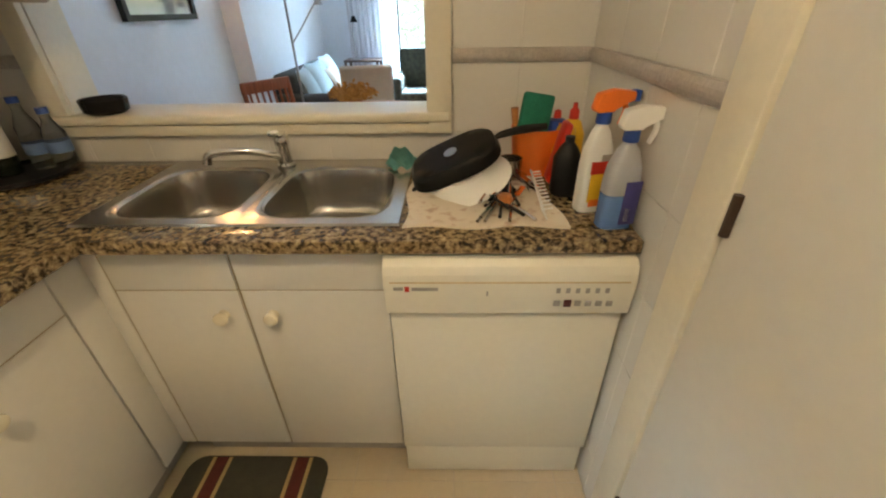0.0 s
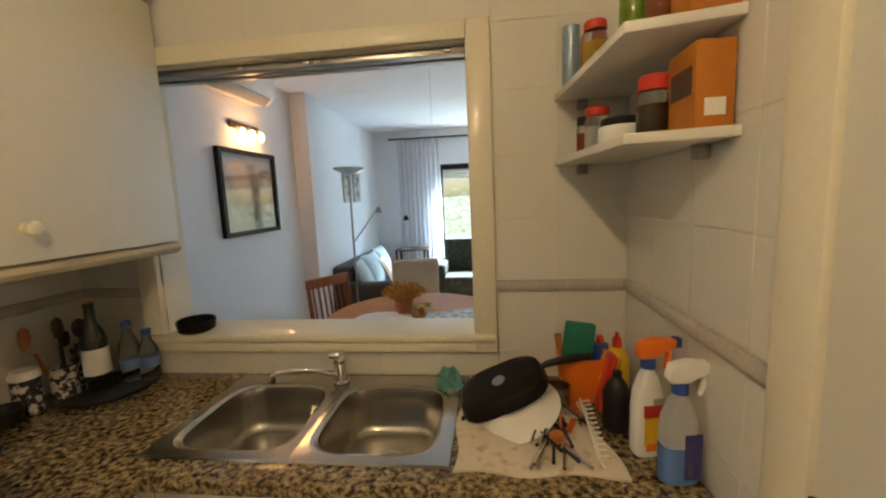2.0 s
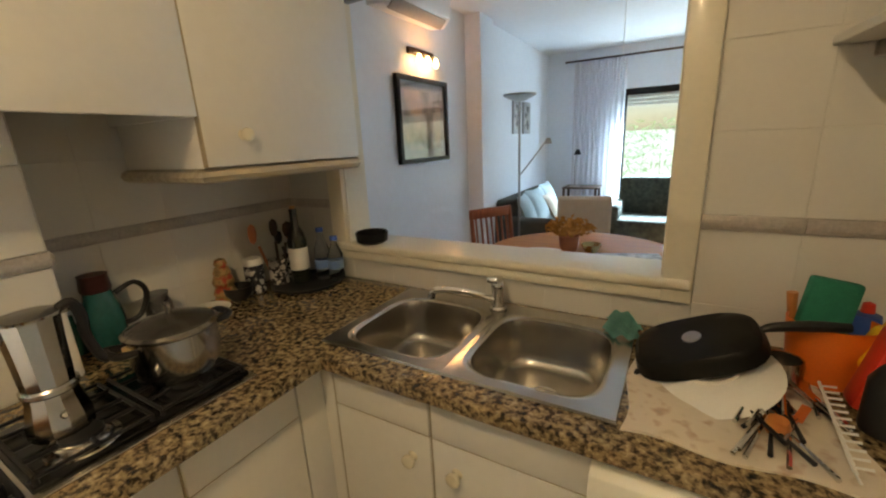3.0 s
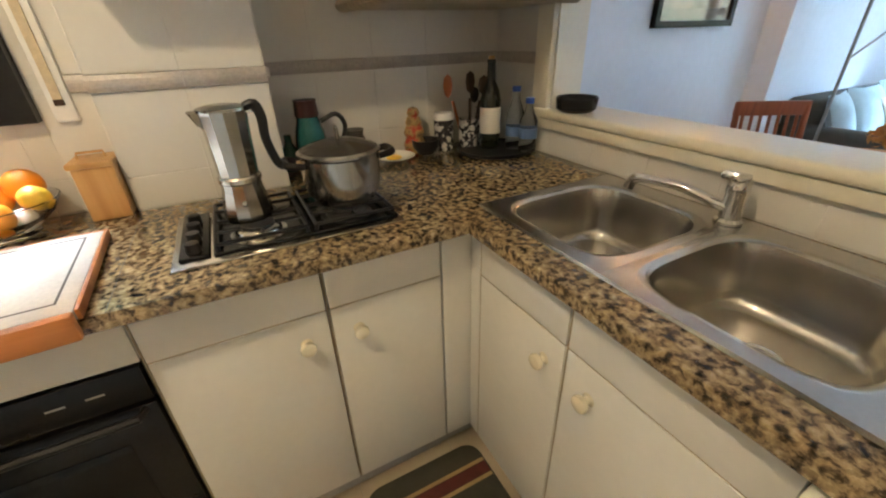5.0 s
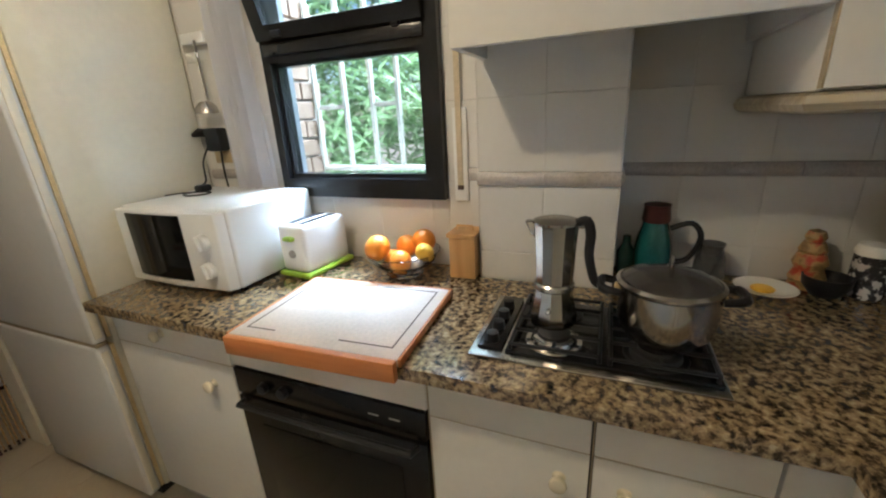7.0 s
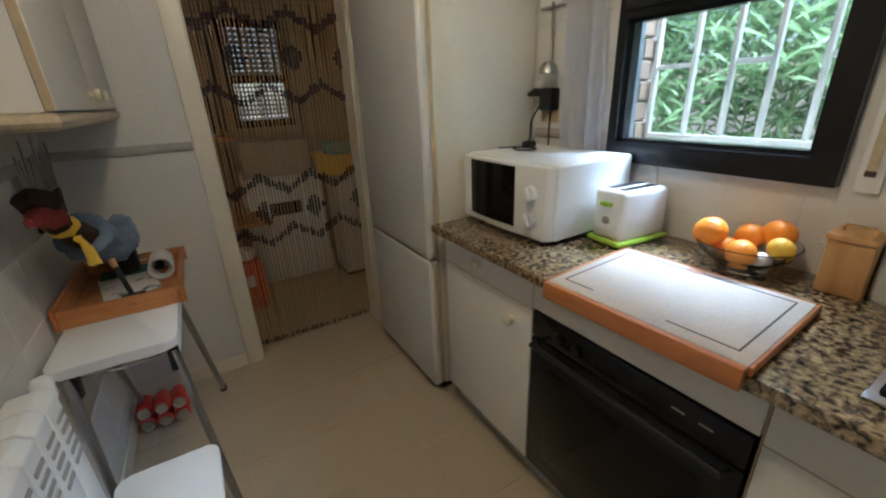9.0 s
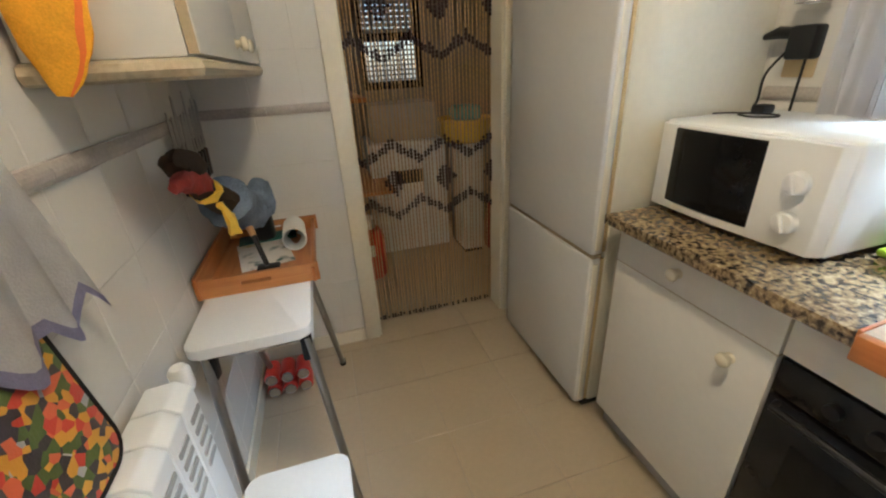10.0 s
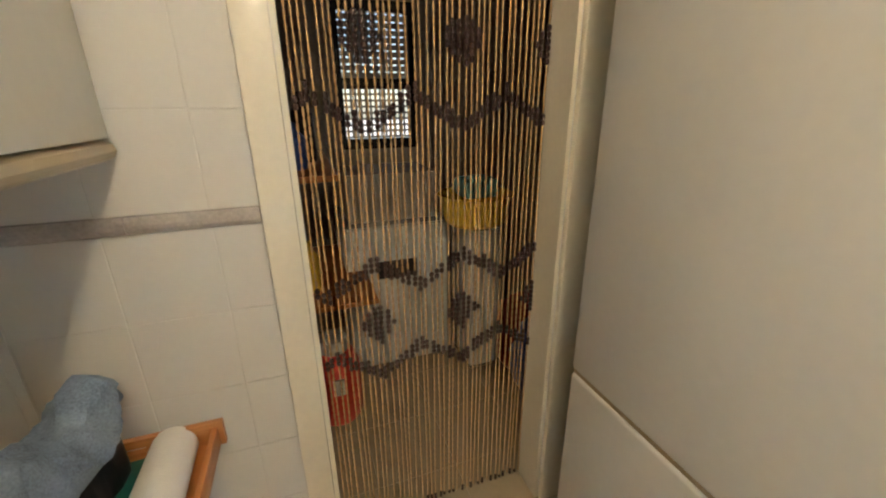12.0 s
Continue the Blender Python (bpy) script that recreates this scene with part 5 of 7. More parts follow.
part("dish", lathe([(0.0, 0.0), (0.06, 0.0), (0.085, -0.006), (0.128, -0.020), (0.13, -0.017), (0.085, -0.001), (0.06, 0.006), (0.0, 0.006)], (0, 0, 0), 40, tp), CERAMIC, plt)
part("foot_ring", lathe([(0.055, 0.004), (0.057, 0.012), (0.06, 0.012), (0.062, 0.004)], (0, 0, 0), 32, tp), CERAMIC, plt)
single("glass_tumbler", lathe([(0.0, 0.909), (0.024, 0.909), (0.03, 0.955), (0.028, 0.955), (0.022, 0.914), (0.0, 0.913)], (0.63, 1.46, 0), 20), GLASS, "small glass turned under the draining plate", "glass")
pn = thing("griddle_pan", (0.55, 1.38, 1.0), "black oval non-stick pan upside down on the plate", "pan")
pm = Matrix.Translation((0.535, 1.385, 0.996)) @ turned(12, -24, 0)
b = bmesh.new()
rings = []
for hx, hy, z in ((0.138, 0.098, -0.028), (0.141, 0.101, -0.024), (0.134, 0.094, 0.004), (0.122, 0.083, 0.014), (0.09, 0.055, 0.016), (0.05, 0.028, 0.0155)):
    rings.append([b.verts.new((x, y, z)) for x, y in loop(0, 0, hx, hy, 3.2, 40)])
for a, c in zip(rings, rings[1:]):
    for k in range(40):
        b.faces.new((a[k], a[(k + 1) % 40], c[(k + 1) % 40], c[k]))
b.faces.new(rings[-1])
inner = [b.verts.new((x, y, -0.024)) for x, y in loop(0, 0, 0.13, 0.09, 3.2, 40)]
deep = [b.verts.new((x, y, 0.008)) for x, y in loop(0, 0, 0.12, 0.08, 3.2, 40)]
for k in range(40):
    j = (k + 1) % 40
    b.faces.new((rings[0][k], inner[k], inner[j], rings[0][j]))
    b.faces.new((inner[k], deep[k], deep[j], inner[j]))
b.faces.new(deep)
part("pan", moved(b, pm), PAN, pn)
part("boss", moved(lathe([(0.022, 0.014), (0.02, 0.018), (0, 0.0185)], (0, 0, 0), 20), pm), GREYM, pn)
part("handle", moved(tube([(0.135, 0.02, -0.012), (0.16, 0.025, -0.014), (0.22, 0.03, -0.03), (0.285, 0.035, -0.055)], [0.007, 0.011, 0.013, 0.010], 10, smooth_steps=4), pm), BLACKP, pn)
part("handle", moved(tube([(-0.135, -0.05, -0.018), (-0.145, -0.075, -0.03), (-0.135, -0.12, -0.06), (-0.125, -0.145, -0.075)], [0.006, 0.009, 0.010, 0.009], 10, smooth_steps=4), pm), BLACKP, pn)
reshape(pn, Matrix.Translation((0.034, 0.052, -0.008)) @ about((0.535, 1.385, 0.95), Matrix.Scale(0.93, 4)))
reshape(plt, Matrix.Translation((0.034, 0.050, -0.012)) @ about((0.565, 1.355, 0.958), turned(-5, 6, 0)))
b = bmesh.new()
for i in range(15):
    for j in range(11):
        x, y = 0.365 + 0.09 * i / 14, 1.53 + 0.08 * j / 10
        vs[i, j] = b.verts.new((x + 0.006 * math.sin(j), y + 0.006 * math.sin(i * 0.9), 0.918 + 0.045 * math.exp(-((x - 0.405) / 0.04) ** 2) * (j / 10) + 0.006 * math.sin(i * 1.1 + j)))
for i in range(14):
    for j in range(10):
        b.faces.new((vs[i, j], vs[i + 1, j], vs[i + 1, j + 1], vs[i, j + 1]))
bmesh.ops.solidify(b, geom=b.faces[:], thickness=0.006)
single("dish_cloth", b, TEAL, "crumpled teal dish cloth at the sink's rim", "cloth")
cup = thing("steel_mug", (0.735, 1.47, 0.907), "small steel mug lying open among the cutlery", "mug")
part("body", lathe([(0.0, 0.909), (0.03, 0.909), (0.032, 0.915), (0.034, 0.965), (0.0355, 0.967), (0.0325, 0.966), (0.029, 0.916), (0.0, 0.914)], (0.735, 1.475, 0), 24), STEEL, cup)
rnd = random.Random(4)
for i in range(26):
    x, y = rnd.uniform(0.66, 0.79), rnd.uniform(1.25, 1.45)
    a = radians(rnd.uniform(55, 120))
    ln = rnd.uniform(0.13, 0.19)
    z = 0.914 + 0.003 * (i % 6)
    d = Vector((math.cos(a), math.sin(a), rnd.uniform(-0.02, 0.06)))
    p0 = Vector((x, y, z)) - d * ln / 2
    p0.z = max(p0.z, 0.914)
    kind = i % 3
    own = tube([p0, p0 + d * ln * 0.65], [0.0045, 0.0025], 6)
    tip = p0 + d * ln * 0.82
    tm = Matrix.Rotation(a, 4, "Z")
    if kind == 0:
        lathe([(0.0, -0.006), (0.012, -0.004), (0.019, 0.0), (0.012, 0.002), (0.0, -0.002)], tip, 14, tm @ Matrix.Diagonal((1.5, 0.8, 1, 1)), own)
    elif kind == 1:
        for k in (-1.5, -0.5, 0.5, 1.5):
            q = Vector((-math.sin(a), math.cos(a), 0)) * 0.0045 * k
            tube([p0 + d * ln * 0.65 + q * 0.6, p0 + d * ln + q], 0.0014, 5, own)
    else:
        box(tip.x - 0.035, tip.x + 0.035, tip.y - 0.008, tip.y + 0.008, tip.z - 0.001, tip.z + 0.001, bm=own, turn=tm)
    single(("spoon", "fork", "table_knife")[kind], own, CHROME if i % 4 else BLACKP, ("steel spoon on the tea towel", "steel fork on the tea towel", "steel table knife on the tea towel")[kind] if i % 4 else "dark handled piece of cutlery on the tea towel", "cutlery", "cutlery drying on the towel")
single("wooden_stopper", lathe([(0.0, 0.91), (0.016, 0.91), (0.02, 0.925), (0.016, 0.938), (0.0, 0.94)], (0.70, 1.28, 0), 14), BEECH, "small red-brown wooden stopper among the cutlery", "stopper")
rk = thing("cutlery_rack", (0.80, 1.33, 0.907), "low white wire rack edge beside the cutlery", "rack")
g = bmesh.new()
for k in range(12):
    tube([(0.79 + 0.0015 * k, 1.20 + 0.022 * k, 0.909), (0.775 + 0.0015 * k, 1.20 + 0.022 * k, 0.935), (0.80 + 0.0015 * k, 1.20 + 0.022 * k, 0.938)], 0.0025, 6, g)
tube([(0.775, 1.19, 0.936), (0.793, 1.455, 0.936)], 0.003, 6, g)
part("wire_edge", g, WHITEP, rk)

cad = thing("orange_caddy", (0.83, 1.52, 0.9), "orange plastic caddy for washing-up things", "caddy")
part("tub", lathe([(0.0, 0.902), (0.055, 0.902), (0.06, 0.91), (0.072, 1.04), (0.069, 1.04), (0.056, 0.912), (0.0, 0.908)], (0.82, 1.54, 0), 26, Matrix.Diagonal((1.1, 0.9, 1, 1))), ORANGEP, cad)
single("sponge", box(0.765, 0.855, 1.545, 1.575, 0.985, 1.125, 0.008, turn=turned(-8, 10, 6)), SPONGE, "green scouring sponge standing in the caddy", "sponge")
single("wooden_brush", tube([(0.775, 1.56, 0.93), (0.757, 1.57, 1.03), (0.752, 1.572, 1.085)], [0.007, 0.008, 0.011], 8), BEECH, "worn wooden brush handle in the caddy", "brush")
gl = single("rubber_glove", box(0.86, 0.90, 1.47, 1.53, 0.96, 1.055, 0.018, turn=turned(0, 25, 20), seg=3), YELLOWP, "yellow rubber glove draped over the caddy", "glove")
duster = single("red_cloth", box(0.85, 0.872, 1.42, 1.475, 0.905, 1.075, 0.009, turn=turned(0, 12, 0)), REDP, "red cloth hanging at the caddy's edge", "cloth")
bt3 = thing("detergent_bottle", (0.91, 1.52, 0.9), "yellow detergent bottle with a red cap", "bottle")
part("body", lathe([(0.0, 0.902), (0.034, 0.902), (0.036, 0.93), (0.035, 1.02), (0.022, 1.055), (0.012, 1.062), (0.0, 1.062)], (0.915, 1.53, 0), 20), YELLOWP, bt3)
part("cap", lathe([(0.014, 1.062), (0.013, 1.085), (0.007, 1.092), (0.006, 1.105), (0.0, 1.106)], (0.915, 1.53, 0), 16), REDP, bt3)
bt4 = thing("washing_up_bottle", (0.87, 1.56, 0.9), "blue washing-up liquid bottle behind the glove", "bottle")
part("body", lathe([(0.0, 0.902), (0.03, 0.902), (0.031, 1.0), (0.024, 1.045), (0.0, 1.05)], (0.885, 1.595, 0), 18), BLUEP, bt4)
part("cap", lathe([(0.012, 1.05), (0.010, 1.07), (0.0, 1.075)], (0.885, 1.595, 0), 14), REDP, bt4)
dkb = thing("dark_bottle", (0.885, 1.40, 0.9), "dark glass bottle beside the caddy", "bottle")
part("body", lathe([(0.0, 0.902), (0.034, 0.902), (0.036, 0.91), (0.036, 1.0), (0.024, 1.025), (0.012, 1.04), (0.012, 1.055), (0.0, 1.056)], (0.868, 1.375, 0), 22), BLACKP, dkb)


def spray(x, y, w, d, h, body_m, head_m, turn_z, lab, liquid=None, patches=()):
    """A flat spray bottle with a neck, a collar and a trigger head."""
    s_ = thing("spray_bottle", (x, y, 0.9), lab, "spray bottle", "spray bottles by the wall")
    m = Matrix.Translation((x, y, 0)) @ turned(0, 0, turn_z)
    rings_ = []
    b_ = bmesh.new()
    for sx, sy, z in ((0.94, 0.94, 0.902), (1, 1, 0.908), (1, 1, 0.9 + h * 0.55), (0.9, 0.95, 0.9 + h * 0.72), (0.55, 0.7, 0.9 + h * 0.9), (0.3, 0.5, 0.9 + h * 0.96), (0.28, 0.46, 0.9 + h)):
        rings_.append([b_.verts.new((px_, py_, z)) for px_, py_ in loop(0, 0, w / 2 * sx, d / 2 * sy, 3.5, 28)])
    for a_, c_ in zip(rings_, rings_[1:]):
        for k in range(28):
            b_.faces.new((a_[k], a_[(k + 1) % 28], c_[(k + 1) % 28], c_[k]))
    b_.faces.new(rings_[0])
    b_.faces.new(rings_[-1])
    body_ = part("body", moved(b_, m), body_m, s_)
    if liquid:
        part("liquid", moved(prism(loop(0, 0, w / 2 * 1.003, d / 2 * 1.003, 3.5, 28), 0.9035, 0.9 + h * 0.42, 0.0), m), liquid, body_, "blue liquid")
    part("collar", moved(lathe([(0.016, 0.9 + h - 0.004), (0.017, 0.9 + h), (0.016, 0.9 + h + 0.02), (0.0, 0.9 + h + 0.021)], (0, 0, 0), 18), m), BLUEP, s_)
    hz = 0.9 + h + 0.02
    part("trigger_head", moved(prism([(-0.03, hz + 0.008), (-0.022, hz), (0.018, hz), (0.02, hz + 0.012), (0.062, hz + 0.022), (0.062, hz + 0.042), (0.015, hz + 0.048), (-0.022, hz + 0.04)], -0.013, 0.013, 0.004, "y"), m), head_m, s_)
    part("nozzle", moved(box(0.06, 0.076, -0.010, 0.010, hz + 0.02, hz + 0.044, 0.003), m), BLUEP, s_)
    part("trigger", moved(tube([(0.042, 0, hz + 0.02), (0.05, 0, hz + 0.0), (0.04, 0, hz - 0.03)], [0.006, 0.007, 0.005], 8, smooth_steps=3), m), head_m, s_)
    for (u0, u1, z0, z1, pm_) in patches:
        part("label", moved(box(u0, u1, -d / 2 - 0.0012, -d / 2 + 0.004, z0, z1, 0.001), m), pm_, body_)
    return s_


spray(0.905, 1.275, 0.07, 0.05, 0.215, WHITEP, ORANGEP, 12, "white spray cleaner with an orange trigger and bright label", None,
      ((-0.02, 0.028, 0.93, 1.0, YELLOWP), (-0.022, 0.03, 1.0, 1.03, REDP), (-0.015, 0.01, 0.918, 0.938, ORANGEP), (0.0, 0.03, 1.03, 1.045, GREYP)))
spray(0.935, 1.185, 0.075, 0.05, 0.20, MILKY, WHITEP, 6, "half-full clear spray cleaner with blue liquid and navy label", LIQUID,
      ((0.0, 0.036, 0.915, 1.015, NAVY), (0.008, 0.02, 0.922, 0.955, WHITEP)))

# ---- corner shelves ----
def corner_shelf(z):
    sh = thing("corner_shelf", (0.92, 1.5, z), "white corner shelf on hidden brackets", "shelf", "corner shelves")
    part("board", prism([(0.762, NORTH - 0.001), (0.80, 1.145), (EAST - 0.001, 1.105), (EAST - 0.001, NORTH - 0.001)], z, z + 0.02, 0.003), LAMINATE, sh)
    part("bracket", box(0.958, EAST - 0.001, 1.2, 1.23, z - 0.03, z - 0.0005, 0.003), GREYM, sh)
    part("bracket", box(0.83, 0.86, 1.655, NORTH - 0.001, z - 0.03, z - 0.0005, 0.003), GREYM, sh)
    return sh


S1, S2 = 1.604, 1.80
corner_shelf(S1)
corner_shelf(S2)


def jar(name, x, y, z, r, h, fill, cap, lab, cap_h=0.022, clear=True):
    j = thing(name, (x, y, z), lab, "jar")
    if clear:
        part("glass", lathe([(0.0, z + 0.001), (r * 0.95, z + 0.001), (r, z + 0.006), (r, z + h * 0.85), (r * 0.86, z + h * 0.95), (r * 0.86, z + h), (0.0, z + h)], (x, y, 0), 22), GLASS, j)
        part("contents", lathe([(0.0, z + 0.004), (r * 0.93, z + 0.004), (r * 0.94, z + h * 0.7), (0.0, z + h * 0.72)], (x, y, 0), 20), fill, j)
    else:
        part("body", lathe([(0.0, z + 0.001), (r * 0.95, z + 0.001), (r, z + 0.006), (r, z + h * 0.95), (r * 0.92, z + h), (0.0, z + h)], (x, y, 0), 22), fill, j)
    part("lid", lathe([(r * 0.92, z + h), (r * 0.94, z + h + 0.003), (r * 0.93, z + h + cap_h - 0.003), (r * 0.85, z + h + cap_h), (0.0, z + h + cap_h + 0.001)], (x, y, 0), 22), cap, j)
    return j


Z1, Z2 = S1 + 0.0205, S2 + 0.0205
jar("spice_jar", 0.815, 1.52, Z1, 0.018, 0.075, SPICE, BLACKP, "small spice jar with a black lid on the shelf")
jar("squat_jar", 0.875, 1.40, Z1, 0.05, 0.05, WHITEP, BLACKP, "squat white tub with a black lid", 0.02, False)
jar("preserve_jar", 0.84, 1.475, Z1, 0.032, 0.09, CERAMIC, REDP, "jam jar with a red and white lid")
jar("coffee_jar", 0.895, 1.255, Z1, 0.033, 0.095, COFFEE, REDP, "glass jar of dark grounds with a red lid", 0.03)
ct = thing("orange_carton", (0.94, 1.17, Z1), "orange cardboard carton with a printed front", "carton")
part("box", box(0.915, 0.98, 1.125, 1.235, Z1, Z1 + 0.148, 0.0015), CARTON, ct)
part("print", box(0.9138, 0.9152, 1.14, 1.22, Z1 + 0.06, Z1 + 0.11), DARKW, ct)
part("print", box(0.93, 0.965, 1.1238, 1.1252, Z1 + 0.02, Z1 + 0.05), PAPER, ct)
tl = thing("foil_roll", (0.795, 1.605, Z2), "upright blue roll of kitchen foil", "roll")
part("tube", lathe([(0.0, Z2), (0.024, Z2), (0.025, Z2 + 0.004), (0.025, Z2 + 0.17), (0.018, Z2 + 0.172), (0.018, Z2 + 0.16), (0.0, Z2 + 0.16)], (0.80, 1.61, 0), 20), mat("pale_blue_wrap", (0.26, 0.36, 0.48), 0.3, 0.3, vary=0.2, scale=40), tl)
jar("tall_jar", 0.83, 1.46, Z2, 0.03, 0.10, LEMON, REDP, "jar of yellow preserve with a red lid")
single("brown_packet", box(0.815, 0.85, 1.52, 1.56, Z2, Z2 + 0.12, 0.003), TERRA, "narrow brown packet on the upper shelf", "packet")
jar("oil_bottle", 0.88, 1.33, Z2, 0.032, 0.19, GREENP, GREENP, "glass bottle with a green label", 0.03)
jar("sauce_jar", 0.90, 1.24, Z2, 0.03, 0.12, SPICE, BLACKP, "jar of red sauce on the upper shelf")
c2 = thing("orange_carton", (0.94, 1.16, Z2), "orange cardboard carton with a bar code panel", "carton")
part("box", box(0.90, 0.982, 1.12, 1.20, Z2, Z2 + 0.19, 0.0015), CARTON, c2)
part("print", box(0.925, 0.968, 1.1186, 1.1202, Z2 + 0.012, Z2 + 0.05), PAPER, c2)
for k in range(8):
    part("bar", box(0.93 + 0.0043 * k, 0.932 + 0.0043 * k, 1.118, 1.1188, Z2 + 0.016, Z2 + 0.046), GREYP, c2)

# ---- rug ----
rug = thing("kitchen_rug", (-0.1, 0.93, 0), "dark green kitchen rug with red and tan stripes", "rug")
part("pile", prism(rounded(-0.335, 0.145, 0.76, 1.165, 0.05), 0.001, 0.010, 0.003), MAT_RUG, rug)
for x, w, m in ((-0.25, 0.04, RUG_RED), (-0.208, 0.012, RUG_TAN), (-0.264, 0.012, RUG_TAN), (0.03, 0.04, RUG_RED), (0.072, 0.012, RUG_TAN), (0.016, 0.012, RUG_TAN)):
    part("stripe", box(x, x + w, 0.765, 1.16, 0.009, 0.0115), m, rug)


# ---- folding table and what stands on it ----
ft = thing("folding_table", (0.8, -1.1, 0), "narrow white folding table on grey metal legs", "table")
part("top", prism(rounded(0.645, 0.962, -1.50, -0.735, 0.035), 0.69, 0.722, 0.006), WHITEP, ft)
part("edge_rail", box(0.648, 0.668, -1.47, -0.77, 0.655, 0.689, 0.003), WHITEP, ft)
for p, q in (((0.665, -0.77, 0.67), (0.60, -0.64, 0.012)), ((0.925, -0.77, 0.67), (0.86, -0.52, 0.012)), ((0.66, -1.15, 0.67), (0.615, -1.46, 0.012)), ((0.93, -1.12, 0.67), (0.93, -1.45, 0.012))):
    lg = part("leg", tube([p, q], 0.0125, 12), GREYM, ft)
    part("foot", tube([(q[0], q[1], 0.0), (q[0], q[1], 0.03)], 0.015, 10), BLACKP, lg)
for x in (0.668, 0.92):
    part("bracket", box(x - 0.016, x + 0.016, -0.80, -0.755, 0.60, 0.689, 0.006, turn=turned(12, 0, 0)), BLACKP, ft, "black plastic bracket")
part("stay", tube([(0.68, -0.785, 0.66), (0.80, -0.775, 0.655), (0.91, -0.785, 0.66)], 0.004, 8), CHROME, ft)
tr = thing("wooden_tray", (0.81, -1.29, 0.723), "orange-brown wooden serving tray with slotted ends", "tray")
part("base", box(0.635, 0.972, -1.505, -1.02, 0.7235, 0.731), BEECH, tr)
part("side", box(0.623, 0.635, -1.525, -1.00, 0.7235, 0.772, 0.003), BEECH, tr)
part("side", box(0.966, 0.978, -1.525, -1.00, 0.7235, 0.80, 0.003), BEECH, tr)
for y0 in (-1.518, -1.022):
    en = slab([(0.612, 0.982, 0.7235, 0.785)], y0, y0 + 0.013, holes=[(0.76, 0.85, 0.752, 0.764)])
    bmesh.ops.transform(en, matrix=Matrix(((1, 0, 0, 0), (0, 0, 1, 0), (0, 1, 0, 0), (0, 0, 0, 1))), verts=en.verts)
    part("end", en, BEECHX, tr)
single("magazine", box(0.72, 0.90, -1.42, -1.16, 0.7315, 0.736, 0.001, turn=turned(0, 0, 12)), cloth_pattern("printed_paper", [(0.36, (0.02, 0.10, 0.09)), (0.46, (0.70, 0.66, 0.60)), (0.6, (0.74, 0.71, 0.66)), (0.68, (0.55, 0.42, 0.14))], 13, 0.5, "noise"), "printed paper sheets lying in the tray", "paper")
single("green_folder", box(0.70, 0.92, -1.495, -1.40, 0.7315, 0.741, 0.001, turn=turned(0, 0, 6)), mat("dark_teal_card", (0.015, 0.10, 0.085), 0.5, vary=0.15), "dark green folder lying in the tray", "folder")
single("green_leaflet", box(0.74, 0.88, -1.06, -1.02, 0.7315, 0.734, 0.001), mat("green_card", (0.05, 0.16, 0.12), 0.5, vary=0.15), "green leaflet by the tray's end", "leaflet")
pr = thing("paper_roll", (0.70, -1.38, 0.74), "white roll of paper propped in the tray", "roll")
rm = Matrix.Translation((0.692, -1.27, 0.778)) @ turned(97, 0, 4)
part("paper", lathe([(0.040, 0.0), (0.0445, 0.001), (0.0445, 0.24), (0.024, 0.24), (0.023, 0.2), (0.036, 0.16), (0.039, 0.0)], (0, 0, 0), 28, rm), PAPER, pr)
st = thing("corkscrew", (0.77, -1.16, 0.73), "corkscrew with a wooden grip and black stem on a small stand", "corkscrew")
part("stem", tube([(0.785, -1.14, 0.745), (0.80, -1.17, 0.79), (0.815, -1.20, 0.84)], 0.009, 10), BLACKP, st)
part("grip", tube([(0.815, -1.20, 0.84), (0.828, -1.225, 0.872)], [0.01, 0.013], 10), PINE, st)
part("foot", box(0.745, 0.82, -1.165, -1.115, 0.7317, 0.745, 0.005), BLACKP, st)

# a cloth doll: one plain mesh
doll = bmesh.new()
tube([(0.80, -1.50, 0.90), (0.805, -1.47, 0.925), (0.81, -1.43, 0.90), (0.82, -1.36, 0.88), (0.84, -1.28, 0.915), (0.855, -1.20, 0.96), (0.862, -1.15, 0.985)], [0.024, 0.054, 0.057, 0.06, 0.068, 0.074, 0.082], 30, doll, 6)
n_denim = len(doll.faces)
tube([(0.85, -1.22, 0.955), (0.865, -1.12, 1.0), (0.87, -1.06, 1.03), (0.875, -1.0, 1.06)], [0.046, 0.042, 0.036, 0.032], 16, doll, 3)
n_brown = len(doll.faces)
tube([(0.87, -1.055, 1.03), (0.872, -1.04, 1.042)], [0.043, 0.043], 16, doll)
tube([(0.845, -1.05, 1.0), (0.83, -1.04, 0.96), (0.825, -1.03, 0.90)], [0.012, 0.014, 0.017], 8, doll, 3)
n_yellow = len(doll.faces)
tube([(0.875, -1.03, 1.05), (0.872, -0.98, 1.07), (0.868, -0.92, 1.075), (0.865, -0.87, 1.07), (0.862, -0.84, 1.068)], [0.034, 0.034, 0.026, 0.019, 0.010], 14, doll, 3)
n_red = len(doll.faces)
tube([(0.885, -1.04, 1.075), (0.882, -0.995, 1.108), (0.88, -0.95, 1.112), (0.88, -0.93, 1.10)], [0.03, 0.044, 0.045, 0.024], 14, doll, 3)
doll.faces.ensure_lookup_table()
for i, f in enumerate(doll.faces):
    f.material_index = 0 if i < n_denim else 1 if i < n_brown else 2 if i < n_yellow else 3 if i < n_red else 1
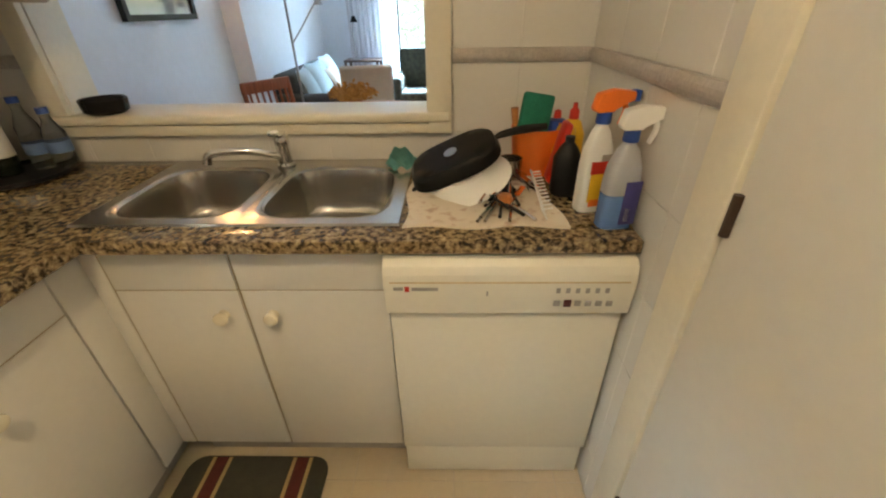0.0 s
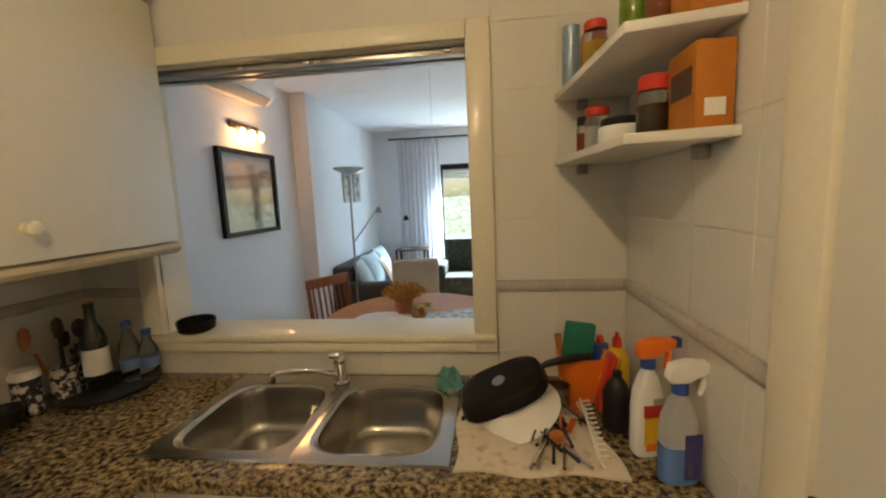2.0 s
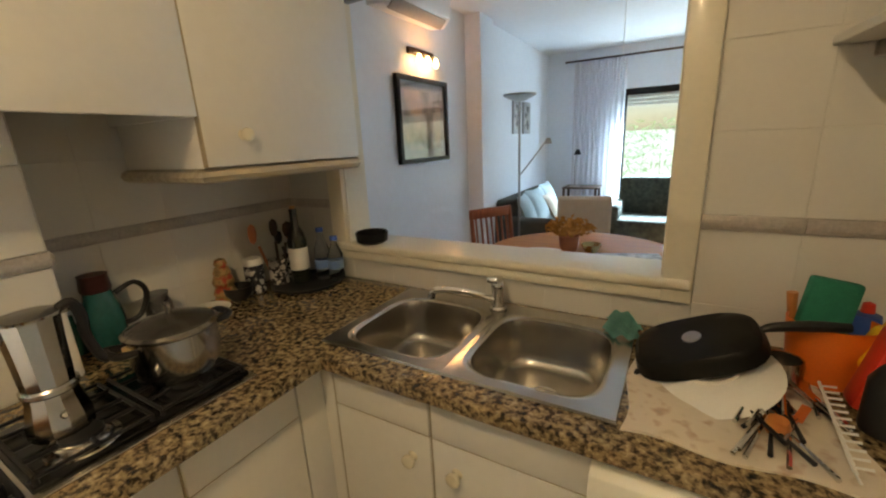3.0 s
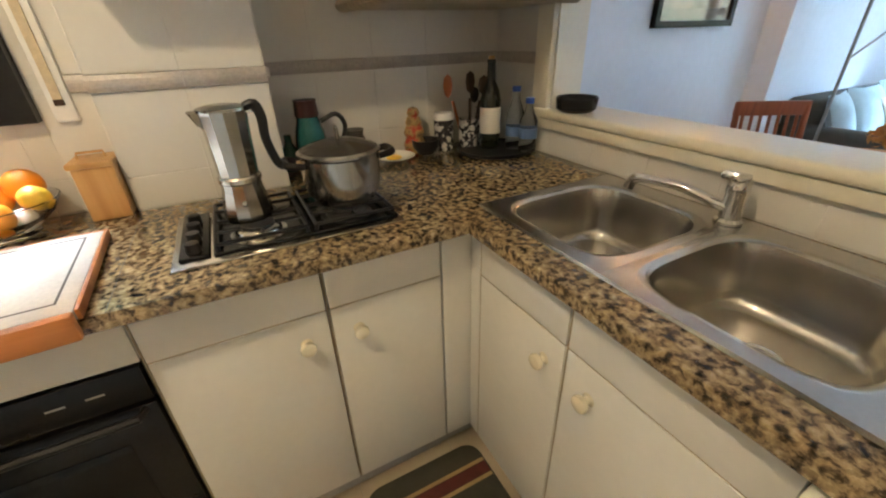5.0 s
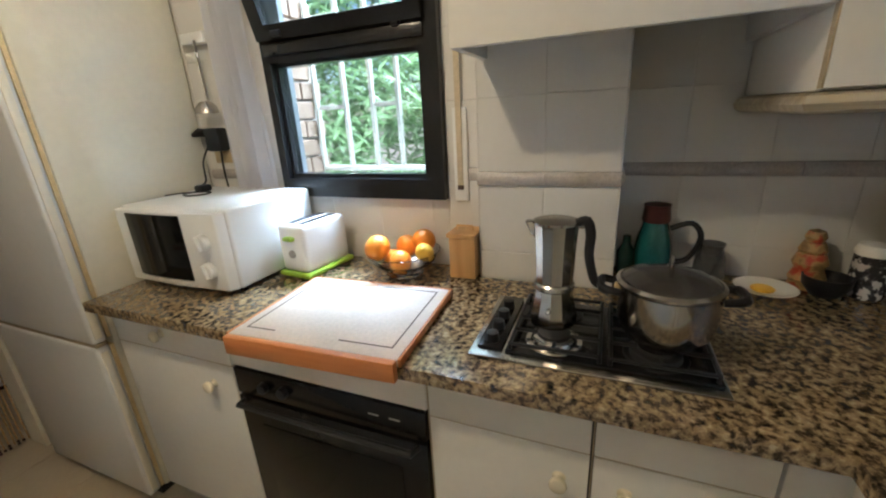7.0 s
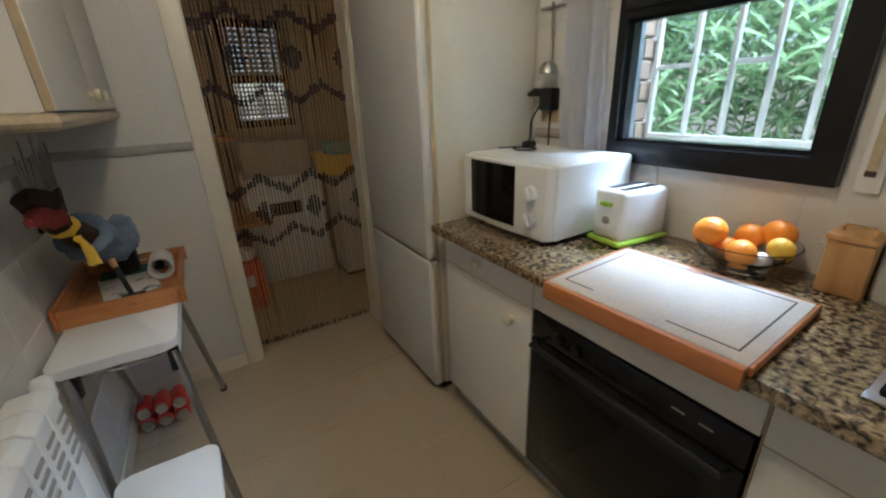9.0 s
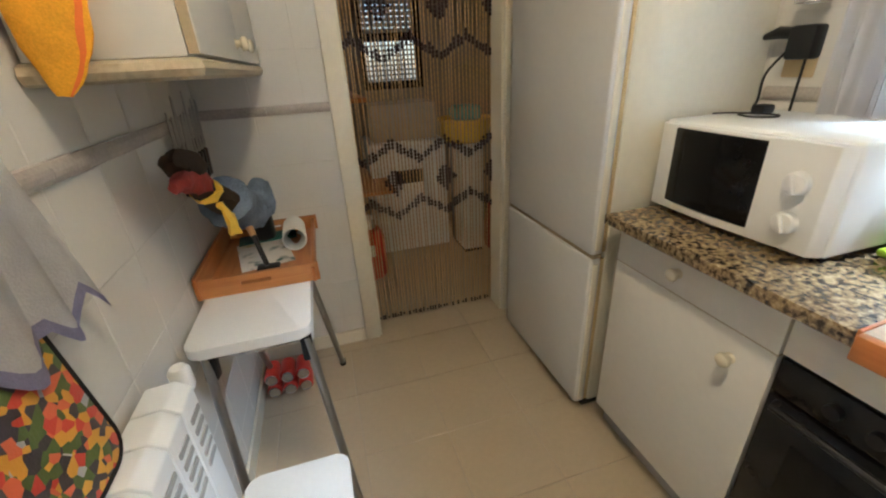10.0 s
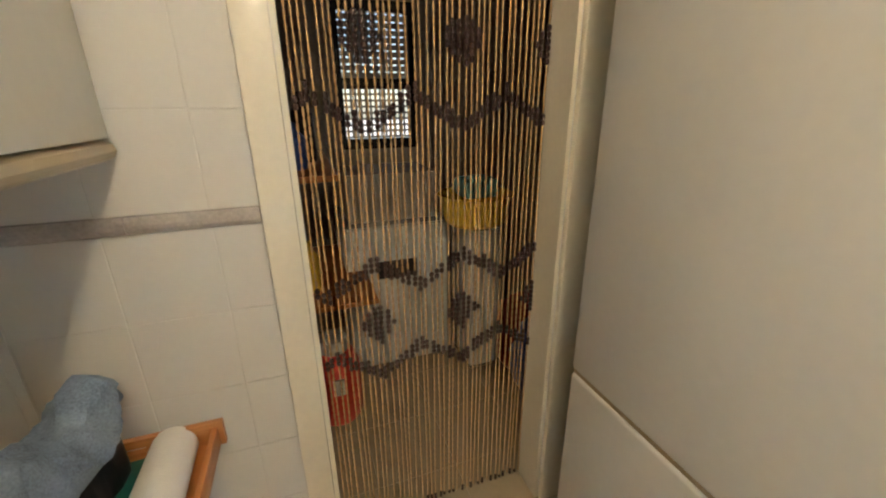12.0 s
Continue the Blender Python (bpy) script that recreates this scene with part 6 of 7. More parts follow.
for v in doll.verts:
    v.co += Vector((noise.noise(v.co * 22), noise.noise(v.co * 22 + Vector((5, 0, 0))), noise.noise(v.co * 22 + Vector((0, 7, 0))))) * 0.006 + Vector((noise.noise(v.co * 60), noise.noise(v.co * 55 + Vector((3, 0, 0))), noise.noise(v.co * 58))) * 0.008 + Vector((noise.noise(v.co * 34), 0, noise.noise(v.co * 31 + Vector((9, 0, 0))))) * 0.012
for v in doll.verts:
    if v.co.y > -1.15:
        v.co.y += (v.co.y + 1.15) * 0.22
        v.co.z += (v.co.y + 1.15) * 0.16
single("cloth_doll", doll, [DENIM, BROWN, YELLOWP, REDCLOTH], "cloth doll in denim with a yellow tie lying over the tray", "doll")
single("doll_stand", prism(rounded(0.78, 0.86, -1.50, -1.40, 0.03), 0.742, 0.87, 0.01), BLACKP, "black block under the cloth doll", "stand")

# ---- knives on the wall ----
kb = thing("knife_rack", (0.975, -1.38, 1.13), "magnetic rail on the tiled wall", "knife rack")
part("rail", box(0.966, EAST - 0.0, -1.56, -1.15, 1.118, 1.150, 0.003), BLACKP, kb)
rnd = random.Random(11)
for i in range(9):
    y = -1.51 + 0.041 * i
    ln = rnd.uniform(0.13, 0.22)
    wdt = rnd.uniform(0.016, 0.036)
    lean = turned(rnd.uniform(4, 14), 0, 0)
    kn = thing("kitchen_knife", (0.96, y, 1.0), "kitchen knife with a steel blade and dark handle on the rail", "knife", "knives on the rail")
    km = Matrix.Translation((0.961, y, 1.115)) @ lean
    part("blade", moved(prism([(-wdt / 2, -0.005), (wdt / 2, -0.005), (wdt / 2, ln * 0.6), (wdt * 0.1, ln), (-wdt / 2, ln * 0.97)], -0.0012, 0.0012, 0.0, "x"), km), GREYM, kn)
    part("handle", moved(box(-0.008, 0.008, -0.011, 0.011, -0.105, -0.004, 0.005), km), BLACKP if i % 3 else DARKW, kn)

# ---- radiator, stool and clutter along the east wall ----
rad = thing("radiator", (0.92, -0.26, 0.2), "white aluminium sectional radiator under the wall", "radiator")
for i in range(7):
    y1 = -0.54 + 0.082 * (i + 1)
    sec = part("section", prism([(0.872, 0.20), (0.966, 0.20), (0.966, 0.765), (0.956, 0.785), (0.90, 0.79), (0.874, 0.77)], y1 - 0.080, y1 - 0.002, 0.005, "y"), APPL, rad)
    g = bmesh.new()
    for k in range(5):
        box(0.8700, 0.8735, y1 - 0.066, y1 - 0.016, 0.60 + 0.03 * k, 0.612 + 0.03 * k, bm=g)
    part("slot", g, GREYP, sec, "grey grille slot")
part("valve", lathe([(0.0, 0.0), (0.018, 0.0), (0.022, 0.01), (0.022, 0.05), (0.016, 0.06), (0.0, 0.062)], (0.905, -0.575, 0.735), 20), WHITEP, rad)
part("valve_body", tube([(0.905, -0.575, 0.735), (0.905, -0.575, 0.70), (0.91, -0.535, 0.70)], 0.011, 10), CHROME, rad)
part("pipe", tube([(0.91, -0.575, 0.70), (0.955, -0.58, 0.60), (0.965, -0.58, 0.10), (0.965, -0.58, 0.0)], 0.009, 10), WHITEP, rad)
part("wall_bracket", box(0.967, EAST, -0.5, -0.45, 0.66, 0.74, 0.004), DARKW, rad)
stool = thing("stool", (0.72, -0.36, 0), "low white stool with a rounded seat", "stool")
part("seat", prism(rounded(0.60, 0.845, -0.545, -0.27, 0.03), 0.43, 0.452, 0.006), WHITEP, stool)
for x, y in ((0.63, -0.51), (0.815, -0.51), (0.63, -0.305), (0.815, -0.305)):
    part("leg", tube([(x, y, 0.43), (x + (0.02 if x > 0.7 else -0.02), y, 0.0)], 0.011, 10), GREYM, stool)
flo = thing("floral_tray", (0.965, -0.2, 0.79), "tall floral patterned tray leaning on the wall", "tray")
lm = Matrix.Translation((0.935, -0.16, 0.792)) @ turned(0, 7, 0)
part("panel", moved(prism(rounded(-0.225, 0.225, 0.0, 0.36, 0.045), -0.006, 0.004, 0.002, "x"), lm), FLORAL, flo)
rim = bmesh.new()
ro = rounded(-0.225, 0.225, 0.0, 0.36, 0.045)
tube([(0.0, u, v) for u, v in ro + ro[:1]], 0.008, 8, rim)
part("rim", moved(rim, lm), BLACKP, flo, "black rim")
tw = thing("hanging_towel", (0.96, -0.5, 1.05), "white towel with lavender trim hanging from a hook", "towel")
b = bmesh.new()
grid = {}
for i in range(19):
    for j in range(15):
        u, v = i / 18, j / 14
        y = -0.40 - 0.13 * (0.4 + 0.6 * v) * (2 * u - 1)
        z = 1.34 - 0.30 * v - 0.06 * v * abs(math.sin(u * 7.5))
        grid[i, j] = b.verts.new((0.968 - 0.022 * abs(math.sin(u * 8.5)) * v - 0.008, y, z))
for i in range(18):
    for j in range(14):
        f = b.faces.new((grid[i, j], grid[i + 1, j], grid[i + 1, j + 1], grid[i, j + 1]))
        f.material_index = 1 if j > 12 else 0
bmesh.ops.solidify(b, geom=b.faces[:], thickness=0.003)
part("cloth", b, [mat("white_towelling", (0.74, 0.72, 0.72), 0.95, vary=0.08, scale=30, bump=0.4, bump_scale=260), mat("lavender_trim", (0.36, 0.34, 0.52), 0.95, vary=0.15, scale=30, bump=0.3, bump_scale=260)], tw)
part("hook", tube([(EAST, -0.40, 1.36), (0.965, -0.40, 1.36), (0.955, -0.40, 1.345), (0.96, -0.40, 1.335)], 0.005, 8, smooth_steps=3), CHROME, tw)
single("wall_plug", box(0.962, EAST, -0.47, -0.43, 1.27, 1.30, 0.004), DARKW, "small dark peg on the tiled wall", "peg")
mitt = bmesh.new()
tube([(0.895, -0.63, 1.68), (0.90, -0.63, 1.58), (0.905, -0.625, 1.48), (0.915, -0.62, 1.40), (0.925, -0.62, 1.33)], [0.03, 0.05, 0.06, 0.05, 0.012], 20, mitt, 5)
for v in mitt.verts:
    v.co.y = -0.63 + (v.co.y + 0.63) * 0.3
    v.co += Vector((1, 0.3, 0.5)) * 0.01 * noise.noise(v.co * 20)
mitt.faces.ensure_lookup_table()
for i, f in enumerate(mitt.faces):
    f.material_index = 1 if (i % 20) in (4, 14) else 0
single("oven_glove", mitt, [mat("yellow_quilting", (0.85, 0.40, 0.02), 0.9, vary=0.2, scale=20, bump=0.5, bump_scale=90), ORANGEP], "yellow quilted oven glove with orange piping, hung on the cabinet", "oven glove")
can = None
for i in range(3):
    for j in range(2):
        x, y, z = 0.79 + 0.068 * i, -1.33, 0.0345 + 0.0675 * j
        if can is None:
            can = thing("drink_can", (x, y, z), "red drinks can with a silver end lying in a stack", "can", "cans under the table")
            part("body", lathe([(0.0, 0.002), (0.026, 0.002), (0.033, 0.01), (0.033, 0.1), (0.027, 0.112), (0.0, 0.112)], (x, y, z), 20, turned(90, 0, 0)), REDP, can)
            part("end", lathe([(0.0, -0.001), (0.022, -0.001), (0.025, -0.004), (0.027, 0.001), (0.0, 0.0015)], (x, y, z), 20, turned(90, 0, 0)), CHROME, can)
        else:
            copy_thing(can, Matrix.Translation((x, y, z)))
sk1 = structure("baseboard", blocks((SX1 + 0.075, EAST - 0.002, SOUTH, SOUTH + 0.010, 0.0, 0.075), (EAST - 0.010, EAST, SOUTH + 0.012, DY0 - 0.09, 0.0, 0.075)), CREAM, "low cream tiled skirting", "skirting")

# ---- bead curtain in the doorway ----
bc = thing("bead_curtain", (0.02, -1.745, 2.04), "bead curtain of pale and dark wooden beads in a diamond pattern", "bead curtain")
part("rail", box(SX0 + 0.013, SX1 - 0.013, -1.757, -1.735, 2.02, 2.039, 0.003), DARKW, bc)


def is_dark(x, z):
    """Zigzag bands and diamonds in the hanging beads."""
    t = (x + 0.33) / 0.27
    tri = abs((t % 1.0) - 0.5) * 2
    for c in (0.69, 0.98, 1.44, 1.78):
        sgn = 1 if round(c * 50) % 2 else -1
        if abs(z - (c + sgn * 0.042 * (tri - 0.5) * 2)) < 0.024:
            return True
    for cx, cz in ((-0.33, 0.83), (-0.06, 0.83), (0.21, 0.83), (0.48, 0.83), (-0.33, 1.61), (-0.06, 1.61), (0.21, 1.61), (0.48, 1.61)):
        if abs(x - cx) / 0.062 + abs(z - cz) / 0.08 < 1:
            return True
    return False


rnd = random.Random(7)
STRANDS = 40
for k in range(STRANDS):
    x = SX0 + 0.022 + (SX1 - SX0 - 0.044) * k / (STRANDS - 1) + rnd.uniform(-0.003, 0.003)
    verts, faces, mats = [], [], []
    z = 2.02
    sway = rnd.uniform(0, 6)
    while z > 0.03:
        dark = is_dark(x, z)
        h = 0.017 if dark else 0.026
        r = 0.0072 if dark else 0.0031
        if z < 0.05:
            dark, r, h = True, 0.006, 0.014
        n0 = len(verts)
        ox = x + 0.0025 * math.sin(z * 5 + sway)
        oy = -1.746 + 0.0025 * math.cos(z * 4 + sway)
        if n0:
            for a in range(6):
                faces.append((n0 - 6 + a, n0 - 6 + (a + 1) % 6, n0 + (a + 1) % 6, n0 + a))
                mats.append(1 if dark else 0)
        for zz, rr in ((z - 0.0006, r * 0.5), (z - h * 0.25, r), (z - h * 0.75, r), (z - h + 0.0006, r * 0.5)):
            verts += [(ox + rr * math.cos(a * math.pi / 3) - 0.02, oy + rr * math.sin(a * math.pi / 3) + 1.745, zz - 2.04) for a in range(6)]
        for q in range(3):
            for a in range(6):
                faces.append((n0 + 6 * q + a, n0 + 6 * q + (a + 1) % 6, n0 + 6 * q + 6 + (a + 1) % 6, n0 + 6 * q + 6 + a))
                mats.append(1 if dark else 0)
        z -= h
    me = bpy.data.meshes.new("strand")
    me.from_pydata(verts, [], faces)
    me.materials.append(BEADL)
    me.materials.append(BEADD)
    me.polygons.foreach_set("material_index", mats)
    ob = new("strand", me)
    ob.parent = bc

# ---- utility room ----
wm = thing("washing_machine", (-0.1, -2.9, 0), "white washing machine with a dark vent", "washing machine")
part("body", box(-0.34, 0.22, -3.18, -2.66, 0.02, 0.86, 0.008), APPL, wm)
part("panel", box(-0.33, 0.21, -2.662, -2.650, 0.74, 0.85, 0.004), APPL, wm)
part("vent", box(-0.16, 0.06, -2.662, -2.652, 0.56, 0.66, 0.004), BLACKP, wm)
single("storage_box", box(-0.30, 0.18, -3.1, -2.72, 0.862, 1.12, 0.01), mat("kraft_card", (0.42, 0.36, 0.29), 0.85, vary=0.1, scale=8), "pale cardboard box on the washing machine", "box")
cup2 = thing("white_cabinet", (-0.48, -2.6, 0), "narrow white cabinet in the utility room", "cabinet")
part("body", box(-0.56, -0.40, -2.75, -2.45, 0.03, 0.84, 0.006), LAMINATE, cup2)
part("plinth", box(-0.55, -0.41, -2.74, -2.47, 0.0, 0.03), BLACKP, cup2)
bas = single("yellow_basin", lathe([(0.0, 0.842), (0.145, 0.842), (0.165, 0.86), (0.19, 0.995), (0.202, 1.0), (0.198, 1.006), (0.186, 0.995), (0.16, 0.865), (0.0, 0.85)], (-0.48, -2.6, 0), 28), YELLOWP, "yellow plastic washing basin on the cabinet", "basin")
single("folded_laundry", box(-0.58, -0.38, -2.68, -2.5, 0.99, 1.09, 0.03, seg=3), TEAL, "teal laundry heaped in the yellow basin", "laundry")
gas = thing("gas_bottle", (0.33, -2.35, 0), "red gas bottle standing on the utility room floor", "gas bottle")
part("body", lathe([(0.0, 0.01), (0.10, 0.01), (0.115, 0.04), (0.115, 0.30), (0.09, 0.36), (0.04, 0.39), (0.0, 0.39)], (0.34, -2.36, 0), 26), REDP, gas)
part("collar", lathe([(0.06, 0.37), (0.065, 0.37), (0.065, 0.44), (0.06, 0.44)], (0.34, -2.36, 0), 20), WHITEP, gas)
part("label", box(0.31, 0.36, -2.245, -2.238, 0.2, 0.28), PAPER, gas)
single("wooden_shelf", box(0.12, 0.60, -3.15, -2.3, 0.60, 0.625, 0.003), BEECH, "low wooden shelf along the utility room wall", "shelf")
single("upper_shelf", box(0.25, 0.61, -3.15, -2.2, 1.18, 1.205, 0.003), BEECH, "upper wooden shelf along the utility room wall", "shelf")
rnd = random.Random(3)
for i, (x, y, z, m) in enumerate(((0.40, -2.4, 1.206, BLUEP), (0.50, -2.55, 1.206, NAVY), (0.35, -2.65, 1.206, BLACKP), (0.45, -2.8, 1.206, TERRA), (0.40, -2.5, 0.626, YELLOWP), (0.48, -2.7, 0.626, BLACKP))):
    h = 0.18 + 0.06 * (i % 3)
    single("cleaning_bottle", lathe([(0.0, z), (0.045, z), (0.05, z + 0.02), (0.048, z + h * 0.7), (0.02, z + h * 0.88), (0.018, z + h), (0, z + h)], (x, y, 0), 18), m, "dark cleaning bottle on the utility room shelf", "bottle", "bottles on the shelf")
for x, y, m, lab in ((-0.7, -2.2, BLUEP, "blue bag slumped on the utility room floor"), (-0.72, -2.45, REDCLOTH, "dark red bag slumped on the utility room floor"), (-0.62, -2.95, BLACKP, "black bag slumped on the utility room floor")):
    own = bmesh.new()
    bmesh.ops.create_icosphere(own, subdivisions=3, radius=0.17)
    for v in own.verts:
        v.co *= 1 + 0.25 * noise.noise(v.co * 9)
        v.co.z = max(v.co.z * 1.5, -0.17)
    bmesh.ops.translate(own, vec=(x, y, 0.172), verts=own.verts)
    single("bag", own, m, lab, "bag", smooth=60)
uw = thing("utility_window", (-0.1, -3.2, 1.2), "small window behind a perforated roller shutter", "window", kind="structure")
part("frame", blocks((-0.34, -0.30, -3.24, -3.19, 1.2, 2.0), (0.10, 0.14, -3.24, -3.19, 1.2, 2.0), (-0.30, 0.10, -3.24, -3.19, 1.2, 1.26), (-0.30, 0.10, -3.24, -3.19, 1.54, 1.60), (-0.30, 0.10, -3.24, -3.19, 1.94, 2.0)), BLACKM, uw)
for i in range(9):
    z = 1.602 + 0.0375 * i
    g = blocks((-0.30, 0.10, -3.23, -3.222, z, z + 0.030))
    for k in range(9):
        box(-0.30 + 0.0455 * k, -0.276 + 0.0455 * k, -3.229, -3.223, z + 0.030, z + 0.0375, bm=g)
    part("slat", g, GREYP, uw)
for i in range(8):
    g = bmesh.new()
    z = 1.262 + 0.035 * i
    box(-0.30, 0.10, -3.228, -3.222, z, z + 0.012, bm=g)
    for k in range(14):
        box(-0.30 + 0.029 * k, -0.288 + 0.029 * k, -3.227, -3.223, z + 0.012, z + 0.035, bm=g)
    part("lattice", g, GREYP, uw)

# ---- living room ----
pic = thing("framed_print", (-1.3, 3.3, 1.3), "framed landscape print with a dark frame under glass", "picture")
PY0, PY1, PZ0, PZ1 = 2.945, 3.68, 1.295, 1.935
pf = bmesh.new()
for a in ((PY0, PY1, PZ0, PZ0 + 0.035), (PY0, PY1, PZ1 - 0.035, PZ1), (PY0, PY0 + 0.035, PZ0 + 0.035, PZ1 - 0.035), (PY1 - 0.035, PY1, PZ0 + 0.035, PZ1 - 0.035)):
    box(-1.308, -1.272, a[0], a[1], a[2], a[3], bm=pf)
part("frame", pf, BLACKM, pic)
part("mount", box(-1.307, -1.297, PY0 + 0.03, PY1 - 0.03, PZ0 + 0.03, PZ1 - 0.03), mat("grey_mount", (0.32, 0.34, 0.34), 0.8, vary=0.06), pic)
part("print", box(-1.2968, -1.2955, PY0 + 0.11, PY1 - 0.11, PZ0 + 0.10, PZ1 - 0.10), cloth_pattern("landscape_print", [(0.35, (0.10, 0.13, 0.10)), (0.5, (0.32, 0.33, 0.30)), (0.65, (0.5, 0.46, 0.38))], 5, 0.6, "noise"), pic)
pg = part("glass", box(-1.291, -1.288, PY0 + 0.03, PY1 - 0.03, PZ0 + 0.03, PZ1 - 0.03), mat("picture_glass", (1, 1, 1), 0.02, trans=1.0, vary=0.01, ior=2.1), pic)
pg.visible_shadow = False
sc = thing("wall_light", (-1.3, 3.33, 2.08), "brass wall light with small lit bulbs above the picture", "wall light")
part("plate", box(-1.309, -1.285, 3.14, 3.50, 2.09, 2.14, 0.006), DARKW, sc)
for y in (3.2, 3.32, 3.44):
    part("arm", tube([(-1.29, y, 2.10), (-1.25, y, 2.10), (-1.235, y, 2.085)], 0.008, 8), GREYM, sc)
    bl = part("bulb", lathe([(0.012, 0.0), (0.018, -0.02), (0.022, -0.045), (0.012, -0.065), (0.0, -0.07)], (-1.235, y, 2.085), 14), BULB, sc)
ac = thing("air_conditioner", (-1.2, 3.1, 2.33), "white wall-mounted air conditioner near the ceiling", "air conditioner")
part("body", prism([(-1.309, 2.31), (-1.18, 2.30), (-1.12, 2.36), (-1.11, 2.50), (-1.14, 2.545), (-1.309, 2.545)], 2.72, 3.50, 0.006, "y"), WHITEP, ac)
part("vent", box(-1.20, -1.12, 2.78, 3.44, 2.306, 2.326, 0.002, turn=turned(0, -45, 0)), GREYP, ac)

tb = thing("dining_table", (0.05, 2.95, 0), "round wooden dining table on a central pedestal", "table")
part("top", lathe([(0.0, 0.715), (0.56, 0.715), (0.585, 0.725), (0.585, 0.742), (0.575, 0.75), (0.0, 0.75)], (0.03, 2.92, 0), 56), wood("honey_table", (0.44, 0.17, 0.035), (0.34, 0.12, 0.022), "X", 0.8, 0.62), tb)
part("pedestal", lathe([(0.0, 0.0), (0.26, 0.0), (0.25, 0.03), (0.08, 0.10), (0.06, 0.2), (0.055, 0.6), (0.09, 0.714), (0.0, 0.714)], (0.03, 2.92, 0), 28), CHAIRW, tb)
single("place_mat", prism(loop(-0.15, 2.80, 0.19, 0.15, 2.2, 36), 0.751, 0.7545), PAPER, "oval white place mat on the dining table", "place mat")
# thin sheet in mottled pale grey over the table's right part
single("newspaper", box(0.14, 0.52, 2.62, 2.98, 0.751, 0.755, turn=turned(0, 0, 18)), cloth_pattern("mottled_grey_sheet", [(0.4, (0.30, 0.31, 0.33)), (0.56, (0.62, 0.64, 0.66))], 24, 0.6, "noise"), "flat mottled pale grey sheet on the dining table", "newspaper")
vase = thing("flower_pot", (-0.05, 2.94, 0.751), "terracotta pot of dried brown flowers on the table", "plant")
part("pot", lathe([(0.0, 0.752), (0.045, 0.752), (0.055, 0.78), (0.062, 0.84), (0.066, 0.845), (0.06, 0.85), (0.05, 0.80), (0.0, 0.79)], (-0.04, 2.94, 0), 24), TERRA, vase)
lv = bmesh.new()
rnd = random.Random(21)
for i in range(420):
    d = Vector((rnd.gauss(0, 1), rnd.gauss(0, 1), abs(rnd.gauss(0, 0.7)) + 0.1)).normalized()
    p = Vector((-0.04, 2.94, 0.87)) + Vector((d.x * 1.25, d.y * 1.25, d.z * 0.75)) * rnd.uniform(0.03, 0.13)
    s_ = rnd.uniform(0.010, 0.024)
    e = Euler((rnd.uniform(0, 6), rnd.uniform(0, 6), 0)).to_matrix()
    q = [lv.verts.new(p + e @ Vector(c) * s_) for c in ((-1, 0, 0), (0, -0.6, 0.2), (1, 0, 0), (0, 0.6, 0.2))]
    lv.faces.new(q)
part("bloom", lv, DRIED, vase, "dried brown flower heads", smooth=0)
single("brass_bowl", lathe([(0.0, 0.752), (0.03, 0.752), (0.035, 0.77), (0.055, 0.80), (0.058, 0.815), (0.052, 0.81), (0.03, 0.775), (0, 0.77)], (0.10, 2.90, 0), 24), mat("brass", (0.62, 0.46, 0.2), 0.2, 1.0), "small brass bowl beside the flower pot", "bowl")


def dining_chair():
    """A slatted wooden dining chair facing +x, its base in the middle."""
    ch = thing("dining_chair", (0, 0, 0), "chestnut-stained wooden dining chair with a slatted back", "chair", "chairs round the table")
    part("seat", prism(rounded(-0.21, 0.22, -0.21, 0.21, 0.04), 0.43, 0.455, 0.006), CHAIRW, ch)
    for x, y in ((0.18, -0.18), (0.18, 0.18)):
        part("leg", tube([(x, y, 0.43), (x + 0.01, y * 1.05, 0.0)], [0.02, 0.015], 10), CHAIRW, ch)
    for y in (-0.19, 0.19):
        part("back_leg", tube([(-0.2, y, 0.0), (-0.19, y, 0.44), (-0.25, y, 0.90)], [0.016, 0.021, 0.016], 10), CHAIRW, ch)
    part("top_rail", box(-0.262, -0.236, -0.205, 0.205, 0.83, 0.91, 0.008), CHAIRW, ch)
    part("lower_rail", box(-0.215, -0.195, -0.19, 0.19, 0.53, 0.565, 0.005), CHAIRW, ch)
    for k in range(7):
        y = -0.15 + 0.05 * k
        part("slat", tube([(-0.205, y, 0.55), (-0.247, y, 0.85)], 0.009, 8), CHAIRW, ch)
    for y in (-0.185, 0.185):
        part("stretcher", tube([(-0.197, y, 0.22), (0.185, y, 0.22)], 0.009, 8), CHAIRW, ch)
    return ch


c0 = dining_chair()
copy_thing(c0, pose(0.70, 3.65, 0, 0, 0, -130))
c0.matrix_basis = pose(-0.58, 3.33, 0, 0, 0, -32)
cc = thing("armchair", (-0.2, 4.4, 0), "cream upholstered high-backed chair facing the sofa", "armchair")
cm = Matrix.Translation((-0.22, 4.35, 0)) @ turned(0, 0, 12)
part("backrest", moved(box(-0.24, 0.24, -0.06, 0.04, 0.38, 0.90, 0.03, seg=3, turn=turned(6, 0, 0)), cm), CREAMC, cc)
part("seat", moved(box(-0.25, 0.25, 0.03, 0.50, 0.32, 0.45, 0.03, seg=3), cm), CREAMC, cc)
for x in (-0.21, 0.21):
    for y in (0.0, 0.45):
        part("leg", moved(tube([(x, y, 0.34), (x, y, 0.0)], 0.018, 10), cm), DARKW, cc)
sofa = thing("sofa", (-0.8, 5.3, 0), "dark grey sofa along the wall with pale cushions", "sofa")
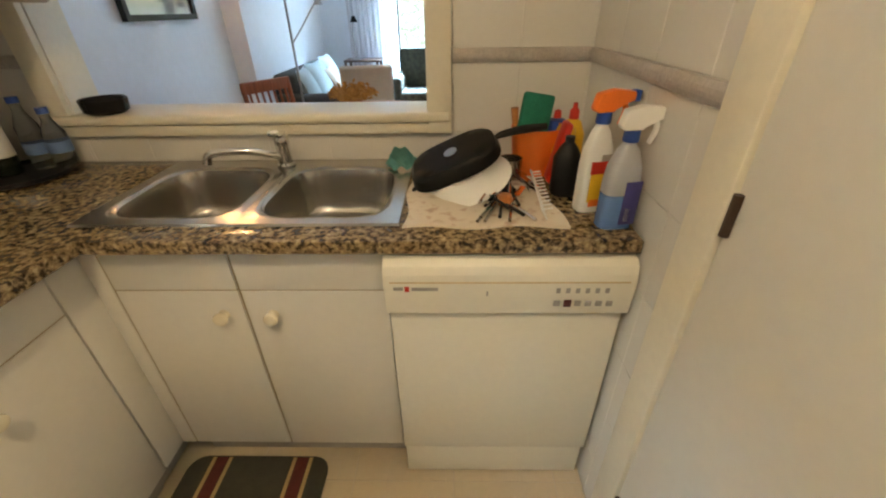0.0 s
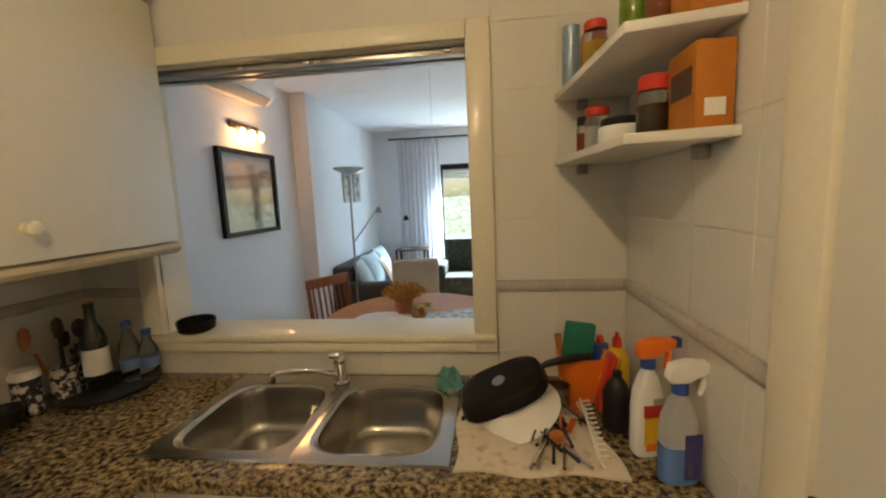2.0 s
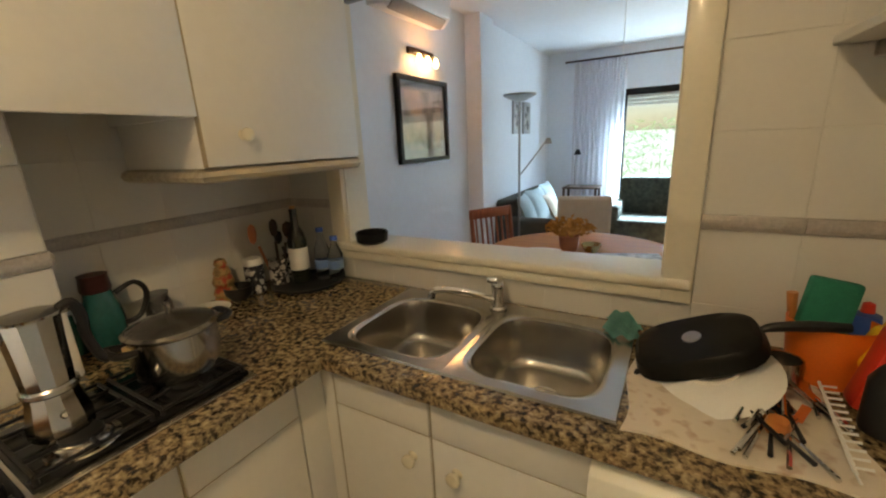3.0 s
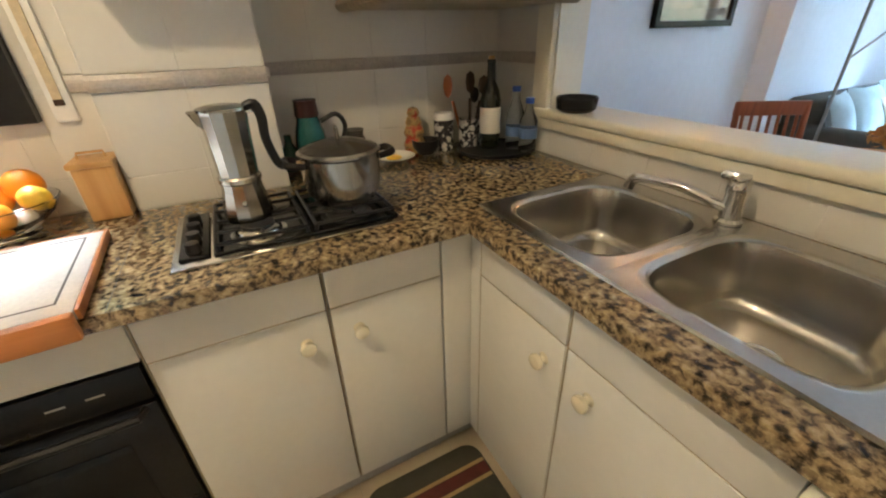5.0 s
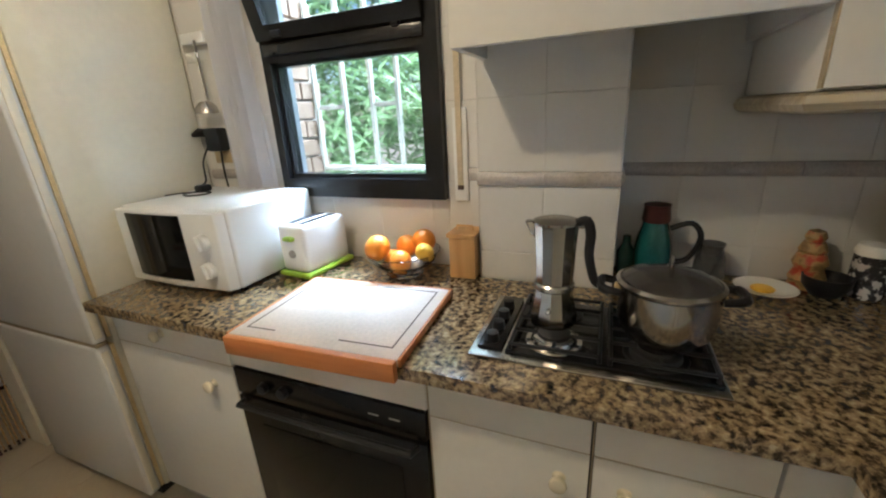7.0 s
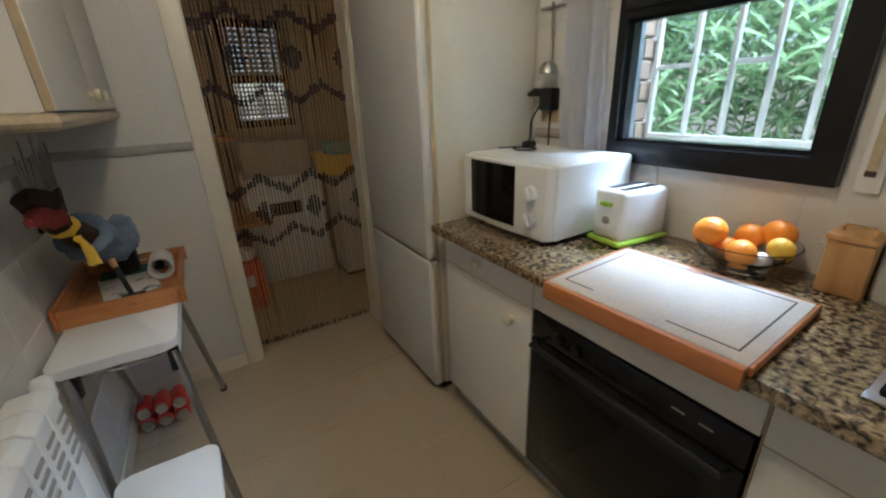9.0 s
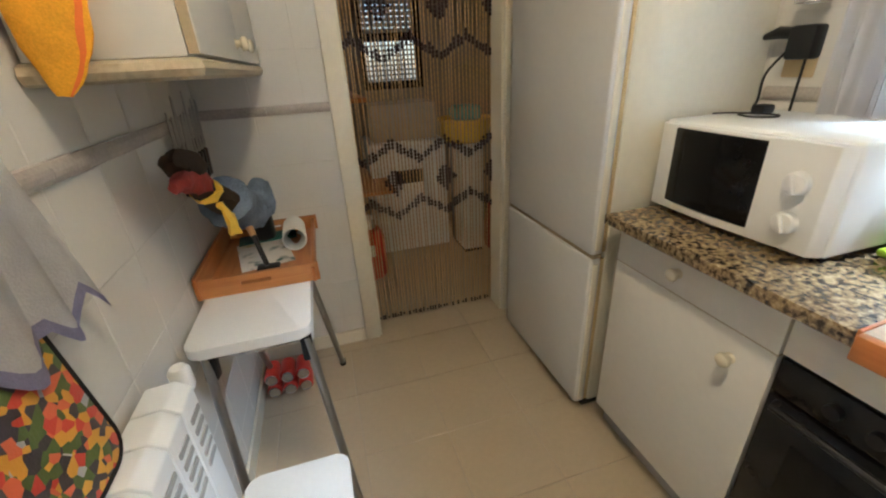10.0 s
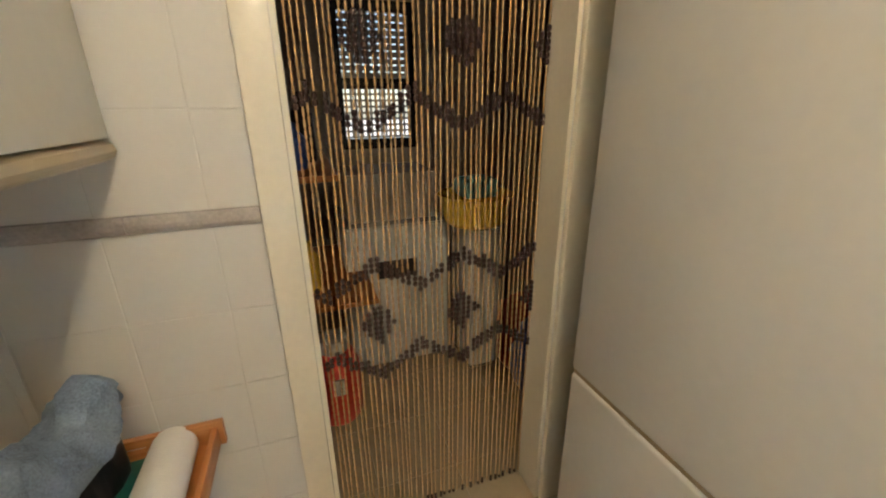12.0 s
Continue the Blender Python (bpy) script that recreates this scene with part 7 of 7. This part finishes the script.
part("base", box(-1.2, -0.42, 4.55, 6.1, 0.06, 0.42, 0.03, seg=3), SOFA, sofa)
part("backrest", box(-1.215, -0.98, 4.57, 6.08, 0.42, 0.80, 0.05, seg=3), SOFA, sofa)
for y in (4.48, 6.03):
    part("armrest", box(-1.2, -0.42, y, y + 0.16, 0.06, 0.62, 0.05, seg=3), SOFA, sofa)


def cushion(x, y, z, s, m, rx, ry, rz, lab):
    own = bmesh.new()
    n = 12
    g = {}
    for side in (1, -1):
        for i in range(n + 1):
            for j in range(n + 1):
                u, v = 2 * i / n - 1, 2 * j / n - 1
                h = 0.32 * max(0.0, (1 - abs(u) ** 2.5) * (1 - abs(v) ** 2.5)) ** 0.6
                pinch = 1 - 0.08 * (1 - abs(u * v))
                g[side, i, j] = own.verts.new((u * s * pinch, v * s * pinch, side * h * s))
        for i in range(n):
            for j in range(n):
                own.faces.new((g[side, i, j], g[side, i + 1, j], g[side, i + 1, j + 1], g[side, i, j + 1]))
    bmesh.ops.remove_doubles(own, verts=own.verts, dist=0.001)
    bmesh.ops.transform(own, matrix=pose(x, y, z, rx, ry, rz), verts=own.verts)
    single("cushion", own, m, lab, "cushion", "sofa cushions", smooth=70)


cushion(-0.90, 4.78, 0.63, 0.22, CUSHION, 0, 68, 8, "pale blue cushion leaning on the sofa back")
cushion(-0.90, 5.22, 0.64, 0.23, CUSHION, 0, 66, -6, "pale blue cushion leaning on the sofa back")
cushion(-0.80, 5.45, 0.60, 0.19, CREAMC, 0, 60, 6, "cream cushion leaning on the sofa back")
cushion(-0.92, 5.72, 0.66, 0.23, CUSHION, 0, 68, 0, "pale blue cushion leaning on the sofa back")
fl = thing("floor_lamp", (-0.98, 4.62, 0), "slim metal uplighter floor lamp with a reading arm", "floor lamp")
part("base", lathe([(0.0, 0.0), (0.13, 0.0), (0.13, 0.015), (0.02, 0.03), (0.0, 0.03)], (-0.88, 4.42, 0), 24), GREYM, fl)
part("pole", tube([(-0.88, 4.42, 0.02), (-0.88, 4.42, 1.80)], 0.011, 10), GREYM, fl)
part("shade", lathe([(0.02, 1.79), (0.06, 1.80), (0.155, 1.845), (0.16, 1.86), (0.05, 1.82), (0.0, 1.81)], (-0.88, 4.42, 0), 28), GREYM, fl)
part("arm", tube([(-0.88, 4.42, 1.08), (-0.80, 4.5, 1.2), (-0.66, 4.62, 1.42)], 0.007, 8), GREYM, fl)
part("reading_head", lathe([(0.02, 0.0), (0.04, -0.06), (0.035, -0.06), (0.0, 0.0)], (-0.65, 4.63, 1.44), 16), GREYM, fl)
for y in (5.12, 5.48):
    wp = thing("small_picture", (-1.215, y, 1.55), "small dark-framed picture on the living room wall", "picture", "small wall pictures")
    part("frame", box(-1.219, -1.195, y, y + 0.26, 1.50, 1.88, 0.004), GREYM, wp)
    part("print", box(-1.196, -1.193, y + 0.04, y + 0.22, 1.55, 1.83), cloth_pattern("small_print", [(0.4, (0.10, 0.09, 0.08)), (0.6, (0.45, 0.42, 0.38))], 14, 0.6, "noise"), wp)
sd = thing("side_table", (-0.62, 6.25, 0), "dark wooden side table beside the curtain", "side table")
part("top", box(-0.85, -0.38, 6.1, 6.45, 0.74, 0.765, 0.004), DARKW, sd)
for x in (-0.83, -0.41):
    for y in (6.12, 6.42):
        part("leg", tube([(x, y, 0.74), (x, y, 0.0)], 0.018, 8), DARKW, sd)
tl2 = thing("table_lamp", (-0.68, 6.25, 0.766), "small metal desk lamp on the side table", "lamp")
part("base", lathe([(0.0, 0.767), (0.07, 0.767), (0.07, 0.78), (0.0, 0.79)], (-0.70, 6.2, 0), 20), GREYM, tl2)
part("stem", tube([(-0.70, 6.2, 0.78), (-0.71, 6.2, 1.05), (-0.68, 6.18, 1.25)], 0.008, 8), GREYM, tl2)
part("shade", lathe([(0.02, 0.0), (0.05, -0.07), (0.046, -0.07), (0.0, -0.005)], (-0.67, 6.17, 1.27), 16), BLACKM, tl2)
s3 = thing("plaid_armchair", (0.35, 6.0, 0), "dark plaid armchair in front of the balcony door", "armchair")
part("backrest", box(-0.12, 0.75, 6.28, 6.45, 0.30, 0.90, 0.05, seg=3), PLAID, s3)
part("seat", box(-0.1, 0.73, 5.65, 6.28, 0.10, 0.43, 0.04, seg=3), PLAID, s3)
for x in (-0.18, 0.70):
    part("armrest", box(x, x + 0.12, 5.65, 6.4, 0.0, 0.60, 0.04, seg=3), PLAID, s3)
single("wooden_chest", box(0.5, 0.95, 5.0, 5.4, 0.0, 0.46, 0.01), BEECH, "low brown wooden chest in the living room", "chest")
cur = thing("long_curtain", (-0.5, 6.5, 0.03), "white sheer floor-length curtain beside the balcony door", "curtain")
b = bmesh.new()
rows = []
for i in range(61):
    u = i / 60
    rows.append([b.verts.new((-0.82 + 0.66 * u, 6.50 + 0.03 * math.sin(u * 60) + 0.01 * math.sin(u * 23), z)) for z in (0.04, 0.8, 1.6, 2.4)])
for a, c in zip(rows, rows[1:]):
    for j in range(3):
        b.faces.new((a[j], a[j + 1], c[j + 1], c[j]))
part("cloth", b, SHEER, cur)
part("rod", tube([(-0.95, 6.5, 2.42), (2.0, 6.5, 2.42)], 0.014, 10), DARKW, cur)
bd = thing("balcony_door", (0.7, 6.65, 0), "black-framed glazed balcony door with a half-lowered shutter", "door", kind="structure")
for x0, x1 in ((-0.22, -0.15), (0.66, 0.76), (1.58, 1.65)):
    part("stile", box(x0, x1, 6.63, 6.70, 0.0, 2.02, 0.004), BLACKM, bd)
part("rail", box(-0.15, 1.58, 6.632, 6.698, 1.94, 2.02), BLACKM, bd)
part("rail", box(-0.15, 1.58, 6.632, 6.698, 0.0, 0.08), BLACKM, bd)
for x0, x1 in ((-0.15, 0.66), (0.76, 1.58)):
    g = part("pane", box(x0, x1, 6.66, 6.665, 0.08, 1.94), WINGLASS, bd)
    g.visible_shadow = False
for k in range(4):
    part("shutter_slat", box(-0.2, 1.63, 6.72, 6.73, 1.80 + 0.05 * k, 1.845 + 0.05 * k, 0.003), GRILLE, bd)
cord = single("light_pull", tube([(0.16, 3.3, 2.56), (0.16, 3.3, 1.9)], 0.002, 6), WHITEP, "thin pale cord hanging from the living room ceiling", "cord")

# ---- outside ----
ground = structure("ground", box(-60, 60, -60, 60, -0.3, -0.14), mat("paving", (0.36, 0.33, 0.28), 0.9, vary=0.2, scale=3, bump=0.3, bump_scale=20), "pale paving and soil around the house", "ground")


def hedge(name, x0, x1, y0, y1, z0, z1, n, size, seed, lab):
    """A dense planting of narrow leaves on thin stems."""
    r = random.Random(seed)
    h = thing(name, ((x0 + x1) / 2, (y0 + y1) / 2, -0.14), lab, "hedge")
    verts, faces = [], []
    for i in range(n):
        p = Vector((r.uniform(x0, x1), r.uniform(y0, y1), z0 + (z1 - z0) * r.random()))
        if noise.noise(p * 1.6) < -0.28:
            continue
        e = Euler((r.uniform(-0.9, 0.9), r.uniform(-0.9, 0.9), r.uniform(0, 6.3))).to_matrix()
        s_ = size * r.uniform(0.6, 1.3)
        k = len(verts)
        verts += [tuple(p + e @ Vector(c) * s_ - h.location) for c in ((-1, 0, 0), (-0.3, -0.16, 0.05), (1, 0, -0.25), (-0.3, 0.16, 0.05))]
        faces.append((k, k + 1, k + 2, k + 3))
    me = bpy.data.meshes.new("foliage")
    me.from_pydata(verts, [], faces)
    me.materials.append(LEAF)
    ob = new("foliage", me)
    ob.parent = h
    ob["kind"] = "stuff"
    g = bmesh.new()
    for i in range(int(max(x1 - x0, y1 - y0) * 2.5)):
        x, y = r.uniform(x0, x1), r.uniform(y0, y1)
        tube([(x, y, -0.14), (x + r.uniform(-0.1, 0.1), y + r.uniform(-0.1, 0.1), z1 * 0.9)], [0.009, 0.003], 5, g)
    part("stems", g, STEMS, h)
    return h


hedge("garden_hedge", -3.2, -2.0, -2.6, 2.2, 0.0, 3.4, 36000, 0.085, 5, "sunlit bright green oleander hedge outside the window")
hedge("balcony_hedge", -2.0, 4.0, 9.6, 10.6, 0.0, 1.7, 2600, 0.10, 6, "sunlit green hedge beyond the balcony")
fw = structure("garden_wall", box(-6, 8, 11.5, 11.7, -0.14, 1.5), mat("render_wall", (0.7, 0.68, 0.62), 0.9, vary=0.1, scale=2), "pale rendered garden wall beyond the hedge", "wall")
gr = thing("window_grille", (-1.2, -0.05, 1.1), "white painted iron window grille", "grille")
for z in (1.184, 2.08):
    part("rail", box(-1.206, -1.192, -0.47, 0.4, z, z + 0.022, 0.002), GRILLE, gr)
ys = [-0.462, -0.312, -0.178, -0.055, 0.078, 0.20, 0.32]
for y in ys:
    part("bar", box(-1.212, -1.188, y - 0.0075, y + 0.0075, 1.206, 2.08, 0.002), GRILLE, gr)
for k, (a, c) in enumerate(zip(ys, ys[1:])):
    for z in ((1.448, 1.80) if k % 2 == 0 else (1.86,)):
        part("cross_bar", box(-1.206, -1.194, a + 0.009, c - 0.009, z, z + 0.018, 0.002), GRILLE, gr)
jb = structure("window_reveal", box(-1.225, -0.966, -0.56, -0.492, 1.0, 2.2), mat("brick_mortar", (0.34, 0.31, 0.27), 0.9, vary=0.15, scale=20), "brick-faced outer window reveal", "wall")
bme = None
for i in range(13):
    for j in range(2):
        z = 1.06 + 0.078 * i
        x = -1.16 + 0.132 * j + (0.03 if i % 2 else -0.03)
        if bme is None:
            b = box(-0.062, 0.062, -0.012, 0.012, -0.034, 0.034, 0.004, seg=1)
            bme = bpy.data.meshes.new("brick")
            b.to_mesh(bme)
            b.free()
            bme.materials.append(BRICKP)
        o = new("brick", bme)
        o.location = (x, -0.486, z)
        o.parent = jb


# ---- tiles ----
TILE_MESH = {}


def tile_mesh(name, w, h, t, material):
    key = (name, round(w, 4), round(h, 4))
    if key not in TILE_MESH:
        a, c, e = w / 2, h / 2, min(0.0016, w / 4, h / 4)
        v = [(-a, -c, 0), (a, -c, 0), (a, c, 0), (-a, c, 0), (-a, -c, t - 0.001), (a, -c, t - 0.001), (a, c, t - 0.001), (-a, c, t - 0.001),
             (-a + e, -c + e, t), (a - e, -c + e, t), (a - e, c - e, t), (-a + e, c - e, t)]
        f = [(8, 9, 10, 11)] + [(k, (k + 1) % 4, 4 + (k + 1) % 4, 4 + k) for k in range(4)] + [(4 + k, 4 + (k + 1) % 4, 8 + (k + 1) % 4, 8 + k) for k in range(4)]
        me = bpy.data.meshes.new(name)
        me.from_pydata(v, [], f)
        me.materials.append(material)
        TILE_MESH[key] = me
    return TILE_MESH[key]


def lay(parent, frame_m, regions, u0, v0, du, dv, gap, t, material, name="tile"):
    """Lays a grid of tiles on a plane (frame_m: its u, v and outward axes), cut to the regions (u0, u1, v0, v1)."""
    for r in regions:
        for i in range(math.floor((r[0] - u0) / du), math.ceil((r[1] - u0) / du)):
            for j in range(math.floor((r[2] - v0) / dv), math.ceil((r[3] - v0) / dv)):
                a, b_ = u0 + i * du + gap / 2, u0 + (i + 1) * du - gap / 2
                c, d = v0 + j * dv + gap / 2, v0 + (j + 1) * dv - gap / 2
                a, b_, c, d = max(a, r[0]), min(b_, r[1]), max(c, r[2]), min(d, r[3])
                if b_ - a < 0.008 or d - c < 0.008:
                    continue
                ob = new(name, tile_mesh(name, b_ - a, d - c, t, material))
                ob.matrix_basis = frame_m @ Matrix.Translation(((a + b_) / 2, (c + d) / 2, 0))
                ob.parent = parent


def facing(origin, u, out):
    u, out = Vector(u), Vector(out)
    v = out.cross(u)
    return Matrix(((u.x, v.x, out.x, origin[0]), (u.y, v.y, out.y, origin[1]), (u.z, v.z, out.z, origin[2]), (0, 0, 0, 1)))


# the planes of the walls; u runs so that v is up
P_NORTH = facing((0, NORTH + 0.004, 0), (1, 0, 0), (0, -1, 0))
P_SOUTH = facing((0, SOUTH - 0.004, 0), (-1, 0, 0), (0, 1, 0))
P_EAST = facing((EAST + 0.004, 0, 0), (0, -1, 0), (-1, 0, 0))


def p_west(x):
    return facing((x - 0.004, 0, 0), (0, 1, 0), (1, 0, 0))


D = 0.205
LOW, HIGH = (BAND0 - 6 * D, BAND0), (BAND1, BAND1 + 6 * D)


def wall_tiles(parent, m, spans, u0, name="tile"):
    """spans: u0, u1, z0, z1; the rows start at the border band."""
    for a, b_, z0, z1 in spans:
        if z0 < BAND0:
            lay(parent, m, [(a, b_, z0, min(z1, BAND0))], u0, LOW[0], D, D, 0.0014, 0.0016, TILE)
        if z1 > BAND1:
            lay(parent, m, [(a, b_, max(z0, BAND1), z1)], u0, HIGH[0], D, D, 0.0014, 0.0016, TILE)


def band(parent, m, a, b_):
    """The half-round border tiles, about 0.2 m long."""
    n = max(1, round((b_ - a) / 0.205))
    w = (b_ - a) / n
    prof = [(0.0, BAND0 + 0.0005), (0.0085, BAND0 + 0.002), (0.013, BAND0 + 0.012), (0.014, (BAND0 + BAND1) / 2), (0.013, BAND1 - 0.012), (0.0085, BAND1 - 0.002), (0.0, BAND1 - 0.0005)]
    me = bpy.data.meshes.new("border_tile")
    k = len(prof)
    me.from_pydata([(s_ * (w / 2 - 0.0007), v, o) for s_ in (-1, 1) for o, v in prof], [], [(q, q + 1, k + q + 1, k + q) for q in range(k - 1)] + [tuple(range(k)), tuple(range(2 * k - 1, k - 1, -1))])
    me.materials.append(BAND)
    for i in range(n):
        ob = new("border_tile", me)
        ob.matrix_basis = m @ Matrix.Translation((a + (i + 0.5) * w, 0, 0))
        ob.parent = parent


wall_tiles(wall_north, P_NORTH, [(RECESS, HX0, 0.9, TOP), (HX1, EAST, 0.9, TOP), (HX0, HX1, 0.9, HZ0), (HX0, HX1, HZ1, TOP)], 0.57)
band(wall_north, P_NORTH, HX1 + 0.074, EAST - 0.001)
band(wall_north, P_NORTH, RECESS, HX0 - 0.077)
wall_tiles(wall_east, P_EAST, [(-NORTH, -0.974, 0.0, TOP), (-DY0 + 0.087, -SOUTH, 0.0, TOP), (-0.974, -DY0 + 0.087, 2.122, TOP)], -NORTH)
band(wall_east, P_EAST, -NORTH, -0.975)
band(wall_east, P_EAST, -DY0 + 0.088, -SOUTH)
wall_tiles(wall_south, P_SOUTH, [(-EAST, -SX1 - 0.075, 0.0, TOP), (-SX0 + 0.092, -WEST, 0.0, TOP), (-SX1 - 0.075, -SX0 + 0.092, 2.142, TOP)], -EAST)
band(wall_south, P_SOUTH, -EAST, -SX1 - 0.075)
wall_tiles(wall_west, p_west(WEST), [(SOUTH, WY0, 0.9, TOP), (WY1, 0.40, 0.9, TOP), (WY0, WY1, 0.9, WZ0), (WY0, WY1, WZ1, TOP)], -0.2)
band(wall_west, p_west(WEST), -0.80, WY0 - 0.2)
band(wall_west, p_west(WEST), 0.343, 0.398)
wall_tiles(wall_west, p_west(PILLAR), [(0.396, 0.789, 0.9, TOP)], 0.59)
band(wall_west, p_west(PILLAR), 0.396, 0.789)
wall_tiles(wall_west, p_west(RECESS), [(0.785, NORTH, 0.9, TOP)], 0.955)
band(wall_west, p_west(RECESS), 0.785, NORTH)
P_PIER_N = facing((0, 0.785, 0), (-1, 0, 0), (0, 1, 0))
wall_tiles(wall_west, P_PIER_N, [(-PILLAR + 0.0, -RECESS, 0.9, TOP)], -PILLAR)
band(wall_west, P_PIER_N, -PILLAR, -RECESS)
P_PIER_S = facing((0, 0.40, 0), (1, 0, 0), (0, -1, 0))
wall_tiles(wall_west, P_PIER_S, [(WEST, PILLAR, 0.9, TOP)], WEST)
P_FLOOR = facing((0, 0, -0.003), (1, 0, 0), (0, 0, 1))
lay(floor, P_FLOOR, [(-0.98, EAST, -3.2, NORTH)], 0.24, 0.10, 0.33, 0.33, 0.002, 0.0025, FLOOR_T, "floor_tile")
